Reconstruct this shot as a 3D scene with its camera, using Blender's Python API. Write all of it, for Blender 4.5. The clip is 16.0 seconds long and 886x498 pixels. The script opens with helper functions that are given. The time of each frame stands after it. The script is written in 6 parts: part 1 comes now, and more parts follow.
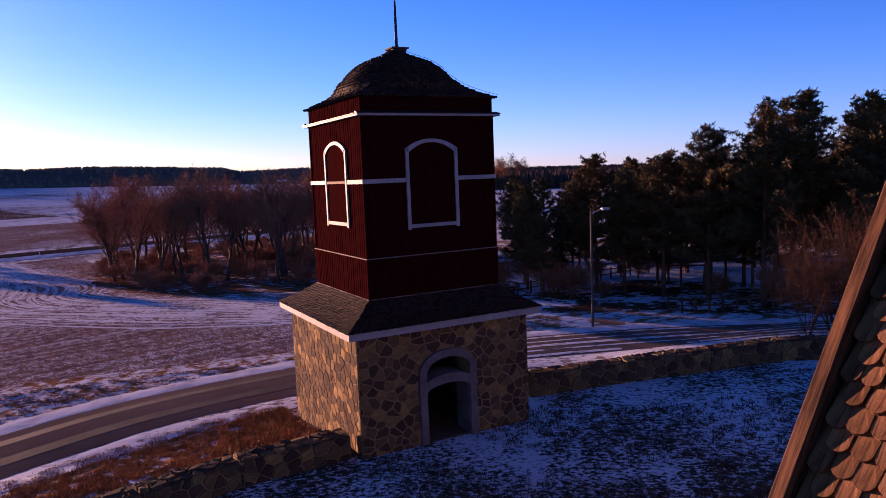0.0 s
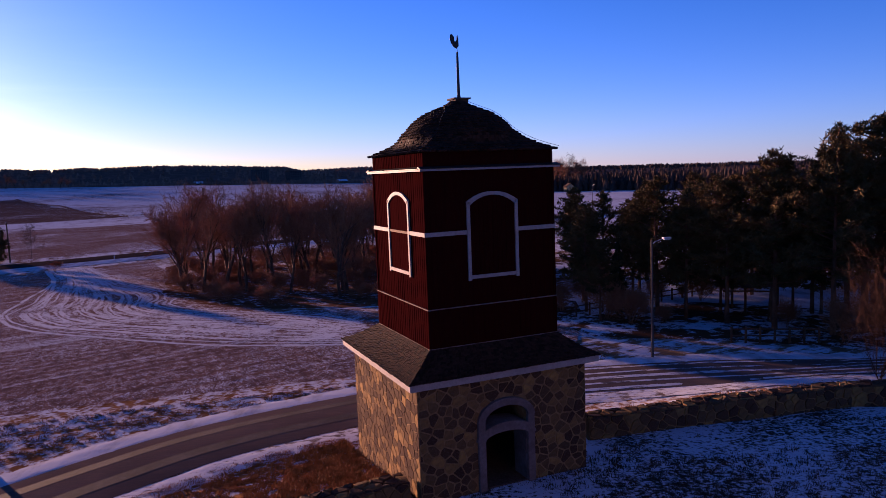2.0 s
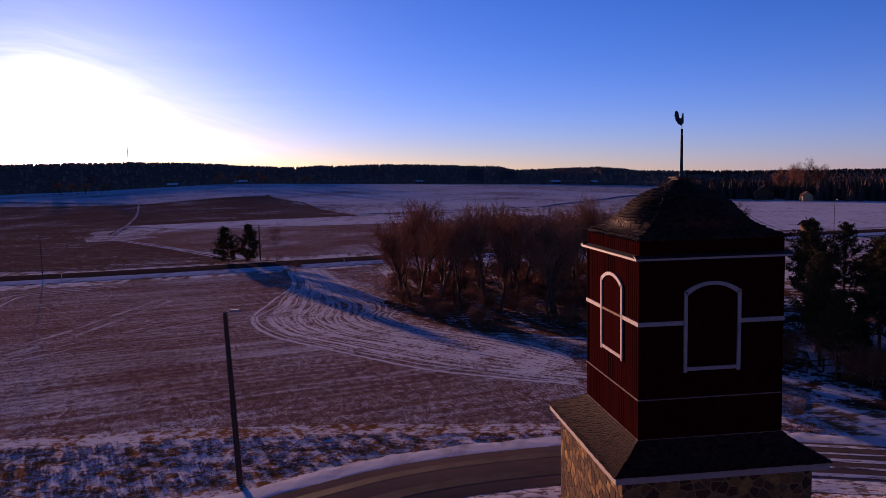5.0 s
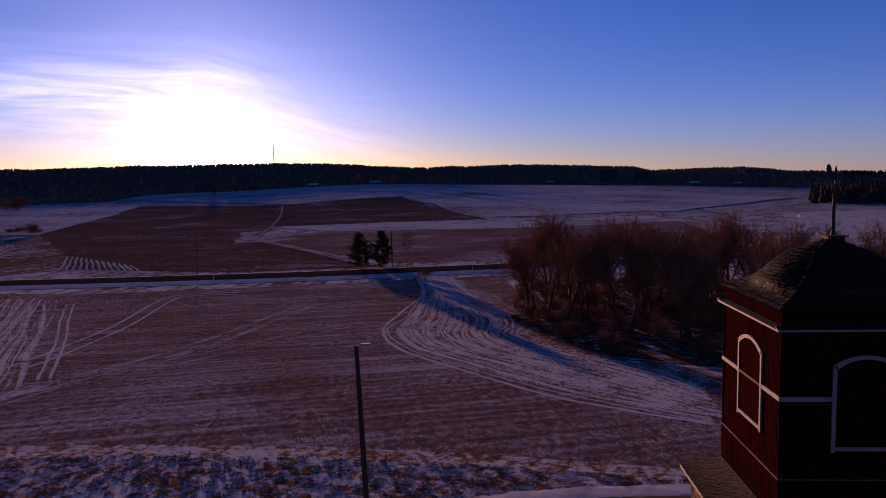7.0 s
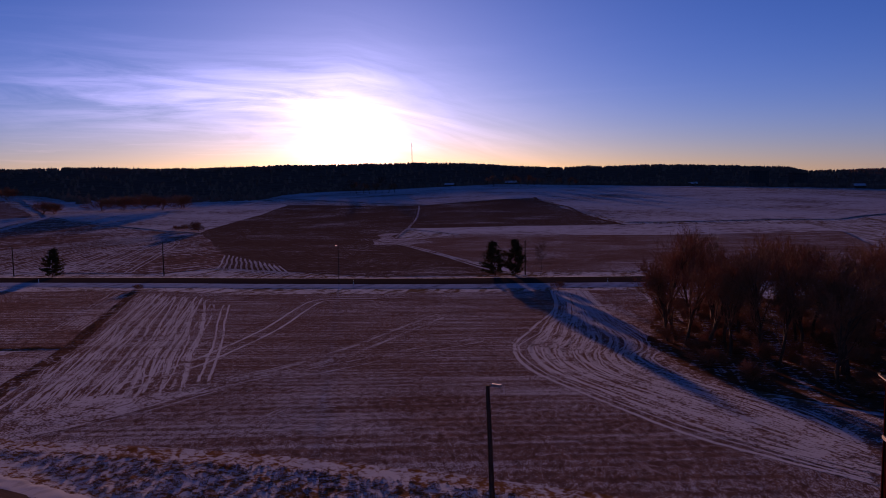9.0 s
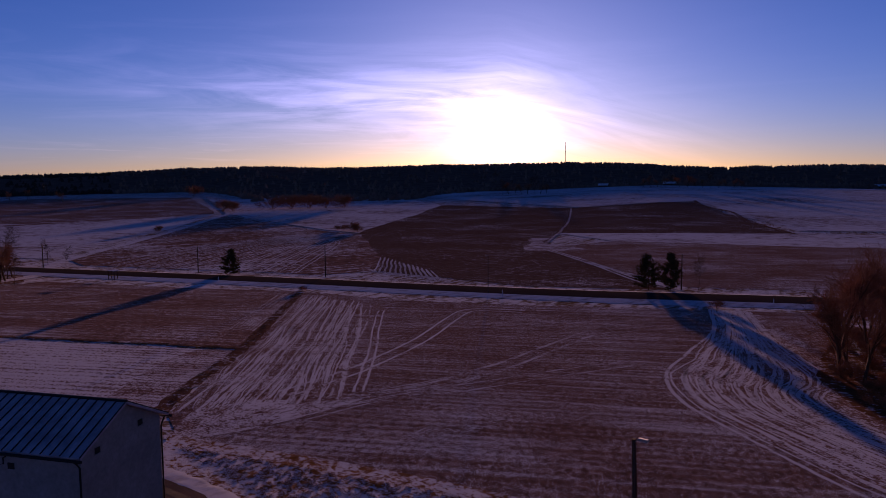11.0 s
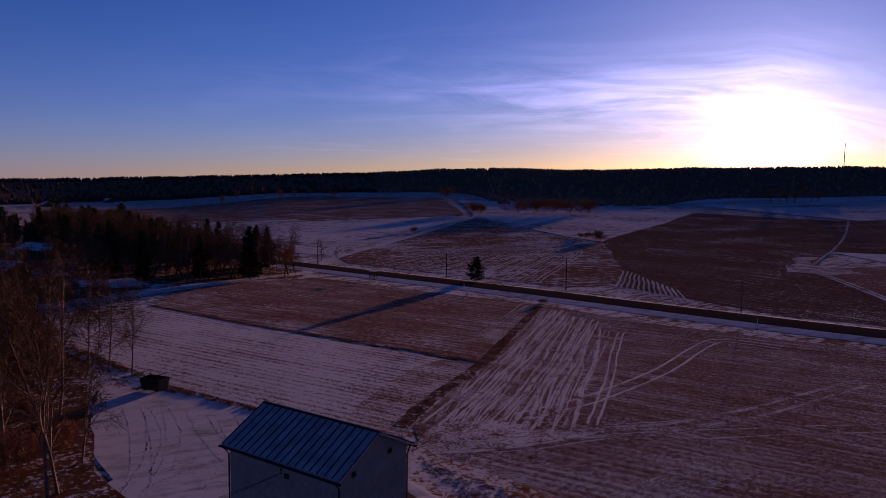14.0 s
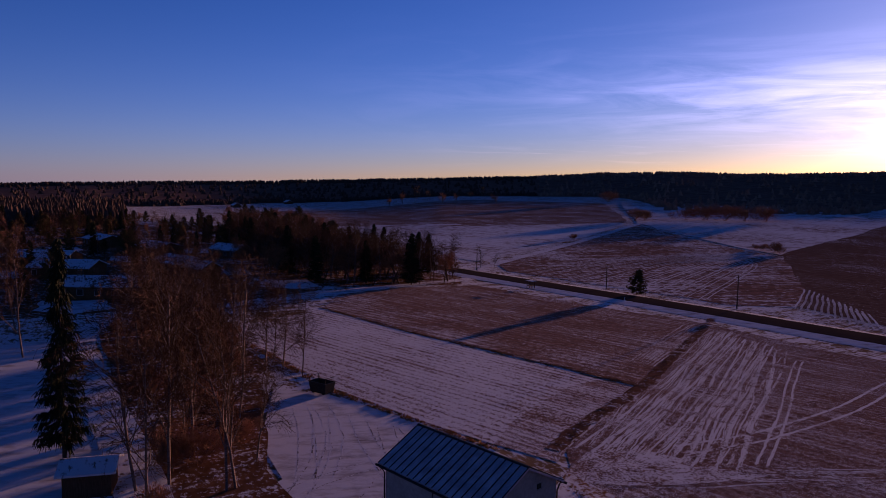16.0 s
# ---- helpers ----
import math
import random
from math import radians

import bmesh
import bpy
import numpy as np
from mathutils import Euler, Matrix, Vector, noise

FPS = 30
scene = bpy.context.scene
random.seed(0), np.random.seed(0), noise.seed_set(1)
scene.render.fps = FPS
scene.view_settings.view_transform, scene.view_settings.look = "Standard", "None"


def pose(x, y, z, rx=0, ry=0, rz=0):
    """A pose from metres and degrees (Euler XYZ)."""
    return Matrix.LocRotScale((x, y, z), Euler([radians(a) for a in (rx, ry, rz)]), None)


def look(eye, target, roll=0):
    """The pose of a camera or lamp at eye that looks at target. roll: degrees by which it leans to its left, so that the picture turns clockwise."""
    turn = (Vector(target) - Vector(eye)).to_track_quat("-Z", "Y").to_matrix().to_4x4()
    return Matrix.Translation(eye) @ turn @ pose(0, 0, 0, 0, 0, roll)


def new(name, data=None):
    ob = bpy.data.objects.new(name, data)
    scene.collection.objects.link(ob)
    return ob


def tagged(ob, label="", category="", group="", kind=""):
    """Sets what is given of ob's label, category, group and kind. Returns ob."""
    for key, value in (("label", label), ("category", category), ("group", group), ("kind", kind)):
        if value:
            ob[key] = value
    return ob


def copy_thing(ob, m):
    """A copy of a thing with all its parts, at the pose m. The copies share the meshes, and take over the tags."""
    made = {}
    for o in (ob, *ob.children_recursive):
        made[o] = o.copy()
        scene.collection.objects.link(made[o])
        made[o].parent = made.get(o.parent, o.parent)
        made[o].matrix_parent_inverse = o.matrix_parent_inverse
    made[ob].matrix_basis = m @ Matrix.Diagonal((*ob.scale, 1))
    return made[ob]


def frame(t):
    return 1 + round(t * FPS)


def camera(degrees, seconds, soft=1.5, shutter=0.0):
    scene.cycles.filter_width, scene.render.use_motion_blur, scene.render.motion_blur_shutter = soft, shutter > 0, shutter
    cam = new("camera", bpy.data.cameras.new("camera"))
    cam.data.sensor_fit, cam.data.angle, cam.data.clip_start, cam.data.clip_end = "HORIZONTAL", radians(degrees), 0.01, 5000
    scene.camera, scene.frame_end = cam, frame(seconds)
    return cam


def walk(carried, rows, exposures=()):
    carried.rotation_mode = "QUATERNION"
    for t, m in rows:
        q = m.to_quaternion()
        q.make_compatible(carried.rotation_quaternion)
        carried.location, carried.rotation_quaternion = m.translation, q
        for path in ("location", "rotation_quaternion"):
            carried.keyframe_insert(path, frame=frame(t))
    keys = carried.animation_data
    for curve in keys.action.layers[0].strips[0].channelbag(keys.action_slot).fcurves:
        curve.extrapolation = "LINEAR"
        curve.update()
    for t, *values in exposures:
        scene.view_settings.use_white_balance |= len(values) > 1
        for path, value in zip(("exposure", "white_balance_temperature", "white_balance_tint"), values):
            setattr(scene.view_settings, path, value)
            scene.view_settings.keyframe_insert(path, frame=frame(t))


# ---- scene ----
cam = camera(64.5, 16.0, 0.8)
PATH = [
    (0, (-10.435, -21.961, 8.87), (-9.482, -20.216, 8.659), -2.3),
    (0.5, (-10.524, -21.985, 9.284), (-9.603, -20.222, 9.073), -2.2),
    (1, (-10.589, -22.001, 9.709), (-9.699, -20.222, 9.499), -2.2),
    (1.5, (-10.594, -22.064, 10.131), (-9.736, -20.27, 9.92), -2.2),
    (2, (-10.579, -22.19, 10.563), (-9.772, -20.372, 10.354), -2.2),
    (2.5, (-10.556, -22.24, 10.989), (-9.835, -20.386, 10.783), -2.3),
    (3, (-10.586, -22.329, 11.439), (-9.951, -20.443, 11.236), -2.1),
    (3.5, (-10.595, -22.444, 11.871), (-10.029, -20.536, 11.67), -2.0),
    (4, (-10.621, -22.489, 12.328), (-10.145, -20.557, 12.128), -1.8),
    (4.5, (-10.559, -22.478, 12.75), (-10.19, -20.523, 12.553), -1.6),
    (5, (-10.664, -22.379, 13.226), (-10.426, -20.402, 13.032), -1.3),
    (7.5, (-10.495, -22.245, 15.469), (-10.707, -20.265, 15.282), -1.1),
    (8, (-10.494, -22.264, 15.927), (-10.8, -20.296, 15.742), -0.9),
    (8.5, (-10.475, -22.294, 16.458), (-10.873, -20.343, 16.273), -0.8),
    (9, (-10.487, -22.38, 17.074), (-10.988, -20.453, 16.889), -0.8),
    (11.5, (-10.259, -22.634, 19.847), (-11.251, -20.908, 19.662), -0.3),
    (12, (-10.298, -22.638, 20.286), (-11.379, -20.966, 20.102), -0.2),
    (12.5, (-10.351, -22.678, 20.763), (-11.515, -21.062, 20.579), 0.1),
    (13, (-10.332, -22.712, 21.201), (-11.591, -21.169, 21.018), 0.2),
    (13.5, (-10.239, -22.725, 21.655), (-11.594, -21.265, 21.472), 0.4),
    (14, (-10.114, -22.79, 22.179), (-11.558, -21.419, 21.994), 0.6),
    (14.5, (-10.039, -22.838, 22.649), (-11.558, -21.55, 22.464), 0.7),
    (15, (-10.027, -22.812, 23.143), (-11.623, -21.62, 22.957), 1.0),
    (15.5, (-10.048, -22.681, 23.515), (-11.71, -21.583, 23.328), 1.0),
    (16, (-10.076, -22.564, 23.803), (-11.792, -21.553, 23.62), 0.9),
]
EXPOSURES = [(0, 2.08, 4700, 62), (2, 1.76, 4650, 62), (3.5, 1.52, 4700, 64), (5, 1.12, 4750, 66), (7.5, 0.5, 4900, 71), (9, 0.38, 4950, 72), (12.5, 0.38, 4950, 72), (14.5, 0.4, 4950, 70), (16, 0.64, 4850, 68)]
walk(cam, [(t, look(eye, target, roll)) for t, eye, target, roll in PATH], EXPOSURES)

# ---- light and sky ----
SUN_AZ, SUN_EL = -22.0, 3.6
world = bpy.data.worlds.new("winter_sky")
scene.world = world
world.use_nodes = True
wn, wl = world.node_tree.nodes, world.node_tree.links
wn.clear()
w_out = wn.new("ShaderNodeOutputWorld")
w_bg = wn.new("ShaderNodeBackground")
w_sky = wn.new("ShaderNodeTexSky")
w_sky.sky_type = "NISHITA"
w_sky.sun_disc = False
w_sky.sun_elevation = radians(SUN_EL)
w_sky.sun_rotation = radians(SUN_AZ)
w_sky.altitude = 100
w_sky.air_density, w_sky.dust_density, w_sky.ozone_density = 0.75, 0.4, 2.6
w_bg.inputs["Strength"].default_value = 0.052
w_sat = wn.new("ShaderNodeHueSaturation")
w_sat.inputs["Saturation"].default_value = 1.1
wl.new(w_sky.outputs[0], w_sat.inputs["Color"])


def w_math(op, a, b=0.0):
    n = wn.new("ShaderNodeMath")
    n.operation = op
    for sock, v in zip(n.inputs, (a, b)):
        if hasattr(v, "is_linked"):
            wl.new(v, sock)
        else:
            sock.default_value = v
    return n.outputs[0]


def w_mix(fac, a, b, how):
    n = wn.new("ShaderNodeMix")
    n.data_type, n.blend_type = "RGBA", how
    for sock, v in ((n.inputs[0], fac), (n.inputs[6], a), (n.inputs[7], b)):
        if hasattr(v, "is_linked"):
            wl.new(v, sock)
        elif hasattr(v, "__len__"):
            sock.default_value = (*v, 1)
        else:
            sock.default_value = v
    return n.outputs[2]


# thin cirrus and haze, brightest round the low sun
w_dir = wn.new("ShaderNodeTexCoord").outputs["Generated"]


def w_along(axis):
    n = wn.new("ShaderNodeVectorMath")
    n.operation = "DOT_PRODUCT"
    wl.new(w_dir, n.inputs[0])
    n.inputs[1].default_value = axis
    return n.outputs["Value"]


def w_streaks(across, up, fx, fy, lo, hi, seed):
    """Wisps drawn out sideways: 0 between them, 1 in their middle."""
    v = wn.new("ShaderNodeCombineXYZ")
    wl.new(w_math("MULTIPLY", across, fx), v.inputs[0])
    wl.new(w_math("MULTIPLY", up, fy), v.inputs[1])
    v.inputs[2].default_value = seed
    n = wn.new("ShaderNodeTexNoise")
    n.inputs["Scale"].default_value = 1.0
    n.inputs["Detail"].default_value = 9.0
    n.inputs["Roughness"].default_value = 0.62
    n.inputs["Distortion"].default_value = 0.9
    wl.new(v.outputs[0], n.inputs["Vector"])
    r = wn.new("ShaderNodeValToRGB")
    r.color_ramp.elements[0].position, r.color_ramp.elements[1].position = lo, hi
    wl.new(n.outputs[0], r.inputs[0])
    return r.outputs[0]


def w_bell(a, mid, width):
    t = w_math("DIVIDE", w_math("SUBTRACT", a, mid), width)
    return w_math("POWER", 2.718, w_math("MULTIPLY", w_math("MULTIPLY", t, t), -1.0))


sun_flat = Vector((math.sin(radians(SUN_AZ)), math.cos(radians(SUN_AZ)), 0))
sun_way = Vector((sun_flat.x * math.cos(radians(SUN_EL)), sun_flat.y * math.cos(radians(SUN_EL)), math.sin(radians(SUN_EL))))
w_cos = w_along(sun_way)
near_sun = w_math("MAXIMUM", w_cos, 0.0)
side = w_math("DIVIDE", w_along((sun_flat.y, -sun_flat.x, 0)), w_math("MAXIMUM", w_along(sun_flat), 0.05))
rise = w_along((0, 0, 1))
bent = w_math("ADD", rise, w_math("MULTIPLY", w_math("MAXIMUM", side, 0.0), 0.26))
veil_streaks = w_streaks(side, bent, 4.5, 42.0, 0.36, 0.7, 3.0)
high_cloud = w_math("MULTIPLY", w_math("MULTIPLY", veil_streaks, w_bell(bent, 0.112, 0.042)), w_bell(side, -0.12, 0.27))
far_cloud = w_math("MULTIPLY", w_math("MULTIPLY", w_streaks(side, rise, 2.6, 30.0, 0.45, 0.8, 9.0), w_bell(rise, 0.12, 0.07)), w_bell(side, -0.3, 0.5))
low_cloud = w_math("MULTIPLY", w_math("MULTIPLY", w_streaks(side, rise, 5.0, 130.0, 0.54, 0.7, 6.0), w_bell(rise, 0.045, 0.018)), w_bell(side, -0.25, 0.4))
cirrus = w_math("ADD", w_math("MULTIPLY", high_cloud, 8.5), w_math("ADD", w_math("MULTIPLY", far_cloud, 1.7), w_math("MULTIPLY", low_cloud, 2.4)))
core_glow = w_math("MULTIPLY", w_math("POWER", near_sun, 800.0), 20.0)
veil = w_math("MULTIPLY", w_math("POWER", near_sun, 230.0), w_math("ADD", 0.6, w_math("MULTIPLY", veil_streaks, 6.0)))
wide_glow = w_math("MULTIPLY", w_math("POWER", near_sun, 40.0), 0.5)
glow = w_math("ADD", w_math("ADD", core_glow, veil), w_math("ADD", wide_glow, cirrus))
low = w_math("POWER", w_math("SUBTRACT", 1.0, w_math("MAXIMUM", rise, 0.0)), 20.0)
w_tone = w_mix(low, (1.0, 0.88, 0.8), (1.0, 0.55, 0.16), "MIX")
w_haze = w_mix(1.0, w_tone, glow, "MULTIPLY")
band = w_math("MULTIPLY", w_math("POWER", low, 1.5), w_math("ADD", 0.5, w_math("MULTIPLY", w_math("POWER", near_sun, 4.0), 3.8)))
w_band = w_mix(1.0, (1.0, 0.56, 0.08), band, "MULTIPLY")
w_haze = w_mix(1.0, w_haze, w_band, "ADD")
w_clear = w_mix(1.0, w_sat.outputs[0], (0.88, 1.02, 1.03), "MULTIPLY")
w_sum = w_mix(1.0, w_clear, w_haze, "ADD")
toward = w_math("POWER", w_math("MULTIPLY", w_math("ADD", w_cos, 1.0), 0.5), 2.0)
away = w_math("SUBTRACT", 1.0, w_math("MULTIPLY", w_math("POWER", near_sun, 3.0), 0.9))
haze_far = w_math("MULTIPLY", w_math("MULTIPLY", w_math("POWER", low, 0.55), 2.6), w_math("MULTIPLY", away, toward))
w_sum = w_mix(1.0, w_sum, w_mix(1.0, (1.0, 0.92, 1.02), haze_far, "MULTIPLY"), "ADD")
w_air = w_mix(w_math("MULTIPLY", low, w_math("POWER", near_sun, 1.6)), (1.0, 1.0, 1.0), (1.1, 0.8, 0.2), "MIX")  # the long way through the air near the horizon takes the blue
w_deep = wn.new("ShaderNodeMapRange")  # the blue deepens towards the zenith
w_deep.interpolation_type = "SMOOTHSTEP"
for socket, v in zip(("From Min", "From Max", "To Min", "To Max"), (0.22, 0.8, 1.0, 0.7)):
    w_deep.inputs[socket].default_value = v
wl.new(rise, w_deep.inputs["Value"])
wl.new(w_mix(1.0, w_mix(1.0, w_sum, w_air, "MULTIPLY"), w_deep.outputs[0], "MULTIPLY"), w_bg.inputs[0])
wl.new(w_bg.outputs[0], w_out.inputs[0])
sun_data = bpy.data.lights.new("sun", "SUN")
sun_data.energy, sun_data.angle, sun_data.color = 5.0, radians(0.6), (1.0, 0.54, 0.15)
sun = new("sun", sun_data)
sun.matrix_world = look((0, 0, 60), Vector((0, 0, 60)) - sun_way)


# ---- material tools ----
class Mat:
    """A node material under construction."""

    def __init__(self, name, rough=0.8, metal=0.0, gloss=0.05):
        self.m = bpy.data.materials.new(name)
        self.m.use_nodes = True
        self.t = self.m.node_tree
        self.b = self.t.nodes["Principled BSDF"]
        self.b.inputs["Roughness"].default_value = rough
        self.b.inputs["Metallic"].default_value = metal
        self.b.inputs["Specular IOR Level"].default_value = gloss if metal == 0 else 0.5
        geo = self.t.nodes.new("ShaderNodeNewGeometry")
        self.pos, self.island = geo.outputs["Position"], geo.outputs["Random Per Island"]
        self.obj = self.t.nodes.new("ShaderNodeTexCoord").outputs["Object"]
        self.rnd = self.t.nodes.new("ShaderNodeObjectInfo").outputs["Random"]

    def node(self, kind, **sets):
        n = self.t.nodes.new(kind)
        for k, v in sets.items():
            n.inputs[k.replace("_", " ")].default_value = v
        return n

    def link(self, a, b):
        self.t.links.new(a, b)

    def scaled(self, src, scale, turn=0.0):
        n = self.node("ShaderNodeMapping")
        n.inputs["Scale"].default_value = scale if hasattr(scale, "__len__") else (scale,) * 3
        n.inputs["Rotation"].default_value = (0, 0, radians(turn))
        self.link(src, n.inputs["Vector"])
        return n.outputs[0]

    def noise(self, src, scale, detail=4.0, rough=0.6, stretch=(1, 1, 1), turn=0.0):
        n = self.node("ShaderNodeTexNoise", Scale=scale, Detail=detail, Roughness=rough)
        self.link(self.scaled(self.scaled(src, 1, turn), stretch), n.inputs["Vector"])
        return n.outputs[0]

    def ramp(self, src, stops):
        n = self.node("ShaderNodeValToRGB")
        el = n.color_ramp.elements
        while len(el) < len(stops):
            el.new(0.5)
        for e, (p, c) in zip(el, stops):
            e.position, e.color = p, (*c, 1) if hasattr(c, "__len__") else (c, c, c, 1)
        self.link(src, n.inputs[0])
        return n.outputs[0]

    def mix(self, fac, a, b, how="MIX"):
        n = self.t.nodes.new("ShaderNodeMix")
        n.data_type, n.blend_type = "RGBA", how
        for sock, v in ((n.inputs[0], fac), (n.inputs[6], a), (n.inputs[7], b)):
            if hasattr(v, "is_linked"):
                self.link(v, sock)
            elif hasattr(v, "__len__"):
                sock.default_value = (*v, 1)
            else:
                sock.default_value = v
        return n.outputs[2]

    def math(self, op, a, b):
        n = self.t.nodes.new("ShaderNodeMath")
        n.operation = op
        for sock, v in ((n.inputs[0], a), (n.inputs[1], b)):
            if hasattr(v, "is_linked"):
                self.link(v, sock)
            else:
                sock.default_value = v
        return n.outputs[0]

    def color(self, c):
        if hasattr(c, "is_linked"):
            self.link(c, self.b.inputs["Base Color"])
        else:
            self.b.inputs["Base Color"].default_value = (*c, 1)

    def rough(self, r):
        self.link(r, self.b.inputs["Roughness"])

    def bump(self, height, strength=0.5, distance=0.02):
        n = self.node("ShaderNodeBump", Strength=strength, Distance=distance)
        self.link(height, n.inputs["Height"])
        self.link(n.outputs[0], self.b.inputs["Normal"])


SNOW = (0.52, 0.525, 0.565)


def mottled(name, a, b, scale, rough=0.8, stretch=(1, 1, 1), metal=0.0, relief=0.4, depth=0.01, lo=0.35, hi=0.65, vary=0.0, local=True):
    """Two tones in a coarse and a fine noise, with relief; vary: how far single pieces differ."""
    k = Mat(name, rough, metal)
    src = k.obj if local else k.pos
    n1 = k.noise(src, scale, 5, 0.65, stretch)
    n2 = k.noise(src, scale * 7, 3, 0.6, stretch)
    c = k.mix(k.ramp(n1, [(lo, 0.0), (hi, 1.0)]), a, b)
    c = k.mix(k.ramp(n2, [(0.3, 0.0), (0.75, 0.45)]), c, tuple(v * 0.5 for v in a))
    if vary:
        c = k.mix(vary, c, k.ramp(k.rnd, [(0.0, 0.08), (0.5, 0.5), (1.0, 1.0)]), "OVERLAY")
    k.color(c)
    k.bump(n2, relief, depth)
    return k.m


def snowy(name, earth_a, earth_b, cover, grain, turn=0.0, row=0.0, stretch=2.5, patch=0.1, depth=0.04, drill=0.1, streak=0.5, blot=0.35, crisp=0.05):
    """Ground under broken snow. cover: the share that is white; grain: specks a metre; row: spacing of the drills in metres, which run at 90 - turn degrees;
    drill, streak, blot: how far the drills, long drifts beside them and patches shape the snow."""
    k = Mat(name, 0.95, 0.0, 0.0)
    fine = k.noise(k.pos, grain, 5, 0.72, (1, stretch, 1), turn)
    drift = k.noise(k.pos, 1.0, 4, 0.6, (0.75, 0.045, 1), turn)
    coarse = k.noise(k.pos, patch, 4, 0.6)
    tuft = k.noise(k.pos, grain * 0.3, 3, 0.6, (1, 1.6, 1), turn)
    field = k.math("ADD", fine, k.math("ADD", k.math("MULTIPLY", drift, streak), k.math("ADD", k.math("MULTIPLY", coarse, blot), k.math("MULTIPLY", tuft, 0.25))))
    mid = 0.5 * (1.25 + streak + blot)
    if row:
        wv = k.t.nodes.new("ShaderNodeTexWave")
        wv.wave_type, wv.bands_direction, wv.wave_profile = "BANDS", "X", "SIN"
        wv.inputs["Scale"].default_value = 0.314 / row
        wv.inputs["Distortion"].default_value = 1.6
        wv.inputs["Detail"].default_value = 2.0
        wv.inputs["Detail Scale"].default_value = 0.5
        k.link(k.scaled(k.pos, 1, turn), wv.inputs["Vector"])
        field = k.math("ADD", field, k.math("MULTIPLY", wv.outputs[1], drill))
        mid += 0.5 * drill
    spread = 0.085 * math.sqrt(1.16 + streak ** 2 + blot ** 2 + (drill * 3.2 if row else 0) ** 2)
    edge = mid + spread * 4.91 * ((1 - cover) ** 0.14 - cover ** 0.14)
    shade = k.math("MULTIPLY", k.math("SUBTRACT", field, edge - crisp), 0.5 / crisp)
    snow = k.ramp(shade, [(0.0, 0.0), (1.0, 1.0)])
    k.color(k.mix(snow, k.mix(k.ramp(tuft, [(0.3, 0.0), (0.7, 1.0)]), earth_a, earth_b), SNOW))
    k.bump(field, 0.6, depth)
    return k.m


STUBBLE_A, STUBBLE_B = (0.1, 0.059, 0.047), (0.23, 0.136, 0.1)
SOIL_A, SOIL_B = (0.075, 0.046, 0.036), (0.14, 0.088, 0.066)
m_ground = snowy("frozen_ground", (0.12, 0.075, 0.04), (0.2, 0.13, 0.07), 0.55, 0.6)
m_stubble = snowy("stubble_dusted_with_snow", STUBBLE_A, STUBBLE_B, 0.27, 5.5, 74, 1.15, 3.0, 0.07, 0.03, 0.045, 0.3, 0.2, 0.02)
m_stubble_bare = snowy("bare_stubble", STUBBLE_A, STUBBLE_B, 0.2, 3.5, 74, 1.6, 2.0, 0.05, 0.02, 0.06, 0.35, 0.4)
m_rows = snowy("ploughed_rows_under_snow", STUBBLE_A, STUBBLE_B, 0.72, 4.0, 74, 1.2, 0.8, 0.06, 0.03, 0.12, 0.3, 0.35)
m_snow_dusted = snowy("thin_wind_blown_snow", STUBBLE_A, STUBBLE_B, 0.46, 4.5, 74, 0.9, 1.6, 0.1, 0.03, 0.08, 0.3, 0.3)
m_sweep = snowy("stubble_worn_by_turning_wheels", STUBBLE_A, STUBBLE_B, 0.36, 4.0, 30, 0, 1.4, 0.12, 0.02, 0, 0.3, 0.5, 0.03)
m_trodden = snowy("trodden_snow", STUBBLE_A, STUBBLE_B, 0.6, 4.5, 60, 0, 1.0, 0.25, 0.03, 0, 0.2, 0.6)
m_far_snow = snowy("far_thin_snow", STUBBLE_A, STUBBLE_B, 0.78, 0.5, 80, 0, 0.5, 0.015, 0.02, 0, 0.6, 0.7, 0.12)
m_streaked = snowy("stubble_with_streaks_of_snow", STUBBLE_A, STUBBLE_B, 0.26, 1.2, 20, 4.0, 0.4, 0.03, 0.02, 0.06, 0.5, 0.6)
m_plough = snowy("dark_ploughed_soil", SOIL_A, SOIL_B, 0.1, 1.6, 95, 2.4, 2.0, 0.03, 0.02, 0.06, 0.4, 0.5)
m_snow = snowy("packed_snow", (0.2, 0.18, 0.18), (0.3, 0.27, 0.26), 0.88, 0.8, 20, 0, 0.4, 0.05, 0.04, 0, 0.5, 0.4, 0.15)
m_verge = snowy("verge_of_dead_grass_and_snow", (0.13, 0.06, 0.022), (0.27, 0.135, 0.05), 0.58, 3.0, 100, 0, 0.8, 0.35, 0.09, 0, 0.3, 0.5, 0.06)
m_turf = snowy("brown_turf", (0.12, 0.055, 0.018), (0.3, 0.14, 0.042), 0.42, 4.0, 60, 0, 0.9, 0.5, 0.09, 0, 0.2, 0.6, 0.05)
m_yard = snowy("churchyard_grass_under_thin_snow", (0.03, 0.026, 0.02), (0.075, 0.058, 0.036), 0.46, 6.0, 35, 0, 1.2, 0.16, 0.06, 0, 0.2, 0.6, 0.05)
m_track = snowy("snow_pressed_into_wheel_ruts", STUBBLE_A, STUBBLE_B, 0.84, 3.4, 60, 0, 1.0, 0.3, 0.02, 0, 0.2, 0.5)
m_faint = snowy("snow_dusted_ruts", STUBBLE_A, STUBBLE_B, 0.5, 5.0, 60, 0, 1.0, 0.3, 0.02, 0, 0.2, 0.5)
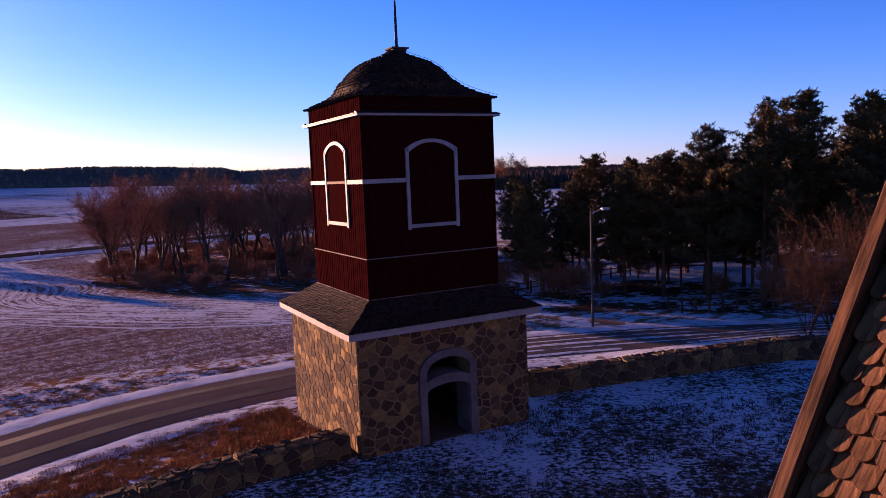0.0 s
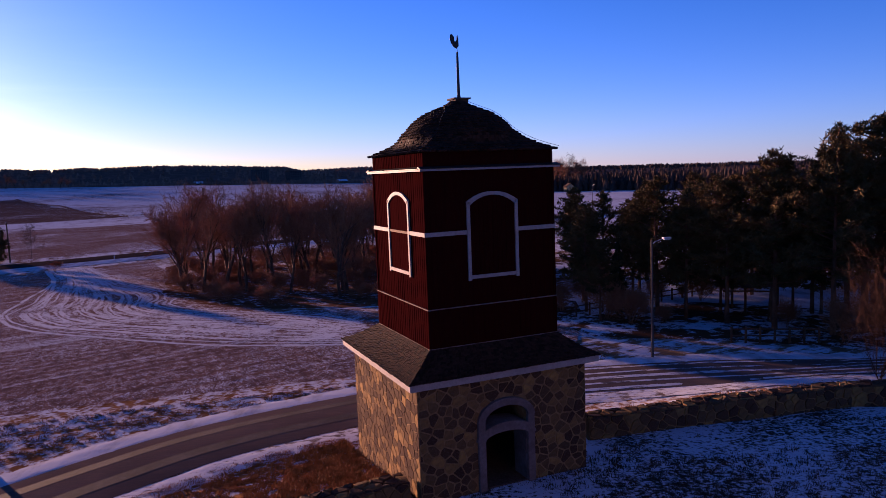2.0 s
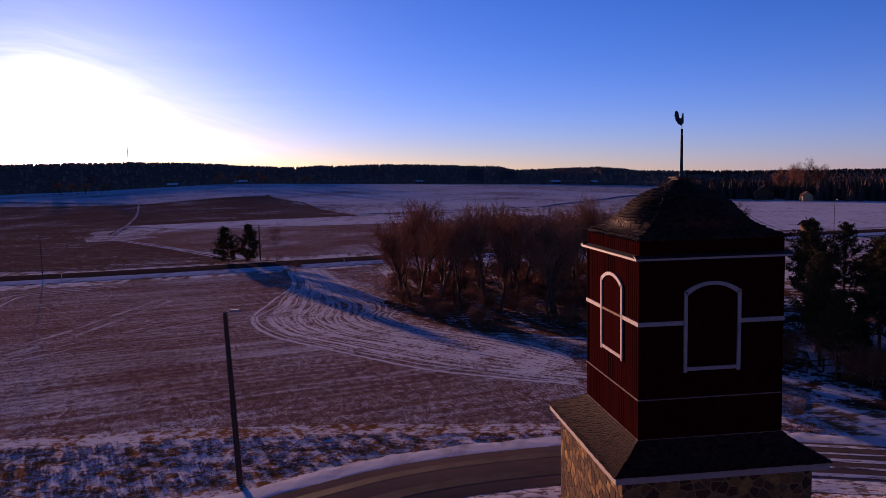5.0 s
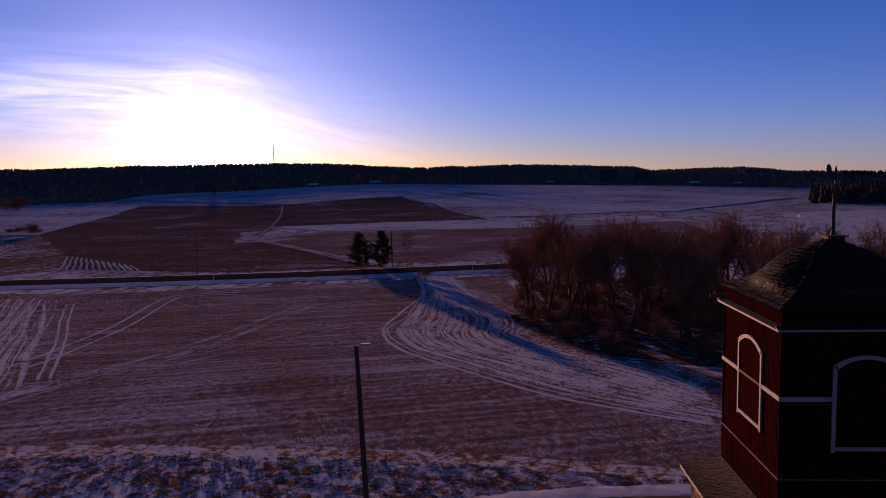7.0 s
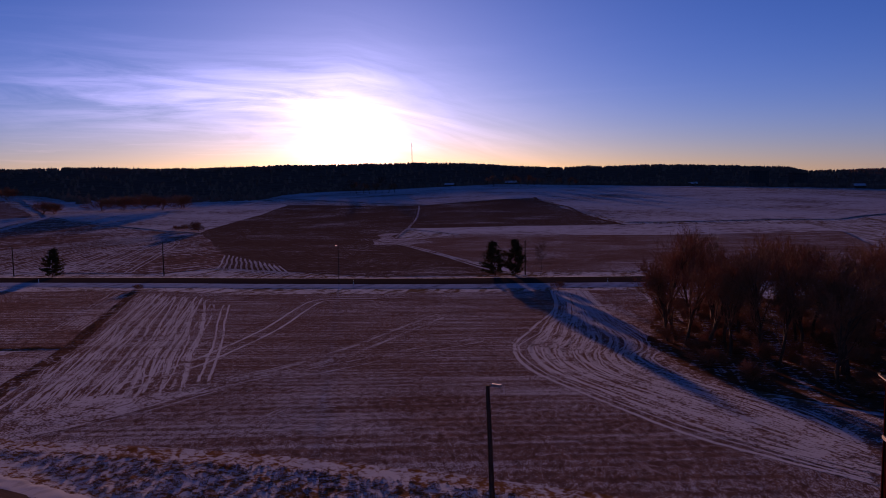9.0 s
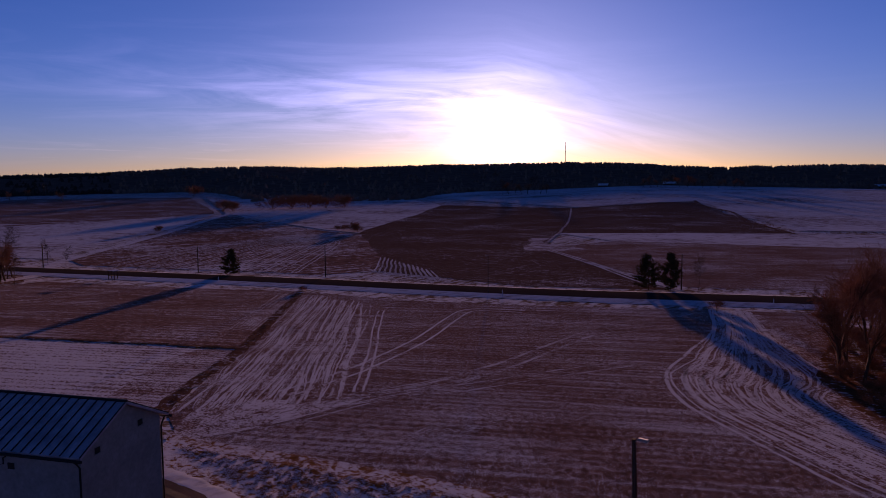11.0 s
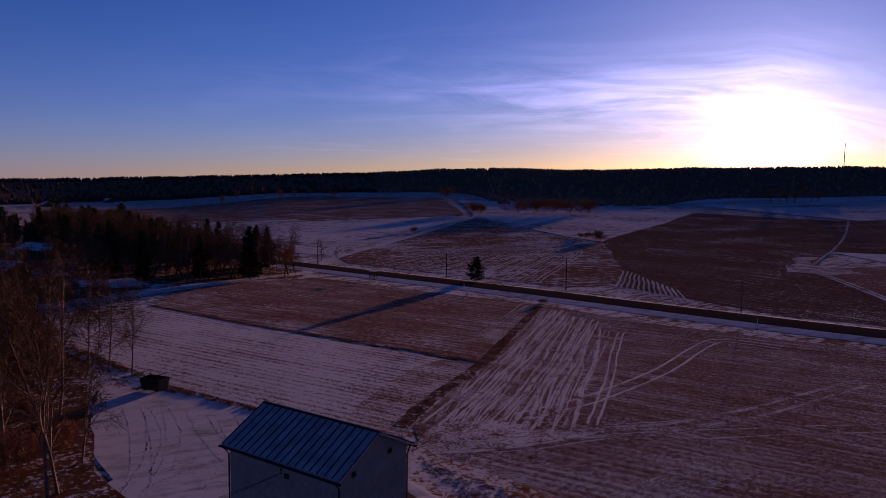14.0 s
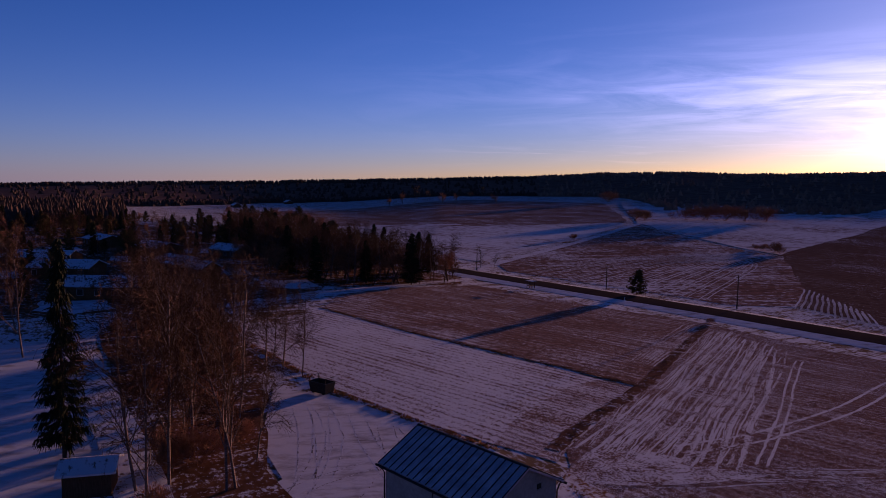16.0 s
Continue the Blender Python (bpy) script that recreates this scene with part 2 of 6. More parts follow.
m_bare_track = snowy("bare_wheel_ruts", (0.07, 0.038, 0.026), (0.15, 0.08, 0.05), 0.14, 2.5, 60, 0, 1.2)
m_frost = snowy("frost_between_wheel_tracks", (0.09, 0.075, 0.07), (0.14, 0.12, 0.11), 0.68, 1.2, 20, 0, 3)
m_copse = snowy("copse_floor_under_thin_snow", (0.07, 0.034, 0.018), (0.14, 0.068, 0.036), 0.2, 2.0, 0, 0, 1.2)
m_pine_floor = snowy("needles_and_snow", (0.05, 0.026, 0.014), (0.1, 0.05, 0.026), 0.34, 1.6, 0, 0, 0.8, 0.2, 0.05, 0, 0.2, 1.0)
m_lane = snowy("farm_track_snow", (0.14, 0.09, 0.06), (0.22, 0.15, 0.1), 0.8, 1.2, 0, 0, 1.5)
m_undergrowth = snowy("scrubby_undergrowth", (0.07, 0.034, 0.016), (0.15, 0.072, 0.035), 0.16, 1.4, 0, 0, 1.2)


def road_material(name, turn, wet):
    k = Mat(name, 0.7, 0.0, 0.0)
    n1 = k.noise(k.pos, 0.6, 4, 0.6, (1, 7, 1), turn)
    n2 = k.noise(k.pos, 14, 3, 0.6)
    n3 = k.noise(k.pos, 0.15, 3, 0.6)
    c = k.mix(n2, *(((0.03, 0.024, 0.021), (0.055, 0.042, 0.036)) if wet else ((0.08, 0.061, 0.053), (0.14, 0.106, 0.09))))
    n4 = k.noise(k.pos, 0.9, 4, 0.6, (1, 9, 1), turn)
    c = k.mix(k.ramp(n4, [(0.45, 0.0), (0.62, 0.6)]), c, (0.06, 0.043, 0.034) if wet else (0.15, 0.1, 0.075))
    c = k.mix(k.ramp(n1, [(0.58, 0.0), (0.75, 0.0 if wet else 0.35)]), c, (0.2, 0.18, 0.18))
    k.color(k.mix(k.ramp(n3, [(0.35, 0.0), (0.7, 0.5)]), c, (0.03, 0.024, 0.022)))
    k.rough(k.ramp(n1, [(0.3, 0.65 if wet else 0.75), (0.7, 0.9)]))
    k.bump(n2, 0.3, 0.01)
    return k.m


m_edge = snowy("dirty_ploughed_snow", (0.12, 0.09, 0.075), (0.19, 0.15, 0.13), 0.72, 2.0, 15, 0, 2.0)
m_asphalt = road_material("worn_asphalt_with_frost", 15, False)
m_worn = mottled("pale_worn_asphalt", (0.048, 0.036, 0.031), (0.1, 0.076, 0.065), 0.7, 0.8, (1, 1, 1), relief=0.3, local=False)
m_ledge = mottled("dull_painted_drip_board", (0.13, 0.09, 0.075), (0.22, 0.17, 0.14), 3.0, 0.8, relief=0.1)
m_highway = road_material("damp_asphalt", 8, True)



def stone_material():
    """Fieldstone: every stone its own tone, from near black to ochre, with a split, grainy face."""
    k = Mat("granite_fieldstone", 0.9, 0.0, 0.02)
    blot = k.noise(k.obj, 5.0, 4, 0.65)
    grain = k.noise(k.obj, 32, 3, 0.6)
    c = k.ramp(k.rnd, [(0.0, (0.036, 0.021, 0.015)), (0.3, (0.064, 0.038, 0.021)), (0.6, (0.095, 0.06, 0.029)), (0.84, (0.19, 0.118, 0.04)), (1.0, (0.32, 0.198, 0.055))])
    c = k.mix(k.ramp(blot, [(0.35, 0.0), (0.7, 0.6)]), c, (0.045, 0.03, 0.025))
    k.color(k.mix(k.ramp(grain, [(0.5, 0.0), (0.75, 0.35)]), c, (0.2, 0.15, 0.11)))
    k.bump(k.math("ADD", k.math("MULTIPLY", blot, 2.0), grain), 0.6, 0.014)
    return k.m


m_stone = stone_material()
m_mortar = mottled("lime_mortar", (0.17, 0.112, 0.05), (0.27, 0.18, 0.08), 4.0, 0.95, relief=0.5)
m_plaster = mottled("pinkish_lime_plaster", (0.11, 0.086, 0.08), (0.19, 0.155, 0.145), 1.6, 0.9, relief=0.2)
m_trim = mottled("white_painted_trim", (0.27, 0.24, 0.23), (0.35, 0.315, 0.3), 2.0, 0.6, relief=0.1)


def shingle_material():
    k = Mat("tarred_wood_shingle", 0.85, 0.0, 0.06)
    grain = k.noise(k.obj, 14, 4, 0.6)
    c = k.mix(grain, (0.013, 0.007, 0.005), (0.055, 0.029, 0.019))
    k.color(k.mix(0.85, c, k.ramp(k.island, [(0, 0.15), (1, 0.85)]), "OVERLAY"))
    k.rough(k.ramp(k.island, [(0, 0.65), (1, 0.95)]))
    k.bump(grain, 0.4, 0.006)
    return k.m


m_shingle = shingle_material()
m_iron = mottled("wrought_iron", (0.02, 0.02, 0.022), (0.04, 0.036, 0.034), 6.0, 0.5, metal=0.6, relief=0.1)
m_zinc = mottled("zinc_flashing", (0.3, 0.3, 0.31), (0.42, 0.42, 0.43), 3.0, 0.4, metal=0.7, relief=0.1)
m_pole = mottled("creosoted_pole", (0.06, 0.04, 0.03), (0.12, 0.085, 0.06), 2.0, 0.85, (6, 6, 0.6))
m_steel = mottled("galvanised_steel", (0.3, 0.3, 0.3), (0.42, 0.42, 0.42), 3.0, 0.5, metal=0.5, relief=0.05)


def board_red(name):
    k = Mat(name, 0.9, 0.0, 0.0)
    grain = k.noise(k.obj, 9, 5, 0.7, (1, 1, 0.06))
    blot = k.noise(k.obj, 0.8, 4, 0.6, (1, 1, 0.5))
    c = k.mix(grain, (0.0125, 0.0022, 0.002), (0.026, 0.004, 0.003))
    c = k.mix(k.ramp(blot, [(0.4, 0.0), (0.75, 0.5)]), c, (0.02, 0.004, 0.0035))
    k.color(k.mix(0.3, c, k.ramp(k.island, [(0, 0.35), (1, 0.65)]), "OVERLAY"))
    k.bump(grain, 0.4, 0.006)
    return k.m


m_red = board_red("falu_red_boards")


def old_wood(name, a, b, vary=0.5):
    k = Mat(name, 0.7)
    grain = k.noise(k.obj, 26, 6, 0.75, (0.05, 1, 1))
    blot = k.noise(k.obj, 5, 3, 0.6, (0.4, 1, 1))
    c = k.mix(k.ramp(grain, [(0.38, 0.0), (0.6, 1.0)]), a, b)
    c = k.mix(k.ramp(blot, [(0.4, 0.0), (0.8, 0.6)]), c, tuple(v * 0.35 for v in a))
    k.color(k.mix(vary, c, k.ramp(k.rnd, [(0, 0.25), (1, 0.75)]), "OVERLAY"))
    k.bump(grain, 0.6, 0.006)
    return k.m


m_barge = old_wood("weathered_tarred_board", (0.024, 0.01, 0.005), (0.15, 0.07, 0.026), 0.1)
m_scale = old_wood("tarred_scale_shingle", (0.03, 0.014, 0.006), (0.19, 0.092, 0.032), 0.75)


# ---- mesh tools ----
def mesh_of(name, verts, faces, material, smooth=False):
    me = bpy.data.meshes.new(name)
    me.from_pydata([tuple(v) for v in verts], [], faces)
    for m in material if isinstance(material, (list, tuple)) else [material]:
        me.materials.append(m)
    if smooth:
        me.polygons.foreach_set("use_smooth", [True] * len(me.polygons))
    me.update()
    return me


class Soup:
    """Collects verts and faces of one mesh."""

    def __init__(self):
        self.v, self.f = [], []

    def add(self, verts, faces):
        k = len(self.v)
        self.v += [tuple(p) for p in verts]
        self.f += [tuple(i + k for i in f) for f in faces]

    def box(self, lo, hi, m=None):
        x0, y0, z0 = lo
        x1, y1, z1 = hi
        vs = [Vector(p) for p in ((x0, y0, z0), (x1, y0, z0), (x1, y1, z0), (x0, y1, z0), (x0, y0, z1), (x1, y0, z1), (x1, y1, z1), (x0, y1, z1))]
        self.add([m @ p for p in vs] if m else vs, [(0, 3, 2, 1), (4, 5, 6, 7), (0, 1, 5, 4), (1, 2, 6, 5), (2, 3, 7, 6), (3, 0, 4, 7)])

    def tube(self, pts, radii, sides=5, cap=True):
        rings = []
        for i, p in enumerate(pts):
            p = Vector(p)
            d = (Vector(pts[min(i + 1, len(pts) - 1)]) - Vector(pts[max(i - 1, 0)]))
            d = d.normalized() if d.length > 1e-9 else Vector((0, 0, 1))
            a = d.orthogonal().normalized()
            if abs(d.z) < 0.99:
                a = d.cross(Vector((0, 0, 1))).normalized()
            b = d.cross(a)
            rings.append([p + (a * math.cos(2 * math.pi * s / sides) + b * math.sin(2 * math.pi * s / sides)) * radii[i] for s in range(sides)])
        faces = []
        n = len(pts)
        for i in range(n - 1):
            for s in range(sides):
                t = (s + 1) % sides
                faces.append((i * sides + s, (i + 1) * sides + s, (i + 1) * sides + t, i * sides + t))
        if cap:
            faces.append(tuple(range(sides)))
            faces.append(tuple(reversed(range((n - 1) * sides, n * sides))))
        self.add([p for r in rings for p in r], faces)

    def mesh(self, name, material, smooth=False):
        return mesh_of(name, self.v, self.f, material, smooth)


def part(name, soup, material, parent, label="", smooth=False):
    ob = new(name, soup.mesh(name, material, smooth))
    ob.parent = parent
    if label:
        tagged(ob, label)
    return ob


def thing(name, at, label, category, group="", turn=0.0):
    ob = new(name)
    ob.matrix_world = pose(*at, 0, 0, turn)
    return tagged(ob, label, category, group)


def solid(ob, width=0.01):
    """Slightly rounded edges."""
    b = ob.modifiers.new("edge", "BEVEL")
    b.width, b.segments, b.limit_method = width, 2, "ANGLE"
    return ob


# ---- the lie of the land ----
RISE_AZ = [-180, -95, -68, -60, -46, -30, -20, -10, 0, 12, 22, 31, 50, 180]
RISE_UP = [-2, -2, -1, 8, 13, 10, 11, 17, 13, 9, 4, 0, -3, -2]


def height(x, y):
    fall = min(max((y - 2) / 106, 0), 1)
    base = -0.15 - 1.7 * fall * fall * (3 - 2 * fall)
    up = min(max((4 - y) / 6, 0), 1) * min(max((x + 26) / 12, 0), 1) * min(max((60 - x) / 20, 0), 1)
    base += 0.6 * up * up * (3 - 2 * up)
    dx, dy = x + 10, y + 22
    k = min(max((math.hypot(dx, dy) - 220) / 730, 0), 1)
    k = k * k * (3 - 2 * k)
    return base + k * float(np.interp(math.degrees(math.atan2(dx, dy)), RISE_AZ, RISE_UP))


def on_ground(x, y, up=0.0):
    return (x, y, height(x, y) + up)


def polar(az, r):
    return (-10 + r * math.sin(radians(az)), -22 + r * math.cos(radians(az)))


rings = [0.0] + [3 * 1.04 ** i for i in range(186)]
verts, faces, N_AZ = [], [], 240
for r in rings:
    for i in range(N_AZ):
        x, y = polar(i * 360 / N_AZ, r)
        verts.append((x, y, height(x, y) - 0.012 - 0.0005 * max(0, r - 150)))
for j in range(len(rings) - 1):
    for i in range(N_AZ):
        k = (i + 1) % N_AZ
        faces.append((j * N_AZ + i, j * N_AZ + k, (j + 1) * N_AZ + k, (j + 1) * N_AZ + i))
ground = tagged(new("ground", mesh_of("ground", verts, faces, m_ground, True)), "frozen farmland with thin snow reaching to the hills", "ground", kind="structure")


def smooth_line(pts, step=2.0, closed=False):
    """A Catmull-Rom line through pts."""
    out, n = [], len(pts)
    for i in range(n if closed else n - 1):
        g = lambda k: Vector((*pts[k % n], 0)) if closed else Vector((*pts[min(max(k, 0), n - 1)], 0))
        p0, p1, p2, p3 = g(i - 1), g(i), g(i + 1), g(i + 2)
        m = max(2, int((p2 - p1).length / step))
        for s in range(m):
            t = s / m
            out.append(0.5 * (2 * p1 + (p2 - p0) * t + (2 * p0 - 5 * p1 + 4 * p2 - p3) * t * t + (3 * p1 - p0 - 3 * p2 + p3) * t ** 3))
    if not closed:
        out.append(Vector((*pts[-1], 0)))
    return out


def lift_at(x, y, lift):
    return lift + 0.0003 * max(0, math.hypot(x + 10, y + 22) - 150)


def parcel(name, pts, material, lift, label, category="field", wobble=0.6, step=8.0):
    """A flat stretch of land draped on the ground, with a slightly ragged border."""
    border = []
    n = len(pts)
    for i in range(n):
        a, b = Vector((*pts[i], 0)), Vector((*pts[(i + 1) % n], 0))
        m = max(1, int((b - a).length / step))
        for s in range(m):
            p = a.lerp(b, s / m)
            q = noise.noise_vector(p * 0.11) + noise.noise_vector(p * 0.5) * 0.4
            border.append(p + Vector((q.x, q.y, 0)) * wobble)
    bm = bmesh.new()
    face = bm.faces.new([bm.verts.new(p) for p in border])
    lo, hi = [min(p[a] for p in border) for a in (0, 1)], [max(p[a] for p in border) for a in (0, 1)]
    reach = max(hi[0] - lo[0], hi[1] - lo[1])
    cell = max(1.5, reach / 40) if reach < 70 else max(6.0, reach / 24)
    for a in (0, 1):
        c = lo[a] + cell
        while c < hi[a]:
            co, no = Vector((0, 0, 0)), Vector((0, 0, 0))
            co[a], no[a] = c, 1
            bmesh.ops.bisect_plane(bm, geom=bm.verts[:] + bm.edges[:] + bm.faces[:], plane_co=co, plane_no=no)
            c += cell
    bmesh.ops.triangulate(bm, faces=bm.faces[:])
    for v in bm.verts:
        v.co.z = height(v.co.x, v.co.y) + lift_at(v.co.x, v.co.y, lift)
    for f in bm.faces:
        if f.normal.z < 0:
            f.normal_flip()
    me = bpy.data.meshes.new(name)
    bm.to_mesh(me)
    bm.free()
    me.materials.append(material)
    return tagged(new(name, me), label, category, kind="structure")


def ribbon(soup, pts, left, right, lift, step=1.5, crown=0.0, cols=1, lift_to=None, ragged=0.0):
    """A strip along a line, from left to right of it."""
    line = smooth_line(pts, step)
    vs, fs = [], []
    for i, p in enumerate(line):
        d = line[min(i + 1, len(line) - 1)] - line[max(i - 1, 0)]
        nrm = Vector((-d.y, d.x, 0)).normalized()
        for c in range(cols + 1):
            u = c / cols
            q = p + nrm * (left + (right - left) * u)
            up = lift if lift_to is None else lift + (lift_to - lift) * u
            if ragged:
                q = q + nrm * ragged * (noise.noise(q * 0.9) + 0.6 * noise.noise(q * 3.1))
                up += ragged * 0.06 * max(0.0, 0.4 + noise.noise(q * 1.7) + 0.7 * noise.noise(q * 4.3)) * (1 if 0 < c < cols else 0)
            vs.append((q.x, q.y, height(q.x, q.y) + lift_at(q.x, q.y, up) + crown * 4 * u * (1 - u)))
    w = cols + 1
    for i in range(len(line) - 1):
        for c in range(cols):
            fs.append((i * w + c, i * w + c + 1, (i + 1) * w + c + 1, (i + 1) * w + c) if right < left else (i * w + c + 1, i * w + c, (i + 1) * w + c, (i + 1) * w + c + 1))
    soup.add(vs, fs)


# ---- roads and fields ----
HIGHWAY = [(-420, 40), (-320, 58), (-260, 70), (-200, 83), (-150, 92), (-110, 98.5), (-75, 102.8), (-45, 107.5), (-18, 114), (5, 119), (50, 129), (110, 137), (200, 140), (360, 130)]
LANE = [(-62, 7.4), (-52, 7.4), (-44, 6.6), (-32, 3.9), (-22, 3.0), (-16, 4.4), (-12.5, 6.0), (-9, 7.5), (-5, 8.3), (0, 8.6), (5, 8.3), (10, 7.0), (14, 5.6), (17.5, 4.1), (21, 2.0), (25, -1.5), (30, -7), (36, -16)]

parcel("field_1", [(-97, 87), (-72, 86.5), (-45, 93), (-17, 102), (-8, 104), (-4, 62), (0, 38), (12, 33), (26, 30), (14, 13), (-1, 13.3), (-10, 15.1), (-20, 16.5), (-31, 16.7), (-40, 16.4), (-52, 15), (-58, 19), (-70, 42)], m_stubble, 0.012, "stubble field dusted with snow beside the lane")
parcel("field_2", [(-154.6, 36), (-158.2, 55), (-157, 74), (-125, 80), (-97.5, 87), (-70.4, 42.5), (-110, 31.5), (-138, 26)], m_stubble_bare, 0.012, "bare brown stubble field beside the main road")
parcel("field_3", [(-138, 25), (-110.6, 30), (-75, 39.5), (-74.7, 34), (-66.7, 19.3), (-62, 14), (-71, 10.8), (-85.3, 7.2), (-100.5, 6), (-120, 4)], m_rows, 0.015, "ploughed field with snow lying in the furrows")
parcel("field_4", [(-75, 39.5), (-69.3, 41.5), (-62, 25), (-56, 16.5), (-62, 14), (-66.7, 19.3), (-74.7, 34)], m_snow_dusted, 0.018, "strip of rough ground white with snow")
parcel("field_5", [(-57.2, 21.7), (-54.2, 26), (-49, 28.4), (-45.8, 31), (-46.4, 27), (-48.2, 21.6), (-50.8, 16.5), (-53.5, 14.6)], m_trodden, 0.016, "wheel-worn field corner white with trodden snow", wobble=1.0, step=2)
parcel("field_6", [(-30, 125), (-6, 130), (50, 141), (64, 254), (-0.3, 232), (-70, 231), (-84, 192)], m_stubble_bare, 0.012, "brown stubble field across the main road", step=14)
parcel("field_7", [(-70, 231), (-0.3, 232), (64, 254), (62, 292), (-12, 289), (-99, 259)], m_far_snow, 0.012, "strip of snow between two fields", step=14)
parcel("field_8", [(-99, 259), (-12, 287), (-77, 520), (-146, 446)], m_plough, 0.018, "dark ploughed field sprinkled with snow", step=14, wobble=2)
parcel("field_9", [(-84, 194), (-99, 258), (-146, 446), (-260, 470), (-178, 226), (-119, 151), (-101, 122), (-60, 113), (-32, 121)], m_plough, 0.012, "ploughed field of dark soil across the main road", step=14, wobble=1.5)
parcel("field_10", [(-180, 101), (-174, 222), (-203, 234), (-324, 300), (-241, 176), (-197, 108)], m_streaked, 0.012, "stubble field with thin snow streaks", step=14, wobble=1.5)
parcel("field_11", [(-172, 222), (-180, 101), (-110, 111), (-101, 122), (-119, 151)], m_streaked, 0.015, "stubble field with lines of snow", step=14, wobble=1.5)
parcel("field_12", [(-260, 470), (-178, 228), (-203, 237), (-330, 310), (-520, 480), (-420, 640)], m_far_snow, 0.012, "snow-covered field below the wooded hill", step=20, wobble=3)
parcel("field_13", [(-205, 108), (-248, 176), (-332, 303), (-410, 125), (-300, 88)], m_far_snow, 0.012, "snowy field beside a farm track", step=20, wobble=2)
parcel("field_14", [(-366, 165), (-410, 126), (-620, 150), (-700, 420), (-520, 460), (-335, 305)], m_stubble_bare, 0.012, "far brown stubble field", step=24, wobble=4)
parcel("field_15", [(-8, 300), (82, 330), (200, 480), (60, 900), (-300, 950), (-600, 760), (-400, 640), (-146, 452), (-78, 528)], m_far_snow, 0.012, "far open field white with snow", step=24, wobble=5)
parcel("field_16", [(66, 150), (110, 150), (210, 150), (330, 180), (300, 260), (215, 330), (120, 300)], m_snow, 0.012, "open snowfield beyond the pines", step=20, wobble=3)
parcel("yard_1", [(-88.5, 1.2), (-84, 5.6), (-71, 10.2), (-61, 13), (-52, 13), (-50, -14), (-58, -14), (-63.6, -5.7), (-72, -5)], m_snow, 0.018, "snow-covered yard with wheel marks beside the white house", "yard")
parcel("yard_2", [(-76, -17.5), (-100, -19), (-128, -20), (-126, -60), (-60, -70), (-60, -22)], m_snow, 0.018, "smooth snow-covered lawn", "lawn")
parcel("village_floor", [(-146, -60), (-150, 10), (-160, 34), (-172, 40), (-180, 24), (-270, 50), (-420, 60), (-460, -90), (-200, -90)], m_undergrowth, 0.009, "dark wooded ground between the village houses", "undergrowth", step=16)
for k, (x, y) in enumerate(((-158, -16), (-186, -4), (-214, -28), (-200, 22), (-240, 4), (-262, 26), (-172, 30), (-280, -14))):
    parcel("yard_%d" % (k + 3), [(x - 9, y - 5), (x + 2, y - 7), (x + 9, y - 2), (x + 7, y + 6), (x - 6, y + 6)], m_snow, 0.030, "snow-covered garden among the village houses", "yard", wobble=1.5, step=3)
parcel("grove_floor", [(-7.5, 60), (-6, 92), (6, 97), (20, 96), (34, 70), (30, 42), (18, 36), (8, 36), (0, 40), (-5, 48)], m_undergrowth, 0.024, "dark scrubby floor of the willow grove", "undergrowth", wobble=1.0, step=3)
parcel("copse_floor", [(-150, 8), (-128, -14), (-76, -15), (-60, -18), (-58, -6), (-66, -6), (-88, 0), (-100, 4), (-120, 3)], m_copse, 0.024, "scrubby floor of the birch copse", "undergrowth", wobble=1.0, step=4)
parcel("wood_floor", [(-163, 40), (-160, 72), (-172, 80), (-270, 68), (-330, 60), (-300, 100), (-390, 120), (-420, 60), (-270, 45), (-190, 20)], m_undergrowth, 0.024, "dark floor of the wood", "undergrowth", wobble=2, step=10)
parcel("pine_floor", [(16, 14.5), (22, 9.5), (28, 3), (34, -6), (70, -10), (80, 40), (40, 60), (17, 28)], m_pine_floor, 0.018, "needle-strewn ground under the pines", "undergrowth", wobble=0.8, step=3)
parcel("pine_snow", [(20, 20.5), (30, 20), (36, 10), (46, 6), (50, 26), (26, 32)], m_snow, 0.027, "patch of open snow among the pines", "snow", wobble=1.5, step=3)
parcel("verge_1", [(-54, 15.8), (-40, 17.1), (-31, 17.4), (-20, 17.2), (-10, 15.9), (0, 14.1), (14, 13.8), (14, 8), (0, 10), (-14, 8), (-30, 6), (-50, 10)], m_verge, 0.017, "rough verge of dead grass and snow", "verge", wobble=0.3, step=1.5)
parcel("verge_2", [(-24, 2.2), (-15, 3), (-11, 5), (-6, 6.6), (-2, 6.9), (-2, 0), (-3.2, -1.6), (-9.2, -2.5), (-16, -4), (-24, -6)], m_turf, 0.02, "bank of rust-brown dead grass", "verge", wobble=0.2, step=1.0)
parcel("verge_3", [(2, 6.6), (8.6, 5.2), (13, 3.4), (17, 1.8), (21, -1), (27, -8), (16, -3), (12.6, -2.3), (8.5, -1.4), (4, -0.6), (2, 1)], m_verge, 0.02, "verge of snow and dead grass between wall and lane", "verge", wobble=0.2, step=1.0)
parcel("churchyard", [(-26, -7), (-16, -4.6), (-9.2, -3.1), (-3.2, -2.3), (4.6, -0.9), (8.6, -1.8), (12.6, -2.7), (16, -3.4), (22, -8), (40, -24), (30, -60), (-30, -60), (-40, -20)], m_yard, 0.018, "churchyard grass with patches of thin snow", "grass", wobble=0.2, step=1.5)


def strip(name, pts, left, right, lift, material, label, category, **kw):
    s = Soup()
    ribbon(s, pts, left, right, lift, **kw)
    return tagged(new(name, s.mesh(name, material, True)), label, category, kind="structure")


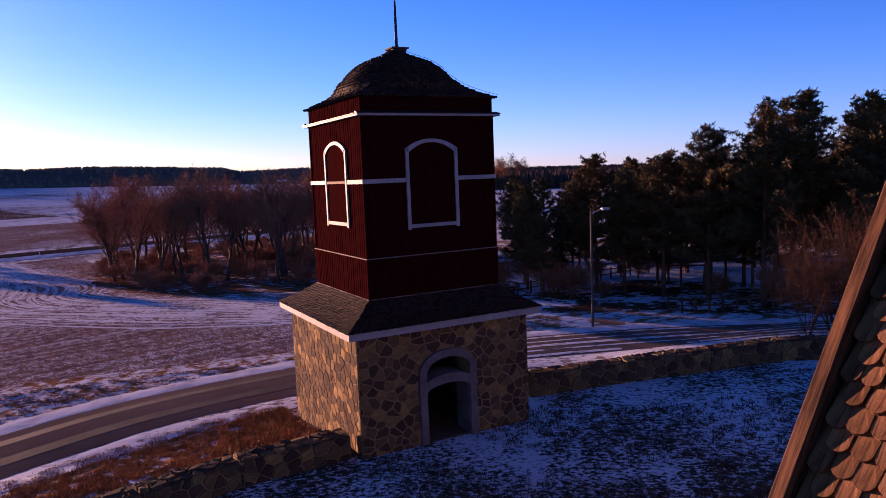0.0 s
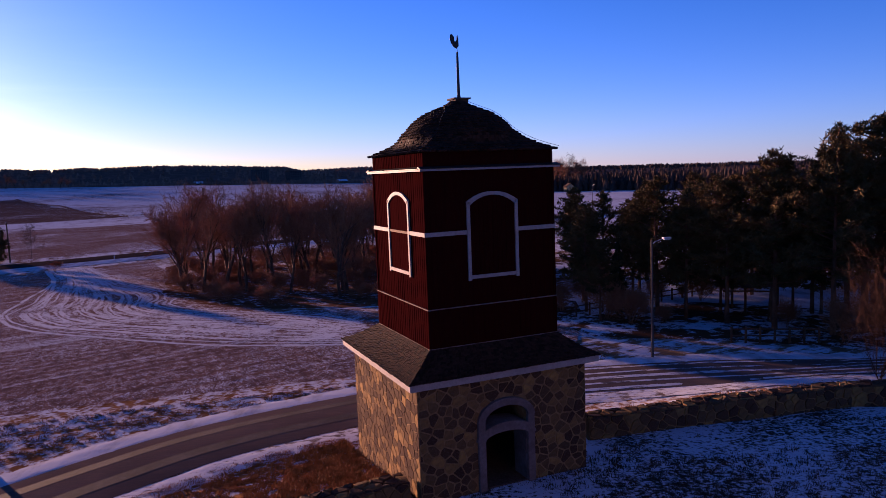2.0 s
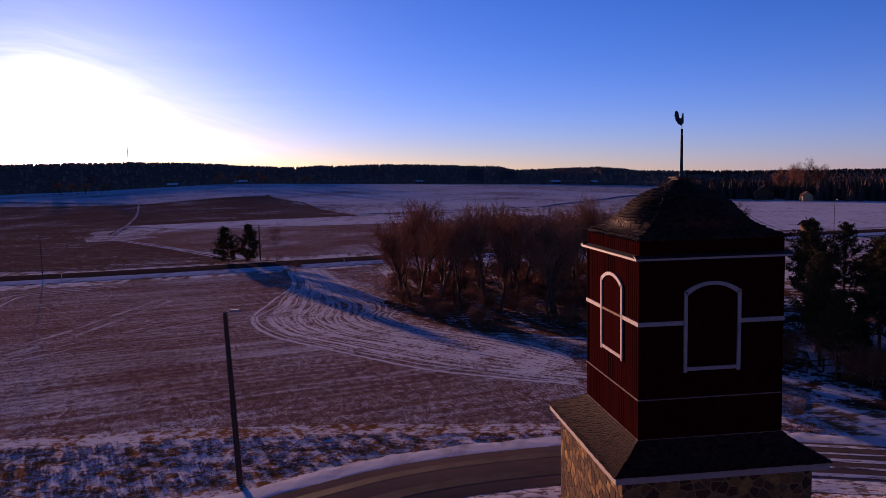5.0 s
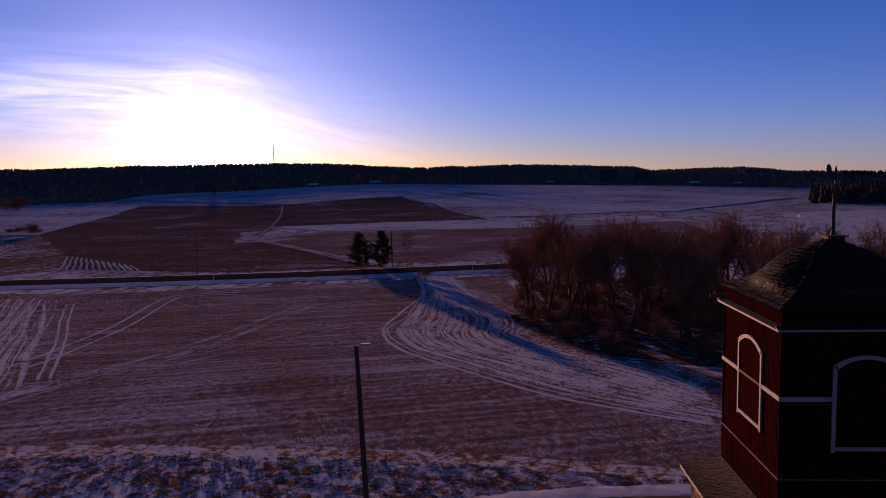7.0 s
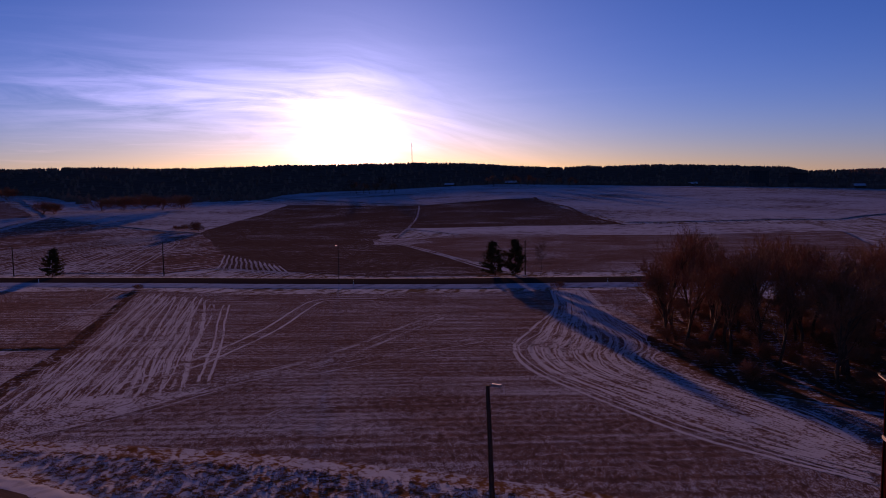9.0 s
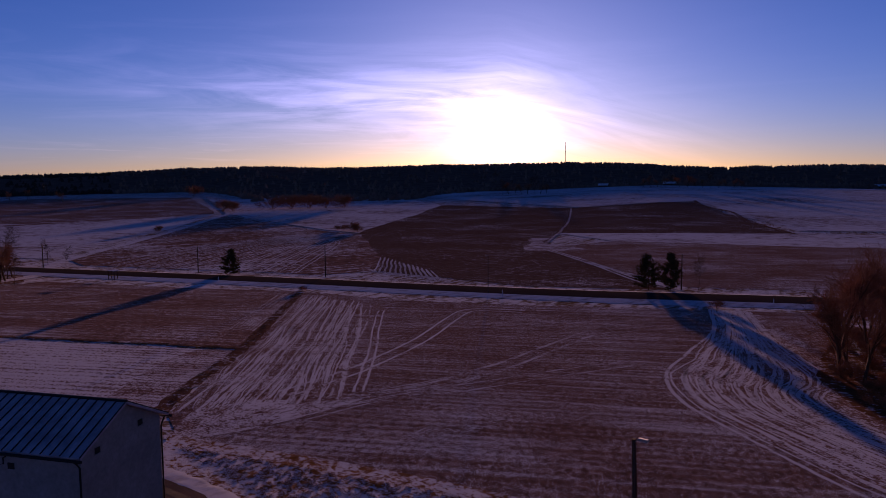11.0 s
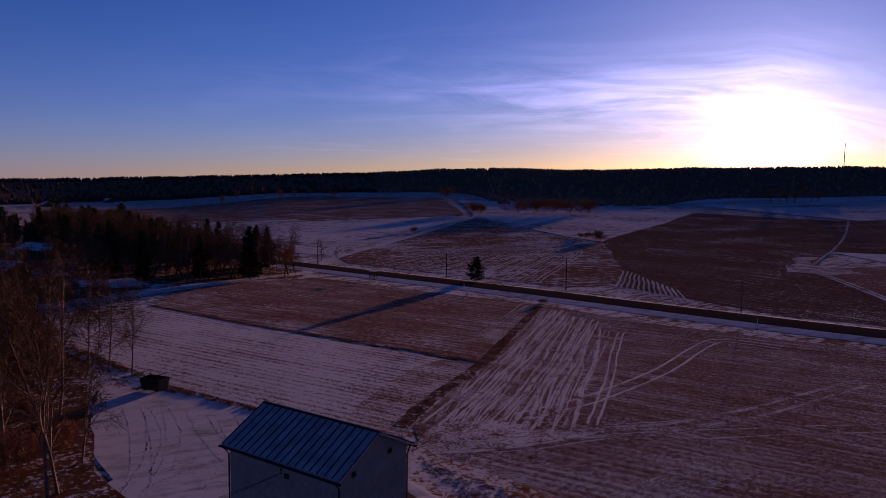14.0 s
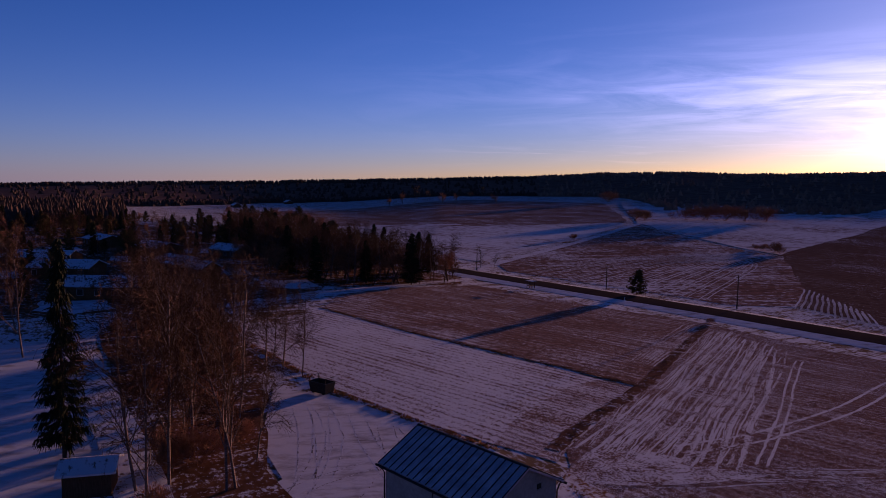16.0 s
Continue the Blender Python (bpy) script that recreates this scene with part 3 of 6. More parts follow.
strip("road_1", HIGHWAY, 4.2, -4.2, 0.2, m_highway, "damp dark asphalt main road", "road", crown=0.06, cols=4)
strip("road_shoulder_1", HIGHWAY, -4.1, -8.6, 0.21, m_snow, "ditch bank of snow along the main road", "snow bank", cols=4, lift_to=0.03, ragged=0.2)
strip("road_shoulder_2", HIGHWAY, 6.6, 4.1, -0.02, m_edge, "gravelly snow shoulder of the main road", "road shoulder", cols=2, lift_to=0.21, ragged=0.2)
strip("road_2", LANE, 2.2, -2.2, 0.06, m_asphalt, "narrow asphalt lane with frosted wheel tracks", "road", crown=0.04, cols=4, step=0.8)
strip("snow_bank_1", LANE, 3.5, 2.05, 0.05, m_snow, "ploughed snow bank along the lane", "snow bank", crown=0.01, cols=8, step=0.3, ragged=0.25)
strip("snow_bank_2", LANE, -2.15, -3.7, 0.05, m_edge, "thin ploughed snow edge of the lane", "snow bank", crown=0.01, cols=5, step=0.3, ragged=0.25)
strip("road_3", [(-60, -16), (-73, -15.8), (-95, -16.6), (-122, -17), (-137, -13), (-143.5, 0), (-152, 28), (-161, 53), (-168, 78), (-176, 88)], 2.0, -2.0, 0.06, m_lane, "snow-covered side road round the copse", "road", cols=2)
strip("road_4", [(-180, 92), (-197, 107), (-241, 174), (-324, 303), (-345, 340)], 1.8, -1.8, 0.06, m_lane, "snowy farm track between fields", "farm track", cols=2)
parcel("field_18", [(-88, 186), (-76, 188), (-70, 196), (-76, 206), (-90, 214), (-96, 236), (-101, 232), (-93, 208)], m_faint, 0.03, "trodden snow where the farm track bends", wobble=2.0, step=3)
strip("road_5", [(-31, 120), (-42, 133), (-60, 161.5), (-80, 189.5)], 0.9, 0.25, 0.06, m_lane, "snow-filled wheel track leading to the hill", "farm track")
strip("road_6", [(-31, 120), (-42, 133), (-60, 161.5), (-80, 189.5)], -0.55, -1.2, 0.06, m_lane, "snow-filled wheel track leading to the hill", "farm track")
strip("road_7", [(-85, 196), (-96, 245), (-101, 269), (-119, 341), (-150, 450)], 0.5, -0.5, 0.06, m_faint, "faint snowy track between the ploughed fields", "farm track")
strip("ditch_3", [(-11.3, 285), (-32, 356), (-46, 425), (-66, 470), (-80, 535)], 1.1, -1.1, 0.08, m_bare_track, "ditch of dark dead grass along the ploughed field", "ditch", cols=2, ragged=0.5)

def camber(off):
    """Height of the lane's surface, off metres from its middle line, and 4 mm more."""
    u = (2.2 - off) / 4.4
    return 0.064 + 0.16 * u * (1 - u)


for side, width, m in ((1.1, 0.6, m_worn), (-0.8, 0.7, m_worn)):
    strip("road_wear", [q for q in LANE if q[0] < 3], side + width / 2, side - width / 2, camber(side + width / 2), m, "wheel lane worn into the asphalt", "road wear", step=0.8, lift_to=camber(side - width / 2))
for side, width in ((1.75, 0.3), (0.75, 0.22), (-0.1, 0.4), (-0.95, 0.22), (-1.8, 0.35)):
    strip("road_frost", [q for q in LANE if q[0] > 3], side + width / 2, side - width / 2, camber(side + width / 2), m_frost, "streaks of frost left between the wheel tracks", "frost", step=0.8, lift_to=camber(side - width / 2))

parcel("field_17", [(-21, 98), (-20, 62), (-19.5, 50), (-14, 37), (-4, 28), (10, 25), (12, 33), (0, 38), (-4, 45), (-7, 57), (-9, 76), (-15, 99)], m_sweep, 0.016, "trodden sweep of thin snow round the grove", wobble=1.0, step=2)

strip("ditch_1", [(-97.5, 87.5), (-84, 64.5), (-71, 42.5), (-63, 26), (-58.5, 18)], 0.8, -0.8, 0.04, m_bare_track, "shallow ditch of bare brown soil between fields", "ditch", cols=2, ragged=0.4)
strip("ditch_2", [(-71, 42), (-90, 37), (-110, 31), (-138, 25.6)], 0.5, -0.5, 0.04, m_bare_track, "shallow ditch of bare brown soil between fields", "ditch", cols=2, ragged=0.4)

# wheel ruts pressed into the snow
ruts, faint = Soup(), Soup()
rng = random.Random(3)


RUT_CELLS = set()


def rut(pts, gauge=1.9, width=0.35, lift=0.021, soup=None):
    line = smooth_line(pts, 0.25)
    for a, b in zip(line, line[1:]):
        n = Vector((a.y - b.y, b.x - a.x, 0)).normalized()
        for off in (-gauge / 2, gauge / 2):
            for e in (-0.08, 0.08):
                q = a + n * (off + e)
                RUT_CELLS.add((round(q.x / 0.22), round(q.y / 0.22)))
    width *= 0.85
    pts = [(p.x + 0.3 * noise.noise(p * 0.11), p.y + 0.3 * noise.noise(p * 0.11 + Vector((9, 0, 0)))) for p in smooth_line(pts, 3.0)]
    for side in (-gauge / 2, gauge / 2):
        ribbon(soup or ruts, pts, side + width / 2, side - width / 2, lift, step=0.7, ragged=0.13)


for k in range(22):
    o = k * 0.6 + rng.uniform(-0.5, 0.5)
    w = [rng.uniform(-0.6, 0.6) for _ in range(6)]
    rut([(-22 + o * 0.35, 101), (-19.5 + o * 0.45 + w[0], 82), (-20.5 + o + w[1], 62 - o * 0.2), (-21 + o + w[2], 54 - o * 0.3), (-18.5 + o * 0.95 + w[3], 44.5), (-12.5 + o * 0.8, 37 + o * 0.25 + w[4]), (-5 + o * 0.6, 28.5 + o * 0.45 + w[5]), (4, 22 + o * 0.5)], 1.9, rng.uniform(0.18, 0.5), soup=(ruts, faint)[k % 3 == 2])
rut([(-53.3, 29), (-52.8, 34), (-52.3, 38.8), (-52.7, 45.2), (-53.3, 52.6), (-54.9, 61.9), (-57.0, 71.3), (-58.5, 79.5), (-56.8, 83.4), (-50, 85)], 1.9, 0.42)
for gauge, spread in ((1.9, 0.0), (2.3, 0.9), (1.7, -1.1)):
    rut([(-52.2 + spread, 17.6), (-49.1 + spread, 22.6), (-47.3 + spread, 27.7), (-44.9 + spread * 0.8, 32.8), (-42.2 + spread * 0.6, 38.1), (-39.9, 45.2), (-38.4, 50.9), (-37.6, 57.6), (-36.7, 63.9), (-35.5, 71)], gauge, 0.26 if spread else 0.34, soup=faint)
rut([(-46.5, 29), (-44.6, 32.3), (-40.0, 37.4), (-36.7, 42.1), (-32.0, 49.0), (-27, 56)], 2.1, 0.36, soup=faint)
rut([(-62, 84.5), (-54, 86.5), (-44, 89.5), (-34, 92.5), (-24, 97)], 2.0, 0.4, soup=faint)
for k in range(4):
    rut([(-36.6 + 0.7 * k, 23.8), (-36.4 + 0.8 * k, 26.0), (-35.6 + 0.7 * k, 27.4), (-34.4 + 0.6 * k, 27.9)], 0.5, 0.2, soup=faint)
rut([(-71.0, 74.9), (-63, 60.5), (-54.5, 45.8), (-47.3, 32.3)], 0.9, 0.3)
for k in range(27):
    o = k / 26
    w = [rng.uniform(-0.9, 0.9) for _ in range(4)]
    top, foot_at = (-93 + 17.5 * o + rng.uniform(-1, 1), 84.5 - 6 * o + rng.uniform(-4, 1)), (-57.5 + 9.5 * o + w[3], 20.5 + 8.5 * o + rng.uniform(-1, 2))
    rut([top, (top[0] + (foot_at[0] - top[0]) * 0.35 + w[0], top[1] + (foot_at[1] - top[1]) * 0.35), (top[0] + (foot_at[0] - top[0]) * 0.7 + w[1], top[1] + (foot_at[1] - top[1]) * 0.7 + w[2]), foot_at], rng.uniform(1.0, 1.9), rng.uniform(0.13, 0.38), soup=(ruts, ruts, faint)[k % 3])
for k in range(5):
    rut([(-99 + 1.6 * k, 84.3 - 0.6 * k), (-90 + 0.8 * k, 67.7), (-80.5 + 0.6 * k, 51)], 1.5, 0.3, soup=faint)
for k in range(12):
    rut([(-101 + k * 1.9, 121 - k * 0.7), (-117 + k * 2.4, 150 - k * 2.0)], 1.2, 0.5, 0.04)
for k in range(14):
    rut([(-178 + k * 4.6, 104 + k * 0.5), (-196 + k * 3.2, 160 + k * 1.5), (-188 + k * 1.6, 222 - k * 2)], 1.4, rng.uniform(0.3, 0.6), 0.04)
tagged(new("faint_ruts", faint.mesh("faint_ruts", m_faint)), "faint wheel ruts dusted with snow in the stubble", "wheel ruts", kind="stuff")
tagged(new("wheel_ruts", ruts.mesh("wheel_ruts", m_track)), "curving wheel ruts filled with snow in the field", "wheel ruts", kind="stuff")

marks = Soup()
for a, b, c in (((-62, -3), (-70, 1.5), (-80, 3.6)), ((-60, -6), (-67, -1), (-78, 2.6)), ((-58, 2), (-66, 3.5), (-76, 6)), ((-59, -10), (-62, -3), (-64, 8)), ((-57, -1), (-63, 4), (-72, 7.5)), ((-62, -4.5), (-69, -1.5), (-82, 1.8)), ((-56, 6), (-62, 7), (-70, 9))):
    rut([a, b, c], 1.6, 0.12, 0.021, marks)
tagged(new("yard_ruts", marks.mesh("yard_ruts", m_edge)), "faint wheel marks in the snow of the yard", "wheel ruts", kind="stuff")

# ---- hills ----
# forest and hill_tree colours are lightened and reddened to stand in for distance haze
m_forest = mottled("haze_lightened_forest", (0.13, 0.076, 0.054), (0.22, 0.125, 0.086), 0.06, 0.95, relief=0.0, local=False)
m_hill_tree = mottled("haze_lightened_hillside_wood", (0.16, 0.09, 0.06), (0.3, 0.17, 0.115), 0.02, 0.95, relief=0.0, local=False)
m_far_tree = mottled("far_conifers", (0.045, 0.032, 0.026), (0.09, 0.062, 0.046), 0.05, 0.95, relief=0.0, local=False)
for m in (m_forest, m_far_tree, m_hill_tree):
    m.node_tree.nodes["Principled BSDF"].inputs["Specular IOR Level"].default_value = 0.0
SKY_AZ = [-130, -110, -92, -84.6, -75, -68, -60, -52, -46.8, -41, -36, -27, -22, -17, -12.8, -10, -6, -2, 2.5, 8, 11.4, 13, 15.5, 19.3, 22.4, 28, 60]
SKY_Z = [14, 15, 16, 22, 27, 33, 40, 47, 55, 59, 55, 61, 62, 64, 62, 57, 50, 51, 52, 47, 42, 34, 35, 37, 27, 22, 12]
FOOT_AZ = [-130, -95, -80, -68, -60, -54, -46, -42, -38, -30, -24, -13, -2, 11, 24, 60]
FOOT_R = [500, 620, 800, 1000, 1050, 1050, 950, 620, 600, 640, 900, 1050, 1100, 1000, 900, 900]


def crest(az):
    return float(np.interp(az, SKY_AZ, SKY_Z)) - 7.5 + 1.5 * noise.noise(Vector((az * 0.5, 3, 1)))


def foot(az):
    return float(np.interp(az, FOOT_AZ, FOOT_R)) + 25 * noise.noise(Vector((az * 0.4, 7, 2)))


def hill_z(az, u):
    x, y = polar(az, foot(az))
    z0 = height(x, y)
    z1 = crest(az)
    s = u * u * (3 - 2 * u)
    return z0 + (z1 - z0) * s


hv, hf = [], []
AZS = [-130 + 0.5 * i for i in range(381)]
US = [0, 0.1, 0.25, 0.45, 0.7, 0.9, 1.0, 1.15]
for az in AZS:
    for u in US:
        x, y = polar(az, foot(az) + (1500 - foot(az)) * u)
        hv.append((x, y, hill_z(az, u) if u <= 1 else hill_z(az, 1) - 20))
for i in range(len(AZS) - 1):
    for j in range(len(US) - 1):
        a, b = i * len(US) + j, (i + 1) * len(US) + j
        hf.append((a, b, b + 1, a + 1))
tagged(new("backdrop", mesh_of("backdrop", hv, hf, m_forest, True)), "long low hills covered in dark forest", "hill", kind="structure")


def spruce_soup(s, x, y, z, h, w, rng, tiers=2):
    """A small far conifer with a jagged outline."""
    for t in range(tiers):
        b, top = z + h * (0.12 + 0.42 * t), z + h * (0.72 + 0.28 * t)
        r = w * (1 - 0.45 * t)
        a0 = rng.random() * 6.28
        ring = [(x + r * rng.uniform(0.6, 1.1) * math.cos(a0 + 1.2566 * k), y + r * rng.uniform(0.6, 1.1) * math.sin(a0 + 1.2566 * k), b + rng.uniform(-0.06, 0.06) * h) for k in range(5)]
        s.add(ring + [(x + rng.uniform(-0.1, 0.1) * w, y, top)], [(0, 1, 5), (1, 2, 5), (2, 3, 5), (3, 4, 5), (4, 0, 5), (4, 3, 2, 1, 0)])


rng = random.Random(11)
wood, dark_wood = Soup(), Soup()
for k in range(14000):
    az = rng.uniform(-112, 58)
    u = rng.choice((rng.uniform(0.0, 1.0), rng.uniform(0.85, 1.0), 1.0, rng.uniform(0, 0.12)))
    x, y = polar(az, foot(az) + (1500 - foot(az)) * u)
    # middle bearings get the haze-lightened colour, the outer ones the darker far-tree colour
    spruce_soup(wood if -52 < az < 26 else dark_wood, x, y, hill_z(az, u) - 1, rng.uniform(5.5, 8.6) * (0.8 if u < 0.15 else 1), rng.uniform(2.8, 5.2), rng)
tagged(new("forest", wood.mesh("forest", m_hill_tree)), "mixed winter forest on the low hills", "forest", kind="stuff")
wood = dark_wood
for k in range(2600):
    x, y = polar(rng.uniform(-110, -84), rng.uniform(400, 780))
    spruce_soup(wood, x, y, height(x, y) - 1, rng.uniform(6, 12), rng.uniform(2.2, 4.2), rng)
for k in range(1700):
    az = rng.uniform(24, 60)
    r = rng.uniform(455, 620) - 90 * max(0, (az - 30) / 15)
    x, y = polar(az, r)
    spruce_soup(wood, x, y, height(x, y) - 1, rng.uniform(8, 13.5), rng.uniform(1.6, 3.2), rng)
tagged(new("forest", wood.mesh("forest", m_far_tree)), "dark spruce and pine forest beyond the snowfield", "forest", kind="stuff")


# ---- the bell tower ----
m_dark = mottled("dark_painted_metal", (0.02, 0.02, 0.022), (0.035, 0.033, 0.032), 4, 0.5, relief=0.1)
tower = thing("bell_tower", (0, 0, 0), "red boarded bell tower on a fieldstone base with shingled roofs", "bell tower")
TX, TY0, TY1 = 3.05, -2.9, 3.55
DX0, DX1 = -0.82, 0.72

# mortar core with a doorway through the front
core = Soup()
ZB, ZT = -0.4, 4.2
core.box((-TX, TY1 - 0.7, ZB), (TX, TY1, ZT))
side = Soup()
side.box((-TX, TY0 + 0.8, ZB), (-TX + 0.7, TY1 - 0.7, ZT))
core.box((TX - 0.7, TY0 + 0.8, ZB), (TX, TY1 - 0.7, ZT))
core.box((-TX, TY0, ZB), (DX0, TY0 + 0.8, ZT))
core.box((DX1, TY0, ZB), (TX, TY0 + 0.8, ZT))
core.box((DX0, TY0, 3.2), (DX1, TY0 + 0.8, ZT))
base = tagged(part("wall", core, m_mortar, tower, "fieldstone masonry with pale mortar joints"), kind="stuff")
side_wall = part("wall", side, m_mortar, tower, "rough fieldstone masonry")
floor_s = Soup()
floor_s.box((-TX + 0.7, TY0 + 0.02, ZB), (TX - 0.7, TY1 - 0.7, 0.52))
part("floor", floor_s, m_pole, tower)
ceil_s = Soup()
ceil_s.box((-TX + 0.7, TY0 + 0.8, 4.0), (TX - 0.7, TY1 - 0.7, 4.18))
part("ceiling", ceil_s, m_pole, tower)


def clip_poly(poly, nx, ny, c):
    """Keeps the side nx*x + ny*y <= c."""
    out = []
    for i, p in enumerate(poly):
        q = poly[(i + 1) % len(poly)]
        dp, dq = nx * p[0] + ny * p[1] - c, nx * q[0] + ny * q[1] - c
        if dp <= 0:
            out.append(p)
        if dp * dq < 0:
            t = dp / (dp - dq)
            out.append((p[0] + (q[0] - p[0]) * t, p[1] + (q[1] - p[1]) * t))
    return out


def rubble(width, tall, size, rng, squash=0.75):
    """Cells of a rubble wall over a rectangle: lists of outline points."""
    cols, rows = max(1, round(width / size)), max(1, round(tall / (size * squash)))
    sites = {}
    for j in range(-1, rows + 1):
        for i in range(-1, cols + 1):
            sites[i, j] = ((i + 0.5 + (0.5 if j % 2 else 0) * 0.6 + rng.uniform(-0.46, 0.46)) * width / cols, (j + 0.5 + rng.uniform(-0.44, 0.44)) * tall / rows)
    for (i, j), (sx, sy) in sites.items():
        poly = [(0, 0), (width, 0), (width, tall), (0, tall)]
        for di in range(-2, 3):
            for dj in range(-2, 3):
                o = sites.get((i + di, j + dj))
                if o and (di or dj):
                    nx, ny = o[0] - sx, o[1] - sy
                    poly = clip_poly(poly, nx, ny, nx * (o[0] + sx) / 2 + ny * (o[1] + sy) / 2)
                    if len(poly) < 3:
                        break
            if len(poly) < 3:
                break
        if len(poly) >= 3:
            area = abs(sum(p[0] * q[1] - q[0] * p[1] for p, q in zip(poly, poly[1:] + poly[:1]))) / 2
            if area > size * size * 0.06:
                yield poly


def stone_mesh(poly, rng, proud=0.07, joint=0.022, round_off=0.1):
    """One rounded stone, in the plane x, z with its face towards -y."""
    cx, cz = sum(p[0] for p in poly) / len(poly), sum(p[1] for p in poly) / len(poly)
    dense = []
    for p, q in zip(poly, poly[1:] + poly[:1]):
        dense += [(p[0] * 0.9 + q[0] * 0.1, p[1] * 0.9 + q[1] * 0.1), (p[0] * 0.12 + q[0] * 0.88, p[1] * 0.12 + q[1] * 0.88)]
    n = len(dense)
    rad = max(math.hypot(p[0] - cx, p[1] - cz) for p in dense)
    vs = []
    for depth, inset in ((0.02, joint), (-proud * 0.55, joint + 0.012), (-proud, joint + rad * round_off)):
        d = depth + (rng.uniform(-0.3, 0.15) * proud if depth < 0 else 0)
        for p in dense:
            k = max(0.15, 1 - inset / max(math.hypot(p[0] - cx, p[1] - cz), 0.03))
            vs.append((cx + (p[0] - cx) * k, d + (rng.uniform(-0.18, 0.18) * proud if depth < 0 else 0), cz + (p[1] - cz) * k))
    fs = [(a * n + i, a * n + (i + 1) % n, (a + 1) * n + (i + 1) % n, (a + 1) * n + i) for a in (0, 1) for i in range(n)]
    fs.append(tuple(range(2 * n, 3 * n)))
    return vs, fs


def lay_stones(parent, m, width, tall, size, rng, skip=lambda x, z: False, proud=0.07, as_parts=True, soup=None, squash=0.75, joint=0.022, round_off=0.1):
    for poly in rubble(width, tall, size, rng, squash):
        cx, cz = sum(p[0] for p in poly) / len(poly), sum(p[1] for p in poly) / len(poly)
        if skip(cx, cz):
            continue
        vs, fs = stone_mesh(poly, rng, proud, joint, round_off)
        if as_parts:
            ob = new("stone", mesh_of("stone", [(v[0] - cx, v[1], v[2] - cz) for v in vs], fs, m_stone))
            ob.parent = parent
            ob.matrix_basis = m @ Matrix.Translation((cx, 0, cz))
        else:
            soup.add([m @ Vector(v) for v in vs], fs)


# plastered door surround: jambs, lintel, open lunette
def arch_ring(s, x0, x1, z_spring, rise, thick, y0, y1, n=14):
    """A segmental arch band from x0 to x1, inner edge springing at z_spring."""
    cx, hw = (x0 + x1) / 2, (x1 - x0) / 2
    vs = []
    for i in range(n + 1):
        a = math.pi * i / n
        for extra in (0, thick):
            for y in (y0, y1):
                vs.append((cx - (hw + extra) * math.cos(a), y, z_spring + (rise + extra) * math.sin(a)))
    fs = []
    for i in range(n):
        a, b = 4 * i, 4 * i + 4
        fs += [(a, b, b + 2, a + 2), (a + 1, a + 3, b + 3, b + 1), (a, a + 1, b + 1, b), (a + 2, b + 2, b + 3, a + 3)]
    e = 4 * n
    fs += [(0, 2, 3, 1), (e, e + 1, e + 3, e + 2)]
    s.add(vs, fs)


door = new("doorway")
door.parent = tower
tagged(door, "open doorway with a pale plastered surround")
FY = TY0 - 0.12
for x0, x1 in ((DX0 - 0.26, DX0), (DX1, DX1 + 0.26)):
    s = Soup()
    s.box((x0, FY, 0.2), (x1, TY0 + 0.02, 2.75))
    solid(part("jamb", s, m_plaster, door), 0.03)
s = Soup()
arch_ring(s, DX0, DX1, 2.12, 0.22, 0.30, FY - 0.01, TY0 + 0.7)
part("lintel", s, m_plaster, door)
for x in (DX0, DX1):
    s = Soup()
    s.box((x - 0.02, TY0, 0.2), (x + 0.02, TY0 + 0.8, 2.3))
    part("reveal", s, m_plaster, door)
s = Soup()
arch_ring(s, DX0 - 0.02, DX1 + 0.02, 2.74, 0.44, 0.24, FY - 0.02, TY0 + 0.02)
part("arch", s, m_plaster, door)
cx = (DX0 + DX1) / 2

rng = random.Random(5)
in_door = lambda x, z: DX0 - 0.24 < x - TX < DX1 + 0.24 and z + ZB < 2.75 or math.hypot((x - TX - cx) / 1.05, (z + ZB - 2.74) / 0.72) < 1
lay_stones(base, Matrix.Translation((-TX, TY0, ZB)), 2 * TX, ZT - ZB, 0.4, rng, in_door, proud=0.02, squash=0.62, joint=0.024, round_off=0.04)
lay_stones(side_wall, Matrix.Translation((-TX, TY1, ZB)) @ pose(0, 0, 0, 0, 0, -90), TY1 - TY0, ZT - ZB, 0.36, rng, proud=0.017, squash=0.8, joint=0.014, round_off=0.02)

# skirt roof
EX, EY0, EY1, EZ = 3.4, -3.22, 3.9, 4.38
BX, BY0, BY1 = 2.3, -2.3, 2.45
SZ = 5.16
for a, b, nm in (((-EX, EY0), (EX, EY0 + 0.06), "fascia"), ((-EX, EY1 - 0.06), (EX, EY1), "fascia"), ((-EX, EY0 + 0.06), (-EX + 0.06, EY1 - 0.06), "fascia"), ((EX - 0.06, EY0 + 0.06), (EX, EY1 - 0.06), "fascia")):
    s = Soup()
    s.box((*a, EZ - 0.21), (*b, EZ))
    part(nm, s, m_trim, tower, "white painted eaves board")
s = Soup()
s.box((-EX + 0.06, EY0 + 0.06, EZ - 0.16), (EX - 0.06, EY1 - 0.06, EZ - 0.1))
part("soffit", s, m_red, tower)


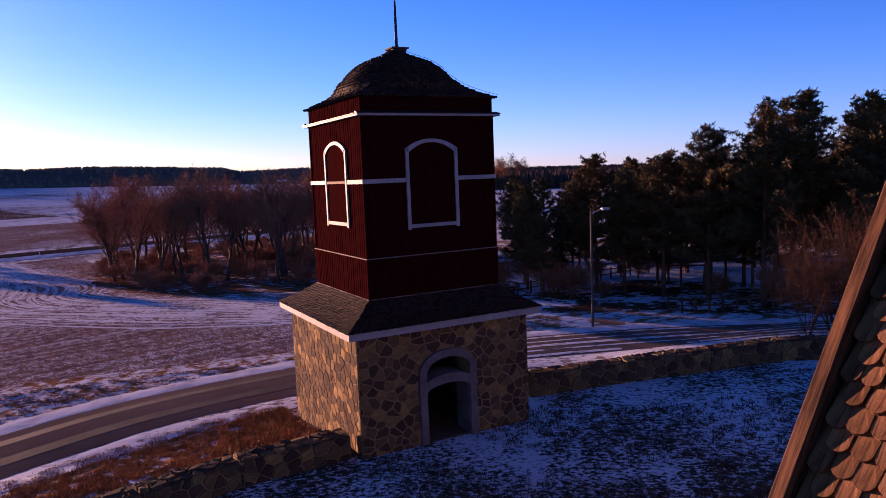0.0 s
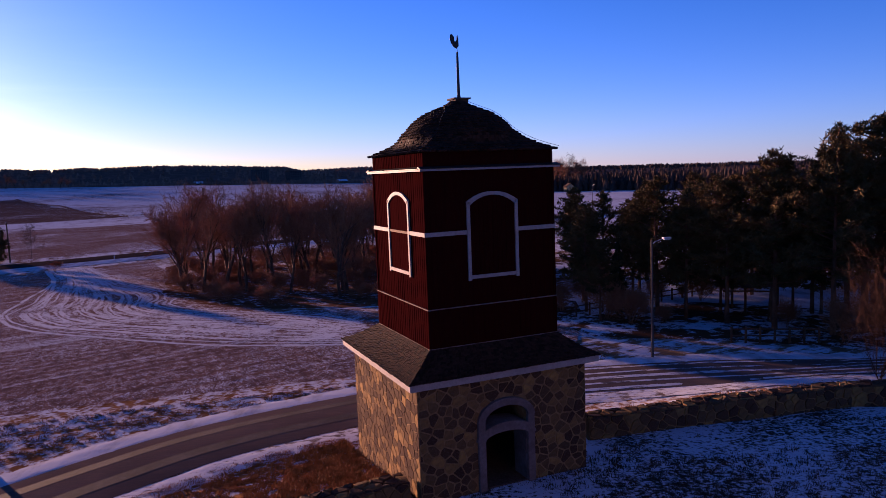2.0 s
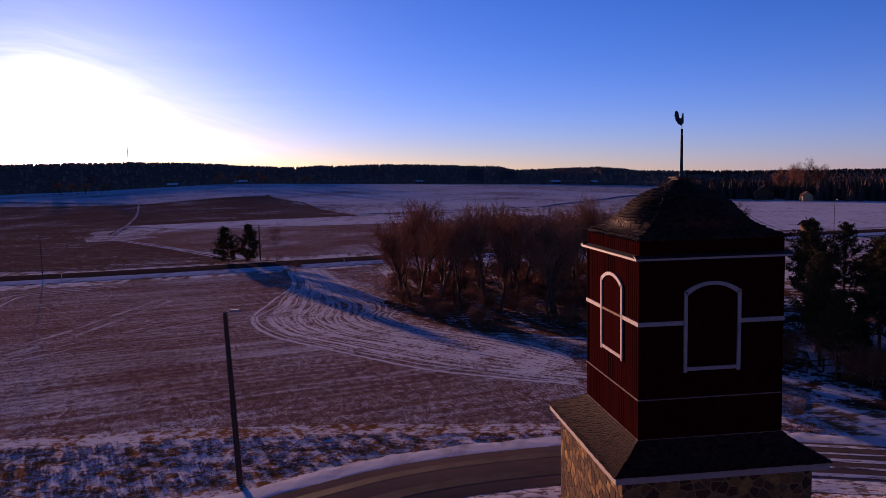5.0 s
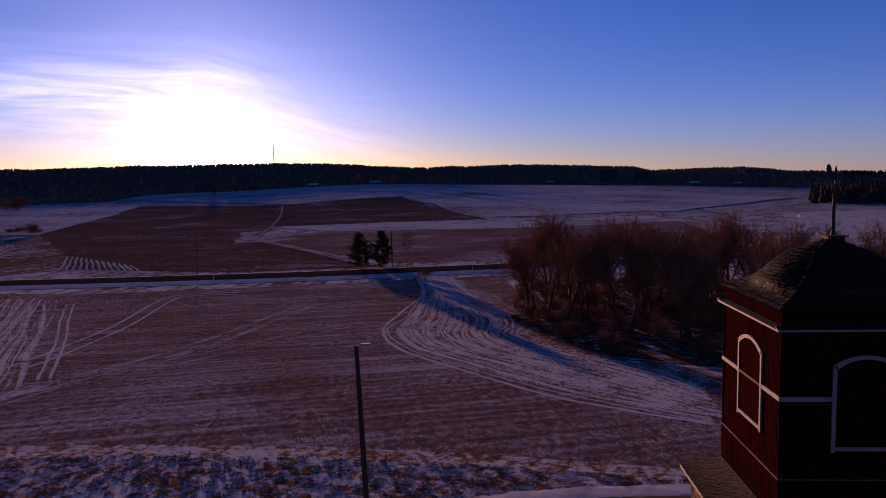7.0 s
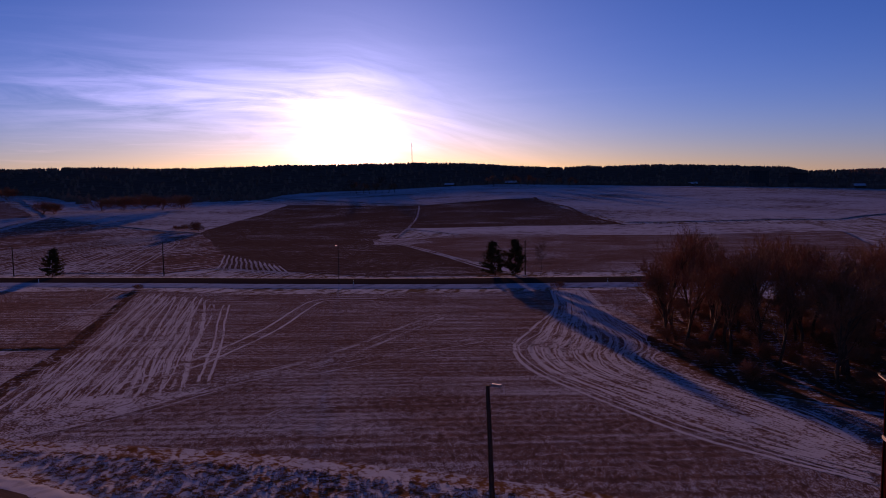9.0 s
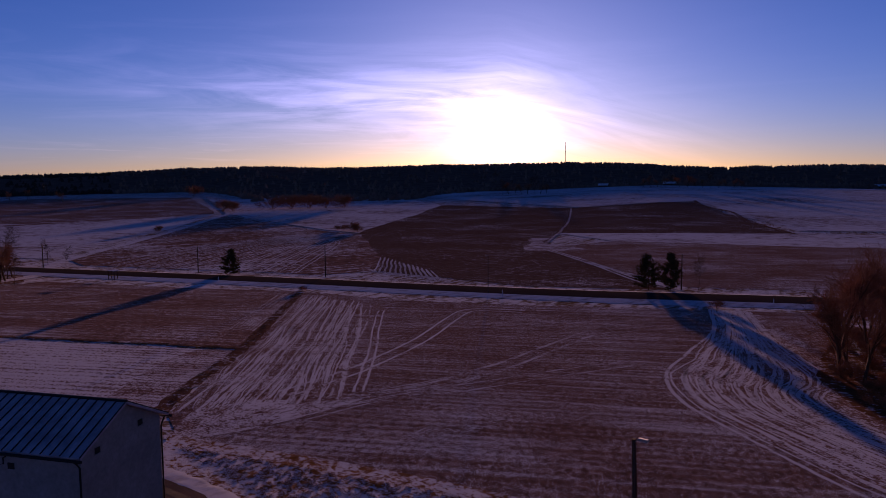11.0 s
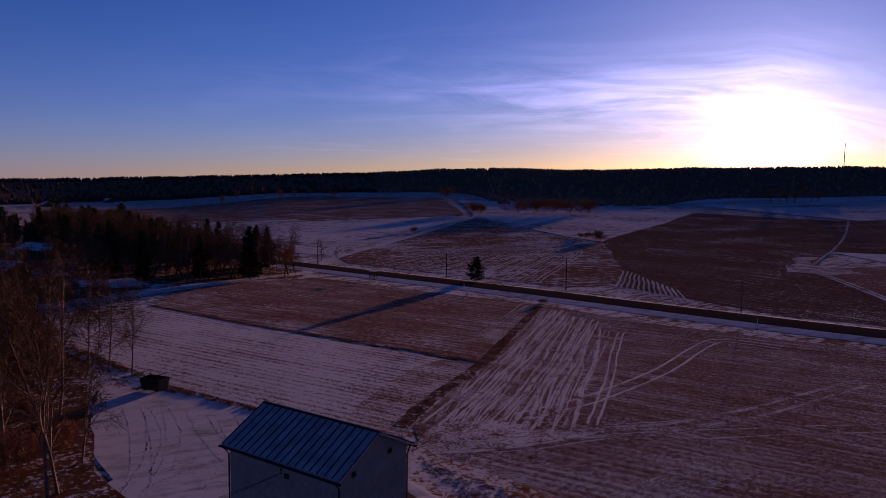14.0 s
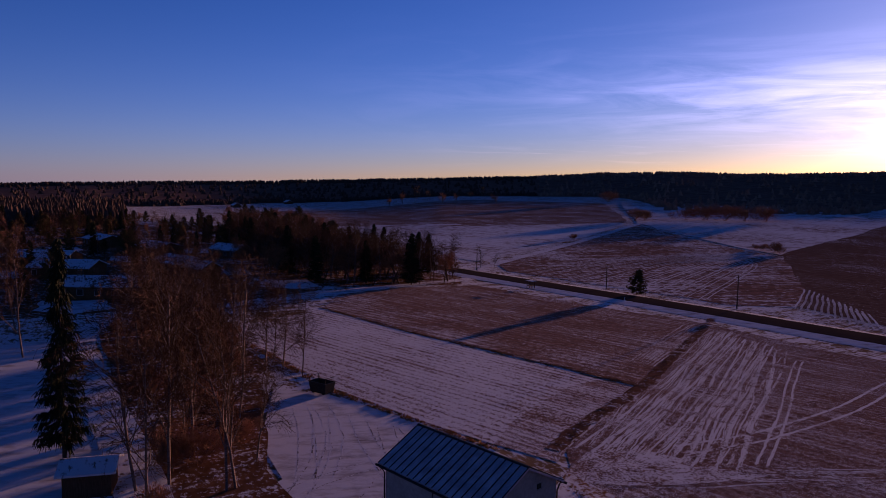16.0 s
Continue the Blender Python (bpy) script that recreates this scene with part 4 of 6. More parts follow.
def shingles(soup, at, rows, width, rng, lap=1.5, thick=0.02):
    """Rows of shingles over a patch at(u, v) -> point; u across 0..1, v up 0..1."""
    for r in range(rows):
        v0, v1 = r / rows, min(1.0, (r + lap) / rows)
        span = (Vector(at(1, v0)) - Vector(at(0, v0))).length
        n = max(1, int(span / width))
        off = 0.5 * (r % 2)
        for i in range(-1, n + 1):
            u0, u1 = (i + off + 0.04) / n, (i + off + 0.96) / n
            u0, u1 = max(u0, 0), min(u1, 1)
            if u1 - u0 < 0.2 / n:
                continue
            a, b, c, d = (Vector(at(u, v)) for u, v in ((u0, v0), (u1, v0), (u1, v1), (u0, v1)))
            nr = (b - a).cross(d - a)
            nr = nr.normalized() if nr.length > 1e-9 else Vector((0, 0, 1))
            up = nr * (thick * rng.uniform(1.2, 2.2))
            drop = (a - d).normalized() * rng.uniform(-0.01, 0.012)
            mid = (a + b) / 2 + (a - d) * 0.12
            soup.add([a + up + drop, mid + up + drop, b + up + drop, c + nr * 0.002, d + nr * 0.002, a + drop, mid + drop, b + drop], [(0, 1, 2, 3, 4), (0, 5, 6, 1), (1, 6, 7, 2), (0, 4, 5), (2, 7, 3)])


rng = random.Random(8)
lerp2 = lambda p, q, t: (p[0] + (q[0] - p[0]) * t, p[1] + (q[1] - p[1]) * t)


def skirt_patch(e0, e1, b0, b1):
    def at(u, v):
        sag = -0.10 * 4 * v * (1 - v) * 0.6
        p, q = lerp2(e0, e1, u), lerp2(b0, b1, u)
        x, y = lerp2(p, q, v)
        return (x, y, EZ + 0.015 + (SZ - EZ) * v + sag)
    return at


E4 = [(-EX - 0.05, EY0 - 0.05), (EX + 0.05, EY0 - 0.05), (EX + 0.05, EY1 + 0.05), (-EX - 0.05, EY1 + 0.05)]
B4 = [(-BX, BY0), (BX, BY0), (BX, BY1), (-BX, BY1)]
deck = Soup()
for k in range(4):
    at = skirt_patch(E4[k], E4[(k + 1) % 4], B4[k], B4[(k + 1) % 4])
    s = Soup()
    shingles(s, at, 15, 0.105, rng, 1.5, 0.022)
    tagged(part("shingles", s, m_shingle, tower, "weathered dark wooden shingles"), kind="stuff")
    grid = [at(u / 2, v / 8) for v in range(9) for u in range(3)]
    deck.add(grid, [(v * 3 + u, v * 3 + u + 1, v * 3 + u + 4, v * 3 + u + 3) for v in range(8) for u in range(2)])
part("roof", deck, m_shingle, tower, "hipped skirt roof")
for a, b in (((-BX - 0.07, BY0 - 0.07), (BX + 0.07, BY0)), ((-BX - 0.07, BY0), (-BX, BY1))):
    s = Soup()
    s.box((*a, SZ - 0.05), (*b, SZ + 0.0))
    part("flashing", s, m_ledge, tower)

# boarded body: every board a slight step of its own
BZ0, LZ, BZ1, AZ1 = SZ - 0.1, 6.38, 10.7, 11.28


def boarding(x0, x1, y, z0, z1, rng, m, single):
    """Upright boards with cover strips; single: each board a part of its own."""
    x, all_boards = x0, Soup()
    while x < x1 - 0.01:
        s = Soup() if single else all_boards
        w = min(rng.uniform(0.15, 0.2), x1 - x)
        s.box((x + 0.006, y - rng.uniform(0.018, 0.026), z0), (x + w - 0.02, y + 0.03, z1), m)
        s.box((x + w - 0.022, y - 0.031, z0), (x + w + 0.018, y + 0.03, z1), m)
        if single:
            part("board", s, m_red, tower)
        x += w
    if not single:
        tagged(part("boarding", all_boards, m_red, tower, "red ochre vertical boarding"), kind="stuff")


rng = random.Random(21)
sides = ((Matrix.Translation((0, BY0, 0)), -BX, BX), (Matrix.Translation((-BX, (BY0 + BY1) / 2, 0)) @ pose(0, 0, 0, 0, 0, -90), -(BY1 - BY0) / 2, (BY1 - BY0) / 2),
         (Matrix.Translation((0, BY1, 0)) @ pose(0, 0, 0, 0, 0, 180), -BX, BX), (Matrix.Translation((BX, (BY0 + BY1) / 2, 0)) @ pose(0, 0, 0, 0, 0, 90), -(BY1 - BY0) / 2, (BY1 - BY0) / 2))
s = Soup()
s.box((-BX + 0.03, BY0 + 0.03, BZ0), (BX - 0.03, BY1 - 0.03, AZ1))
part("frame", s, m_red, tower)
for m, a, b in sides:
    for z0, z1, off in ((BZ0, LZ, -0.03), (LZ + 0.03, BZ1, 0.0), (BZ1 + 0.1, AZ1, 0.0)):
        boarding(a + off, b - off, off, z0, z1, rng, m, m in (sides[0][0], sides[1][0]))
    s = Soup()
    s.box((a - 0.05, -0.07, LZ), (b + 0.05, 0.0, LZ + 0.028), m)
    part("ledge", s, m_ledge, tower)
    e = 0.2 if m in (sides[0][0], sides[2][0]) else -0.002
    s = Soup()
    s.box((a - e, -0.2, BZ1), (b + e, 0.0, BZ1 + 0.065), m)
    part("cornice", s, m_trim, tower, "thin white painted cornice")
    s = Soup()
    s.add([m @ Vector(p) for p in ((a - e - 0.03, -0.23, BZ1 + 0.067), (b + e + 0.03, -0.23, BZ1 + 0.067), (b + e + 0.03, -0.23, BZ1 + 0.085), (a - e - 0.03, -0.23, BZ1 + 0.085), (a - e, 0.0, BZ1 + 0.067), (b + e, 0.0, BZ1 + 0.067), (b + e, 0.0, BZ1 + 0.15), (a - e, 0.0, BZ1 + 0.15))],
          [(0, 1, 2, 3), (3, 2, 6, 7), (1, 5, 6, 2), (0, 3, 7, 4), (0, 4, 5, 1), (4, 7, 6, 5)])
    part("cornice_cap", s, m_dark, tower, "dark sheet-metal cap")
    for x in (a - 0.03, b - 0.05):
        s = Soup()
        s.box((x, -0.05, LZ + 0.04), (x + 0.08, 0.03, BZ1), m)
        part("corner_board", s, m_red, tower)


def shutter_window(m, cxx, half, z0, z1, rise, bar):
    w = new("window")
    w.parent = tower
    tagged(w, "arched opening closed by red shutters in a white frame")
    f = 0.11
    n = 12
    for x0, x1 in ((-half, -half + f), (half - f, half)):
        s = Soup()
        s.box((cxx + x0, -0.085, z0 - 0.05), (cxx + x1, 0.0, z1), m)
        part("casing", s, m_trim, w)
    s = Soup()
    s.box((cxx - half + f, -0.08, z0), (cxx + half - f, 0.0, z0 + f), m)
    part("sill", s, m_trim, w)
    s = Soup()
    r_in = []
    for i in range(n + 1):
        t = -1 + 2 * i / n
        x = t * half
        zt = z1 + rise * (1 - abs(t) ** 2.2)
        xi = t * (half - f)
        r_in += [(cxx + xi, -0.085, zt - f), (cxx + x, -0.085, zt), (cxx + xi, 0.0, zt - f), (cxx + x, 0.0, zt)]
    fs = []
    for i in range(n):
        a, b = 4 * i, 4 * i + 4
        fs += [(a, b, b + 1, a + 1), (a, a + 2, b + 2, b), (a + 1, b + 1, b + 3, a + 3)]
    fs += [(0, 1, 3, 2), (4 * n, 4 * n + 2, 4 * n + 3, 4 * n + 1)]
    s.add([m @ Vector(p) for p in r_in], fs)
    part("arch", s, m_trim, w)
    for sgn in (-1, 1):
        x, e = 0.012, half - f
        while x < e - 0.02:
            wd = min(0.16, e - x)
            xa, xb = sgn * x, sgn * (x + wd - 0.01)
            xm = (x + wd / 2) / half
            s = Soup()
            s.box((cxx + min(xa, xb), -0.045, z0 + f), (cxx + max(xa, xb), 0.0, z1 - f * 0.8 + rise * (1 - xm ** 2.2)), m)
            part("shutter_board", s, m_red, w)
            x += wd
    if bar:
        s = Soup()
        s.box((cxx - half + f, -0.075, 8.70), (cxx + half - f, -0.05, 8.78), m)
        part("bar", s, m_barge, w, "wooden cross bar")


CY = (BY0 + BY1) / 2
shutter_window(sides[0][0], 0.0, 0.92, 7.25, 9.7, 0.3, False)
shutter_window(sides[1][0], CY + 0.06, 0.99, 7.35, 9.77, 0.3, True)
for m, a, b, lo, hi in ((sides[0][0], -BX, BX, -0.92, 0.92), (sides[1][0], sides[1][1], sides[1][2], CY + 0.06 - 0.99, CY + 0.06 + 0.99)):
    for x0, x1 in ((a - 0.05, lo), (hi, b + 0.05)):
        s = Soup()
        s.box((x0, -0.075, 8.68), (x1, 0.0, 8.81), m)
        part("band", s, m_trim, tower, "white painted band")

# ogee roof with shingles
PROFILE = [(0.0, 1.06), (0.04, 1.0), (0.09, 0.91), (0.15, 0.83), (0.22, 0.76), (0.3, 0.69), (1.0, 0.6)]
ROUND = [(0.0, 1.2), (0.28, 0.96), (0.36, 0.875), (0.43, 0.81), (0.52, 0.75), (0.62, 0.66), (0.7, 0.57), (0.76, 0.48), (0.82, 0.36), (0.87, 0.26), (0.91, 0.185), (0.95, 0.14), (1.0, 0.12)]
LEAN = 0.12  # the dome has settled a little to the east
RZ0, RZ1 = AZ1 + 0.01, 13.08


def ogee(k):
    c = [(-1, -1), (1, -1), (1, 1), (-1, 1)]
    p, q = c[k], c[(k + 1) % 4]

    def at(u, v):
        w, r = (float(np.interp(v, [a for a, _ in t], [b for _, b in t])) for t in (PROFILE, ROUND))
        f = min(max((v - 0.1) / 0.3, 0), 1)
        f = f * f * (3 - 2 * f)
        x, y = lerp2(p, q, u)
        a = math.atan2(p[1], p[0]) + math.pi / 2 * u
        x, y = lerp2((x * w, y * w), (r * math.cos(a), r * math.sin(a)), f)
        return (x * BX * (1 - 0.03 * f) + 0.04 * f, CY + y * (BY1 - BY0) / 2, RZ0 + (RZ1 - RZ0) * v)
    return at


rng = random.Random(9)
deck = Soup()
for k in range(4):
    at = ogee(k)
    s = Soup()
    shingles(s, at, 21, 0.125, rng, 1.4, 0.034)
    tagged(part("shingles", s, m_shingle, tower, "weathered dark wooden shingles"), kind="stuff")
    deck.add([at(u / 8, v / 16) for v in range(17) for u in range(9)], [(9 * v + u, 9 * v + u + 1, 9 * v + u + 10, 9 * v + u + 9) for v in range(16) for u in range(8)])
deck.add([(-2.4, BY0 - 0.1, RZ0), (2.4, BY0 - 0.1, RZ0), (2.4, BY1 + 0.1, RZ0), (-2.4, BY1 + 0.1, RZ0)], [(0, 3, 2, 1)])
part("roof", deck, m_shingle, tower, "bell-shaped ogee roof")
s = Soup()
s.box((LEAN - 0.24, CY - 0.24, 13.0), (LEAN + 0.24, CY + 0.24, 13.13))
s.box((LEAN - 0.31, CY - 0.31, 13.13), (LEAN + 0.31, CY + 0.31, 13.18))
part("collar", s, m_pole, tower)
spire = Soup()
spire.tube([(LEAN, CY, 13.15), (LEAN, CY, 13.3), (LEAN, CY, 14.4), (LEAN, CY, 14.75)], [0.09, 0.055, 0.045, 0.035], 8)
spire.tube([(LEAN, CY, 14.75), (LEAN, CY, 15.28)], [0.012, 0.01], 6)
part("spire", spire, m_iron, tower, "slender iron spire")
vane = Soup()
outline = [(-0.02, 14.86), (0.06, 14.95), (0.05, 15.25), (0.03, 15.33), (0.01, 15.2), (-0.03, 15.1), (-0.08, 15.12), (-0.1, 15.27), (-0.16, 15.36), (-0.22, 15.34), (-0.24, 15.2), (-0.2, 15.05), (-0.12, 14.92)]
n = len(outline)
va = Matrix.Translation((LEAN, CY, 0)) @ pose(0, 0, 0, 0, 0, -25)
vane.add([va @ Vector((x, yy, z)) for yy in (-0.012, 0.012) for x, z in outline], [tuple(range(n)), tuple(range(2 * n - 1, n - 1, -1))] + [(i, n + i, n + (i + 1) % n, (i + 1) % n) for i in range(n)])
part("weather_vane", vane, m_iron, tower, "small cut-iron weather vane")
# lightning wire over the roof
wire = Soup()
pts = []
for i in range(13):
    v = 1 - i / 12
    p = Vector(ogee(0)(1, v))
    pts.append(p + Vector((0.05, -0.03, 0.09)))
wire.tube(pts, [0.006] * 13, 4)
pts = [Vector(ogee(0)(0, 1 - i / 12)) + Vector((-0.05, -0.03, 0.09)) for i in range(13)]
wire.tube(pts, [0.006] * 13, 4)
part("lightning_wire", wire, m_iron, tower)


# ---- churchyard walls ----
def stone_wall(pts, tall, thick, size, label, seed):
    """A dry rubble wall along pts, its stones laid over a core of small stone."""
    rng = random.Random(seed)
    w = thing("stone_wall", on_ground(*pts[0]), label, "stone wall", "churchyard walls")
    origin = Vector(w.matrix_world.translation)
    core = Soup()
    for p, q in zip(pts, pts[1:]):
        a, b = Vector((*p, 0)), Vector((*q, 0))
        ang = math.atan2(b.y - a.y, b.x - a.x)
        ln = (b - a).length
        z0 = min(height(*p), height(*q)) - 0.25
        m = Matrix.Translation((a.x - origin.x, a.y - origin.y, z0 - origin.z)) @ Matrix.Rotation(ang, 4, "Z")
        core.box((0, 0, 0), (ln, thick, tall + 0.2), m)
        lay_stones(w, m, ln, tall + 0.25, size, rng, proud=0.045, round_off=0.05)
        lay_stones(w, m @ Matrix.Translation((0, 0, tall + 0.2)) @ pose(0, 0, 0, -90, 0, 0), ln, thick, size * 1.15, rng, proud=0.09)
        back = Soup()
        lay_stones(w, m @ Matrix.Translation((ln, thick, 0)) @ pose(0, 0, 0, 0, 0, 180), ln, tall + 0.25, size * 1.3, rng, proud=0.1, as_parts=False, soup=back)
        tagged(part("back_stones", back, m_stone, w), kind="stuff")
    part("core", core, m_mortar, w)
    return w


stone_wall([(4.6, -0.95), (8.5, -1.75), (12.4, -2.55), (15.9, -3.3), (19.5, -5.2)], 0.85, 0.7, 0.42, "low grey fieldstone wall beside the tower, snow-dusted", 31)
stone_wall([(-14.5, -4.9), (-9.2, -3.35), (-6.6, -2.75), (-3.3, -2.6)], 0.75, 0.7, 0.42, "low fieldstone wall with dead grass along its foot", 32)

# ---- the church roof beside the camera ----
VX, VZ, VY, SLOPE = -6.56, 6.72, -19.15, 58.3
church = thing("church", (0, -36, 0), "old stone church with a steep tarred shingle roof", "church")
RW = Matrix.Translation((VX, VY + 36, VZ)) @ Matrix.Rotation(-radians(SLOPE), 4, "Y")  # local x runs up the slope, y to the north, z out of the roof
DOWN, UPW, LONG = -3.4, 12.4, 30.0
s = Soup()
s.box((DOWN, -LONG, -0.3), (UPW, -0.02, -0.1), RW)
part("roof", s, m_shingle, church, "steep roof slope of dark tarred boards")
s = Soup()
s.box((DOWN - 0.1, -0.115, -0.1), (UPW, -0.005, 0.05))
board = solid(part("bargeboard", s, m_barge, church, "weathered brown verge board"), 0.012)
board.matrix_basis = RW
rng = random.Random(44)


def scale_mesh(w, ln, th):
    """A shingle with a rounded butt, lying along local x, butt at x = 0."""
    arc = [(0.42 * w - 0.42 * w * math.sin(math.pi * i / 8), -w / 2 * math.cos(math.pi * i / 8)) for i in range(9)]
    ring = arc + [(ln, w / 2), (ln, -w / 2)]
    n = len(ring)
    vs = [(x, y, th) if i < 9 else (x, y, 0.004) for i, (x, y) in enumerate(ring)] + [(x, y, 0.0) for x, y in ring]
    return mesh_of("scale_shingle", vs, [tuple(range(n))[::-1], *[(i, (i + 1) % n, n + (i + 1) % n, n + i) for i in range(n)]], m_scale)


scales = [scale_mesh(0.138, 0.34, 0.034), scale_mesh(0.13, 0.34, 0.04), scale_mesh(0.142, 0.34, 0.03)]
far_scales = Soup()
ROW, COL = 0.15, 0.146
for r in range(int((UPW - DOWN) / ROW)):
    for c in range(54):
        x = DOWN + 0.05 + r * ROW
        y = -0.2 - (c + 0.5 * (r % 2)) * COL
        tilt = Matrix.Translation((x + rng.uniform(-0.015, 0.015), y + rng.uniform(-0.008, 0.008), -0.1 + 0.06)) @ pose(0, 0, 0, rng.uniform(-4, 4), 6.5 + rng.uniform(-1.5, 1.5), rng.uniform(-3, 3))
        if -1.5 < x < 2.0 and c < 12:
            ob = new("scale_shingle", scales[rng.randrange(3)])
            ob.parent = church
            ob.matrix_basis = RW @ tilt
        elif x < 4.5:
            me = scales[rng.randrange(3)]
            far_scales.add([tilt @ v.co for v in me.vertices], [tuple(p.vertices) for p in me.polygons])
tagged(part("shingles", far_scales, m_scale, church, "rounded tarred wooden shingles"), kind="stuff").matrix_basis = RW
eave_x, eave_z = VX + DOWN * math.cos(radians(SLOPE)), VZ + DOWN * math.sin(radians(SLOPE))
ridge_x, ridge_z = VX + UPW * math.cos(radians(SLOPE)), VZ + UPW * math.sin(radians(SLOPE))
s = Soup()
x1 = 2 * ridge_x - eave_x
s.box((eave_x + 0.7, -LONG + 17 - 0.2, -0.4), (x1 - 0.7, 16.4, eave_z + 0.3))
y0, y1 = -LONG + 17 - 0.2, 16.4
s.add([(eave_x + 0.7, y, eave_z + 0.3) for y in (y0, y1)] + [(x1 - 0.7, y, eave_z + 0.3) for y in (y0, y1)] + [(ridge_x, y, ridge_z - 0.7) for y in (y0, y1)], [(0, 2, 4), (1, 5, 3)])
part("wall", s, m_plaster, church, "grey stone church wall")
s = Soup()
s.add([(ridge_x, y, ridge_z) for y in (17 - 0.15, 17 - LONG)] + [(x1, y, eave_z) for y in (17 - LONG, 17 - 0.15)], [(0, 1, 2, 3)])
part("roof_slope", s, m_shingle, church)


# ---- poles and lamps ----
m_lamp = mottled("lamp_glass", (0.6, 0.6, 0.58), (0.7, 0.7, 0.68), 3, 0.25)


m_oldsteel = mottled("dull_grey_steel", (0.07, 0.062, 0.056), (0.11, 0.1, 0.09), 3, 0.7)


def street_lamp(x, y, tall, reach, wooden, label, turn=0.0, group="street lamps", lean=0.0):
    p = thing("street_lamp", on_ground(x, y, -0.05), label, "street lamp", group, turn)
    p.matrix_world = p.matrix_world @ Matrix.Rotation(radians(lean), 4, "Y")
    s = Soup()
    r = 0.12 if wooden else 0.065
    s.tube([(0, 0, -0.3), (0, 0, 0.3), (0, 0, tall * 0.6), (0, 0, tall)], [r * 1.25, r * 1.15, r, r * 0.8], 10)
    part("pole", s, m_pole if wooden else m_oldsteel, p)
    s = Soup()
    s.tube([(0, 0, tall - 0.25), (reach * 0.3, 0, tall - 0.1), (reach, 0, tall + 0.05)], [0.03, 0.025, 0.025], 6)
    part("arm", s, m_steel, p, "bent steel arm")
    s = Soup()
    s.box((reach - 0.05, -0.09, tall - 0.0), (reach + 0.45, 0.09, tall + 0.11))
    solid(part("lamp_head", s, m_steel, p, "flat lamp head"), 0.02)
    s = Soup()
    s.box((reach + 0.02, -0.07, tall - 0.03), (reach + 0.4, 0.07, tall - 0.002))
    part("lamp_glass", s, m_lamp, p)
    return p


street_lamp(15.8, 8.6, 6.75, 0.75, False, "tall grey steel street lamp beside the lane", -8)
street_lamp(-16.34, 9.05, 7.9, 0.3, True, "leaning wooden pole with a small lamp beside the lane", -20, lean=-2.2)
for x, y, tall, reach, wooden in ((-63, 100.7, 7.6, 0.8, False), (-106.8, 108.2, 7.4, 0.5, True), (-140.2, 102, 6.4, 0.4, True), (-30.3, 120.9, 7.2, 0.4, True), (7.6, 127.2, 7.6, 0.8, False), (-186, 93, 6.5, 0.4, True), (-99, 101.5, 2.0, 0.2, True), (58, 138, 8, 0.8, False), (112, 146, 8, 0.8, False)):
    if tall > 3:
        street_lamp(x, y, tall, reach, wooden, "wooden lamp pole beside the main road" if wooden else "steel street lamp beside the main road", -90, "lamps along the main road")

def marker_post(x, y):
    p = thing("marker_post", on_ground(x, y), "small pale plastic marker post at the edge of the main road", "marker post", "marker posts")
    s = Soup()
    s.box((-0.06, -0.05, -0.2), (0.06, 0.05, 0.95))
    solid(part("post", s, m_lamp, p), 0.015)
    s = Soup()
    s.box((-0.061, -0.053, 0.72), (0.061, -0.048, 0.84))
    part("reflector", s, m_dark, p, "dark reflector band")


for x, y in ((-13.5, 110.6), (-60, 100.6), (-124, 92.2), (36, 121.6)):
    marker_post(x, y)

# ---- the white house ----
m_render = mottled("off_white_render", (0.25, 0.225, 0.205), (0.33, 0.3, 0.275), 0.7, 0.9, relief=0.15)


def seam_roof_material():
    k = Mat("thin_snow_on_metal_roof", 0.6, 0.0, 0.1)
    n1 = k.noise(k.obj, 1.2, 4, 0.6)
    n2 = k.noise(k.obj, 9, 3, 0.6)
    k.color(k.mix(k.ramp(n1, [(0.35, 0.2), (0.65, 0.75)]), (0.24, 0.185, 0.2), (0.54, 0.46, 0.49)))
    k.bump(n2, 0.2, 0.01)
    return k.m


m_seam = seam_roof_material()
m_brown = mottled("brown_boards", (0.08, 0.04, 0.02), (0.14, 0.075, 0.04), 3, 0.8, (6, 6, 0.5))


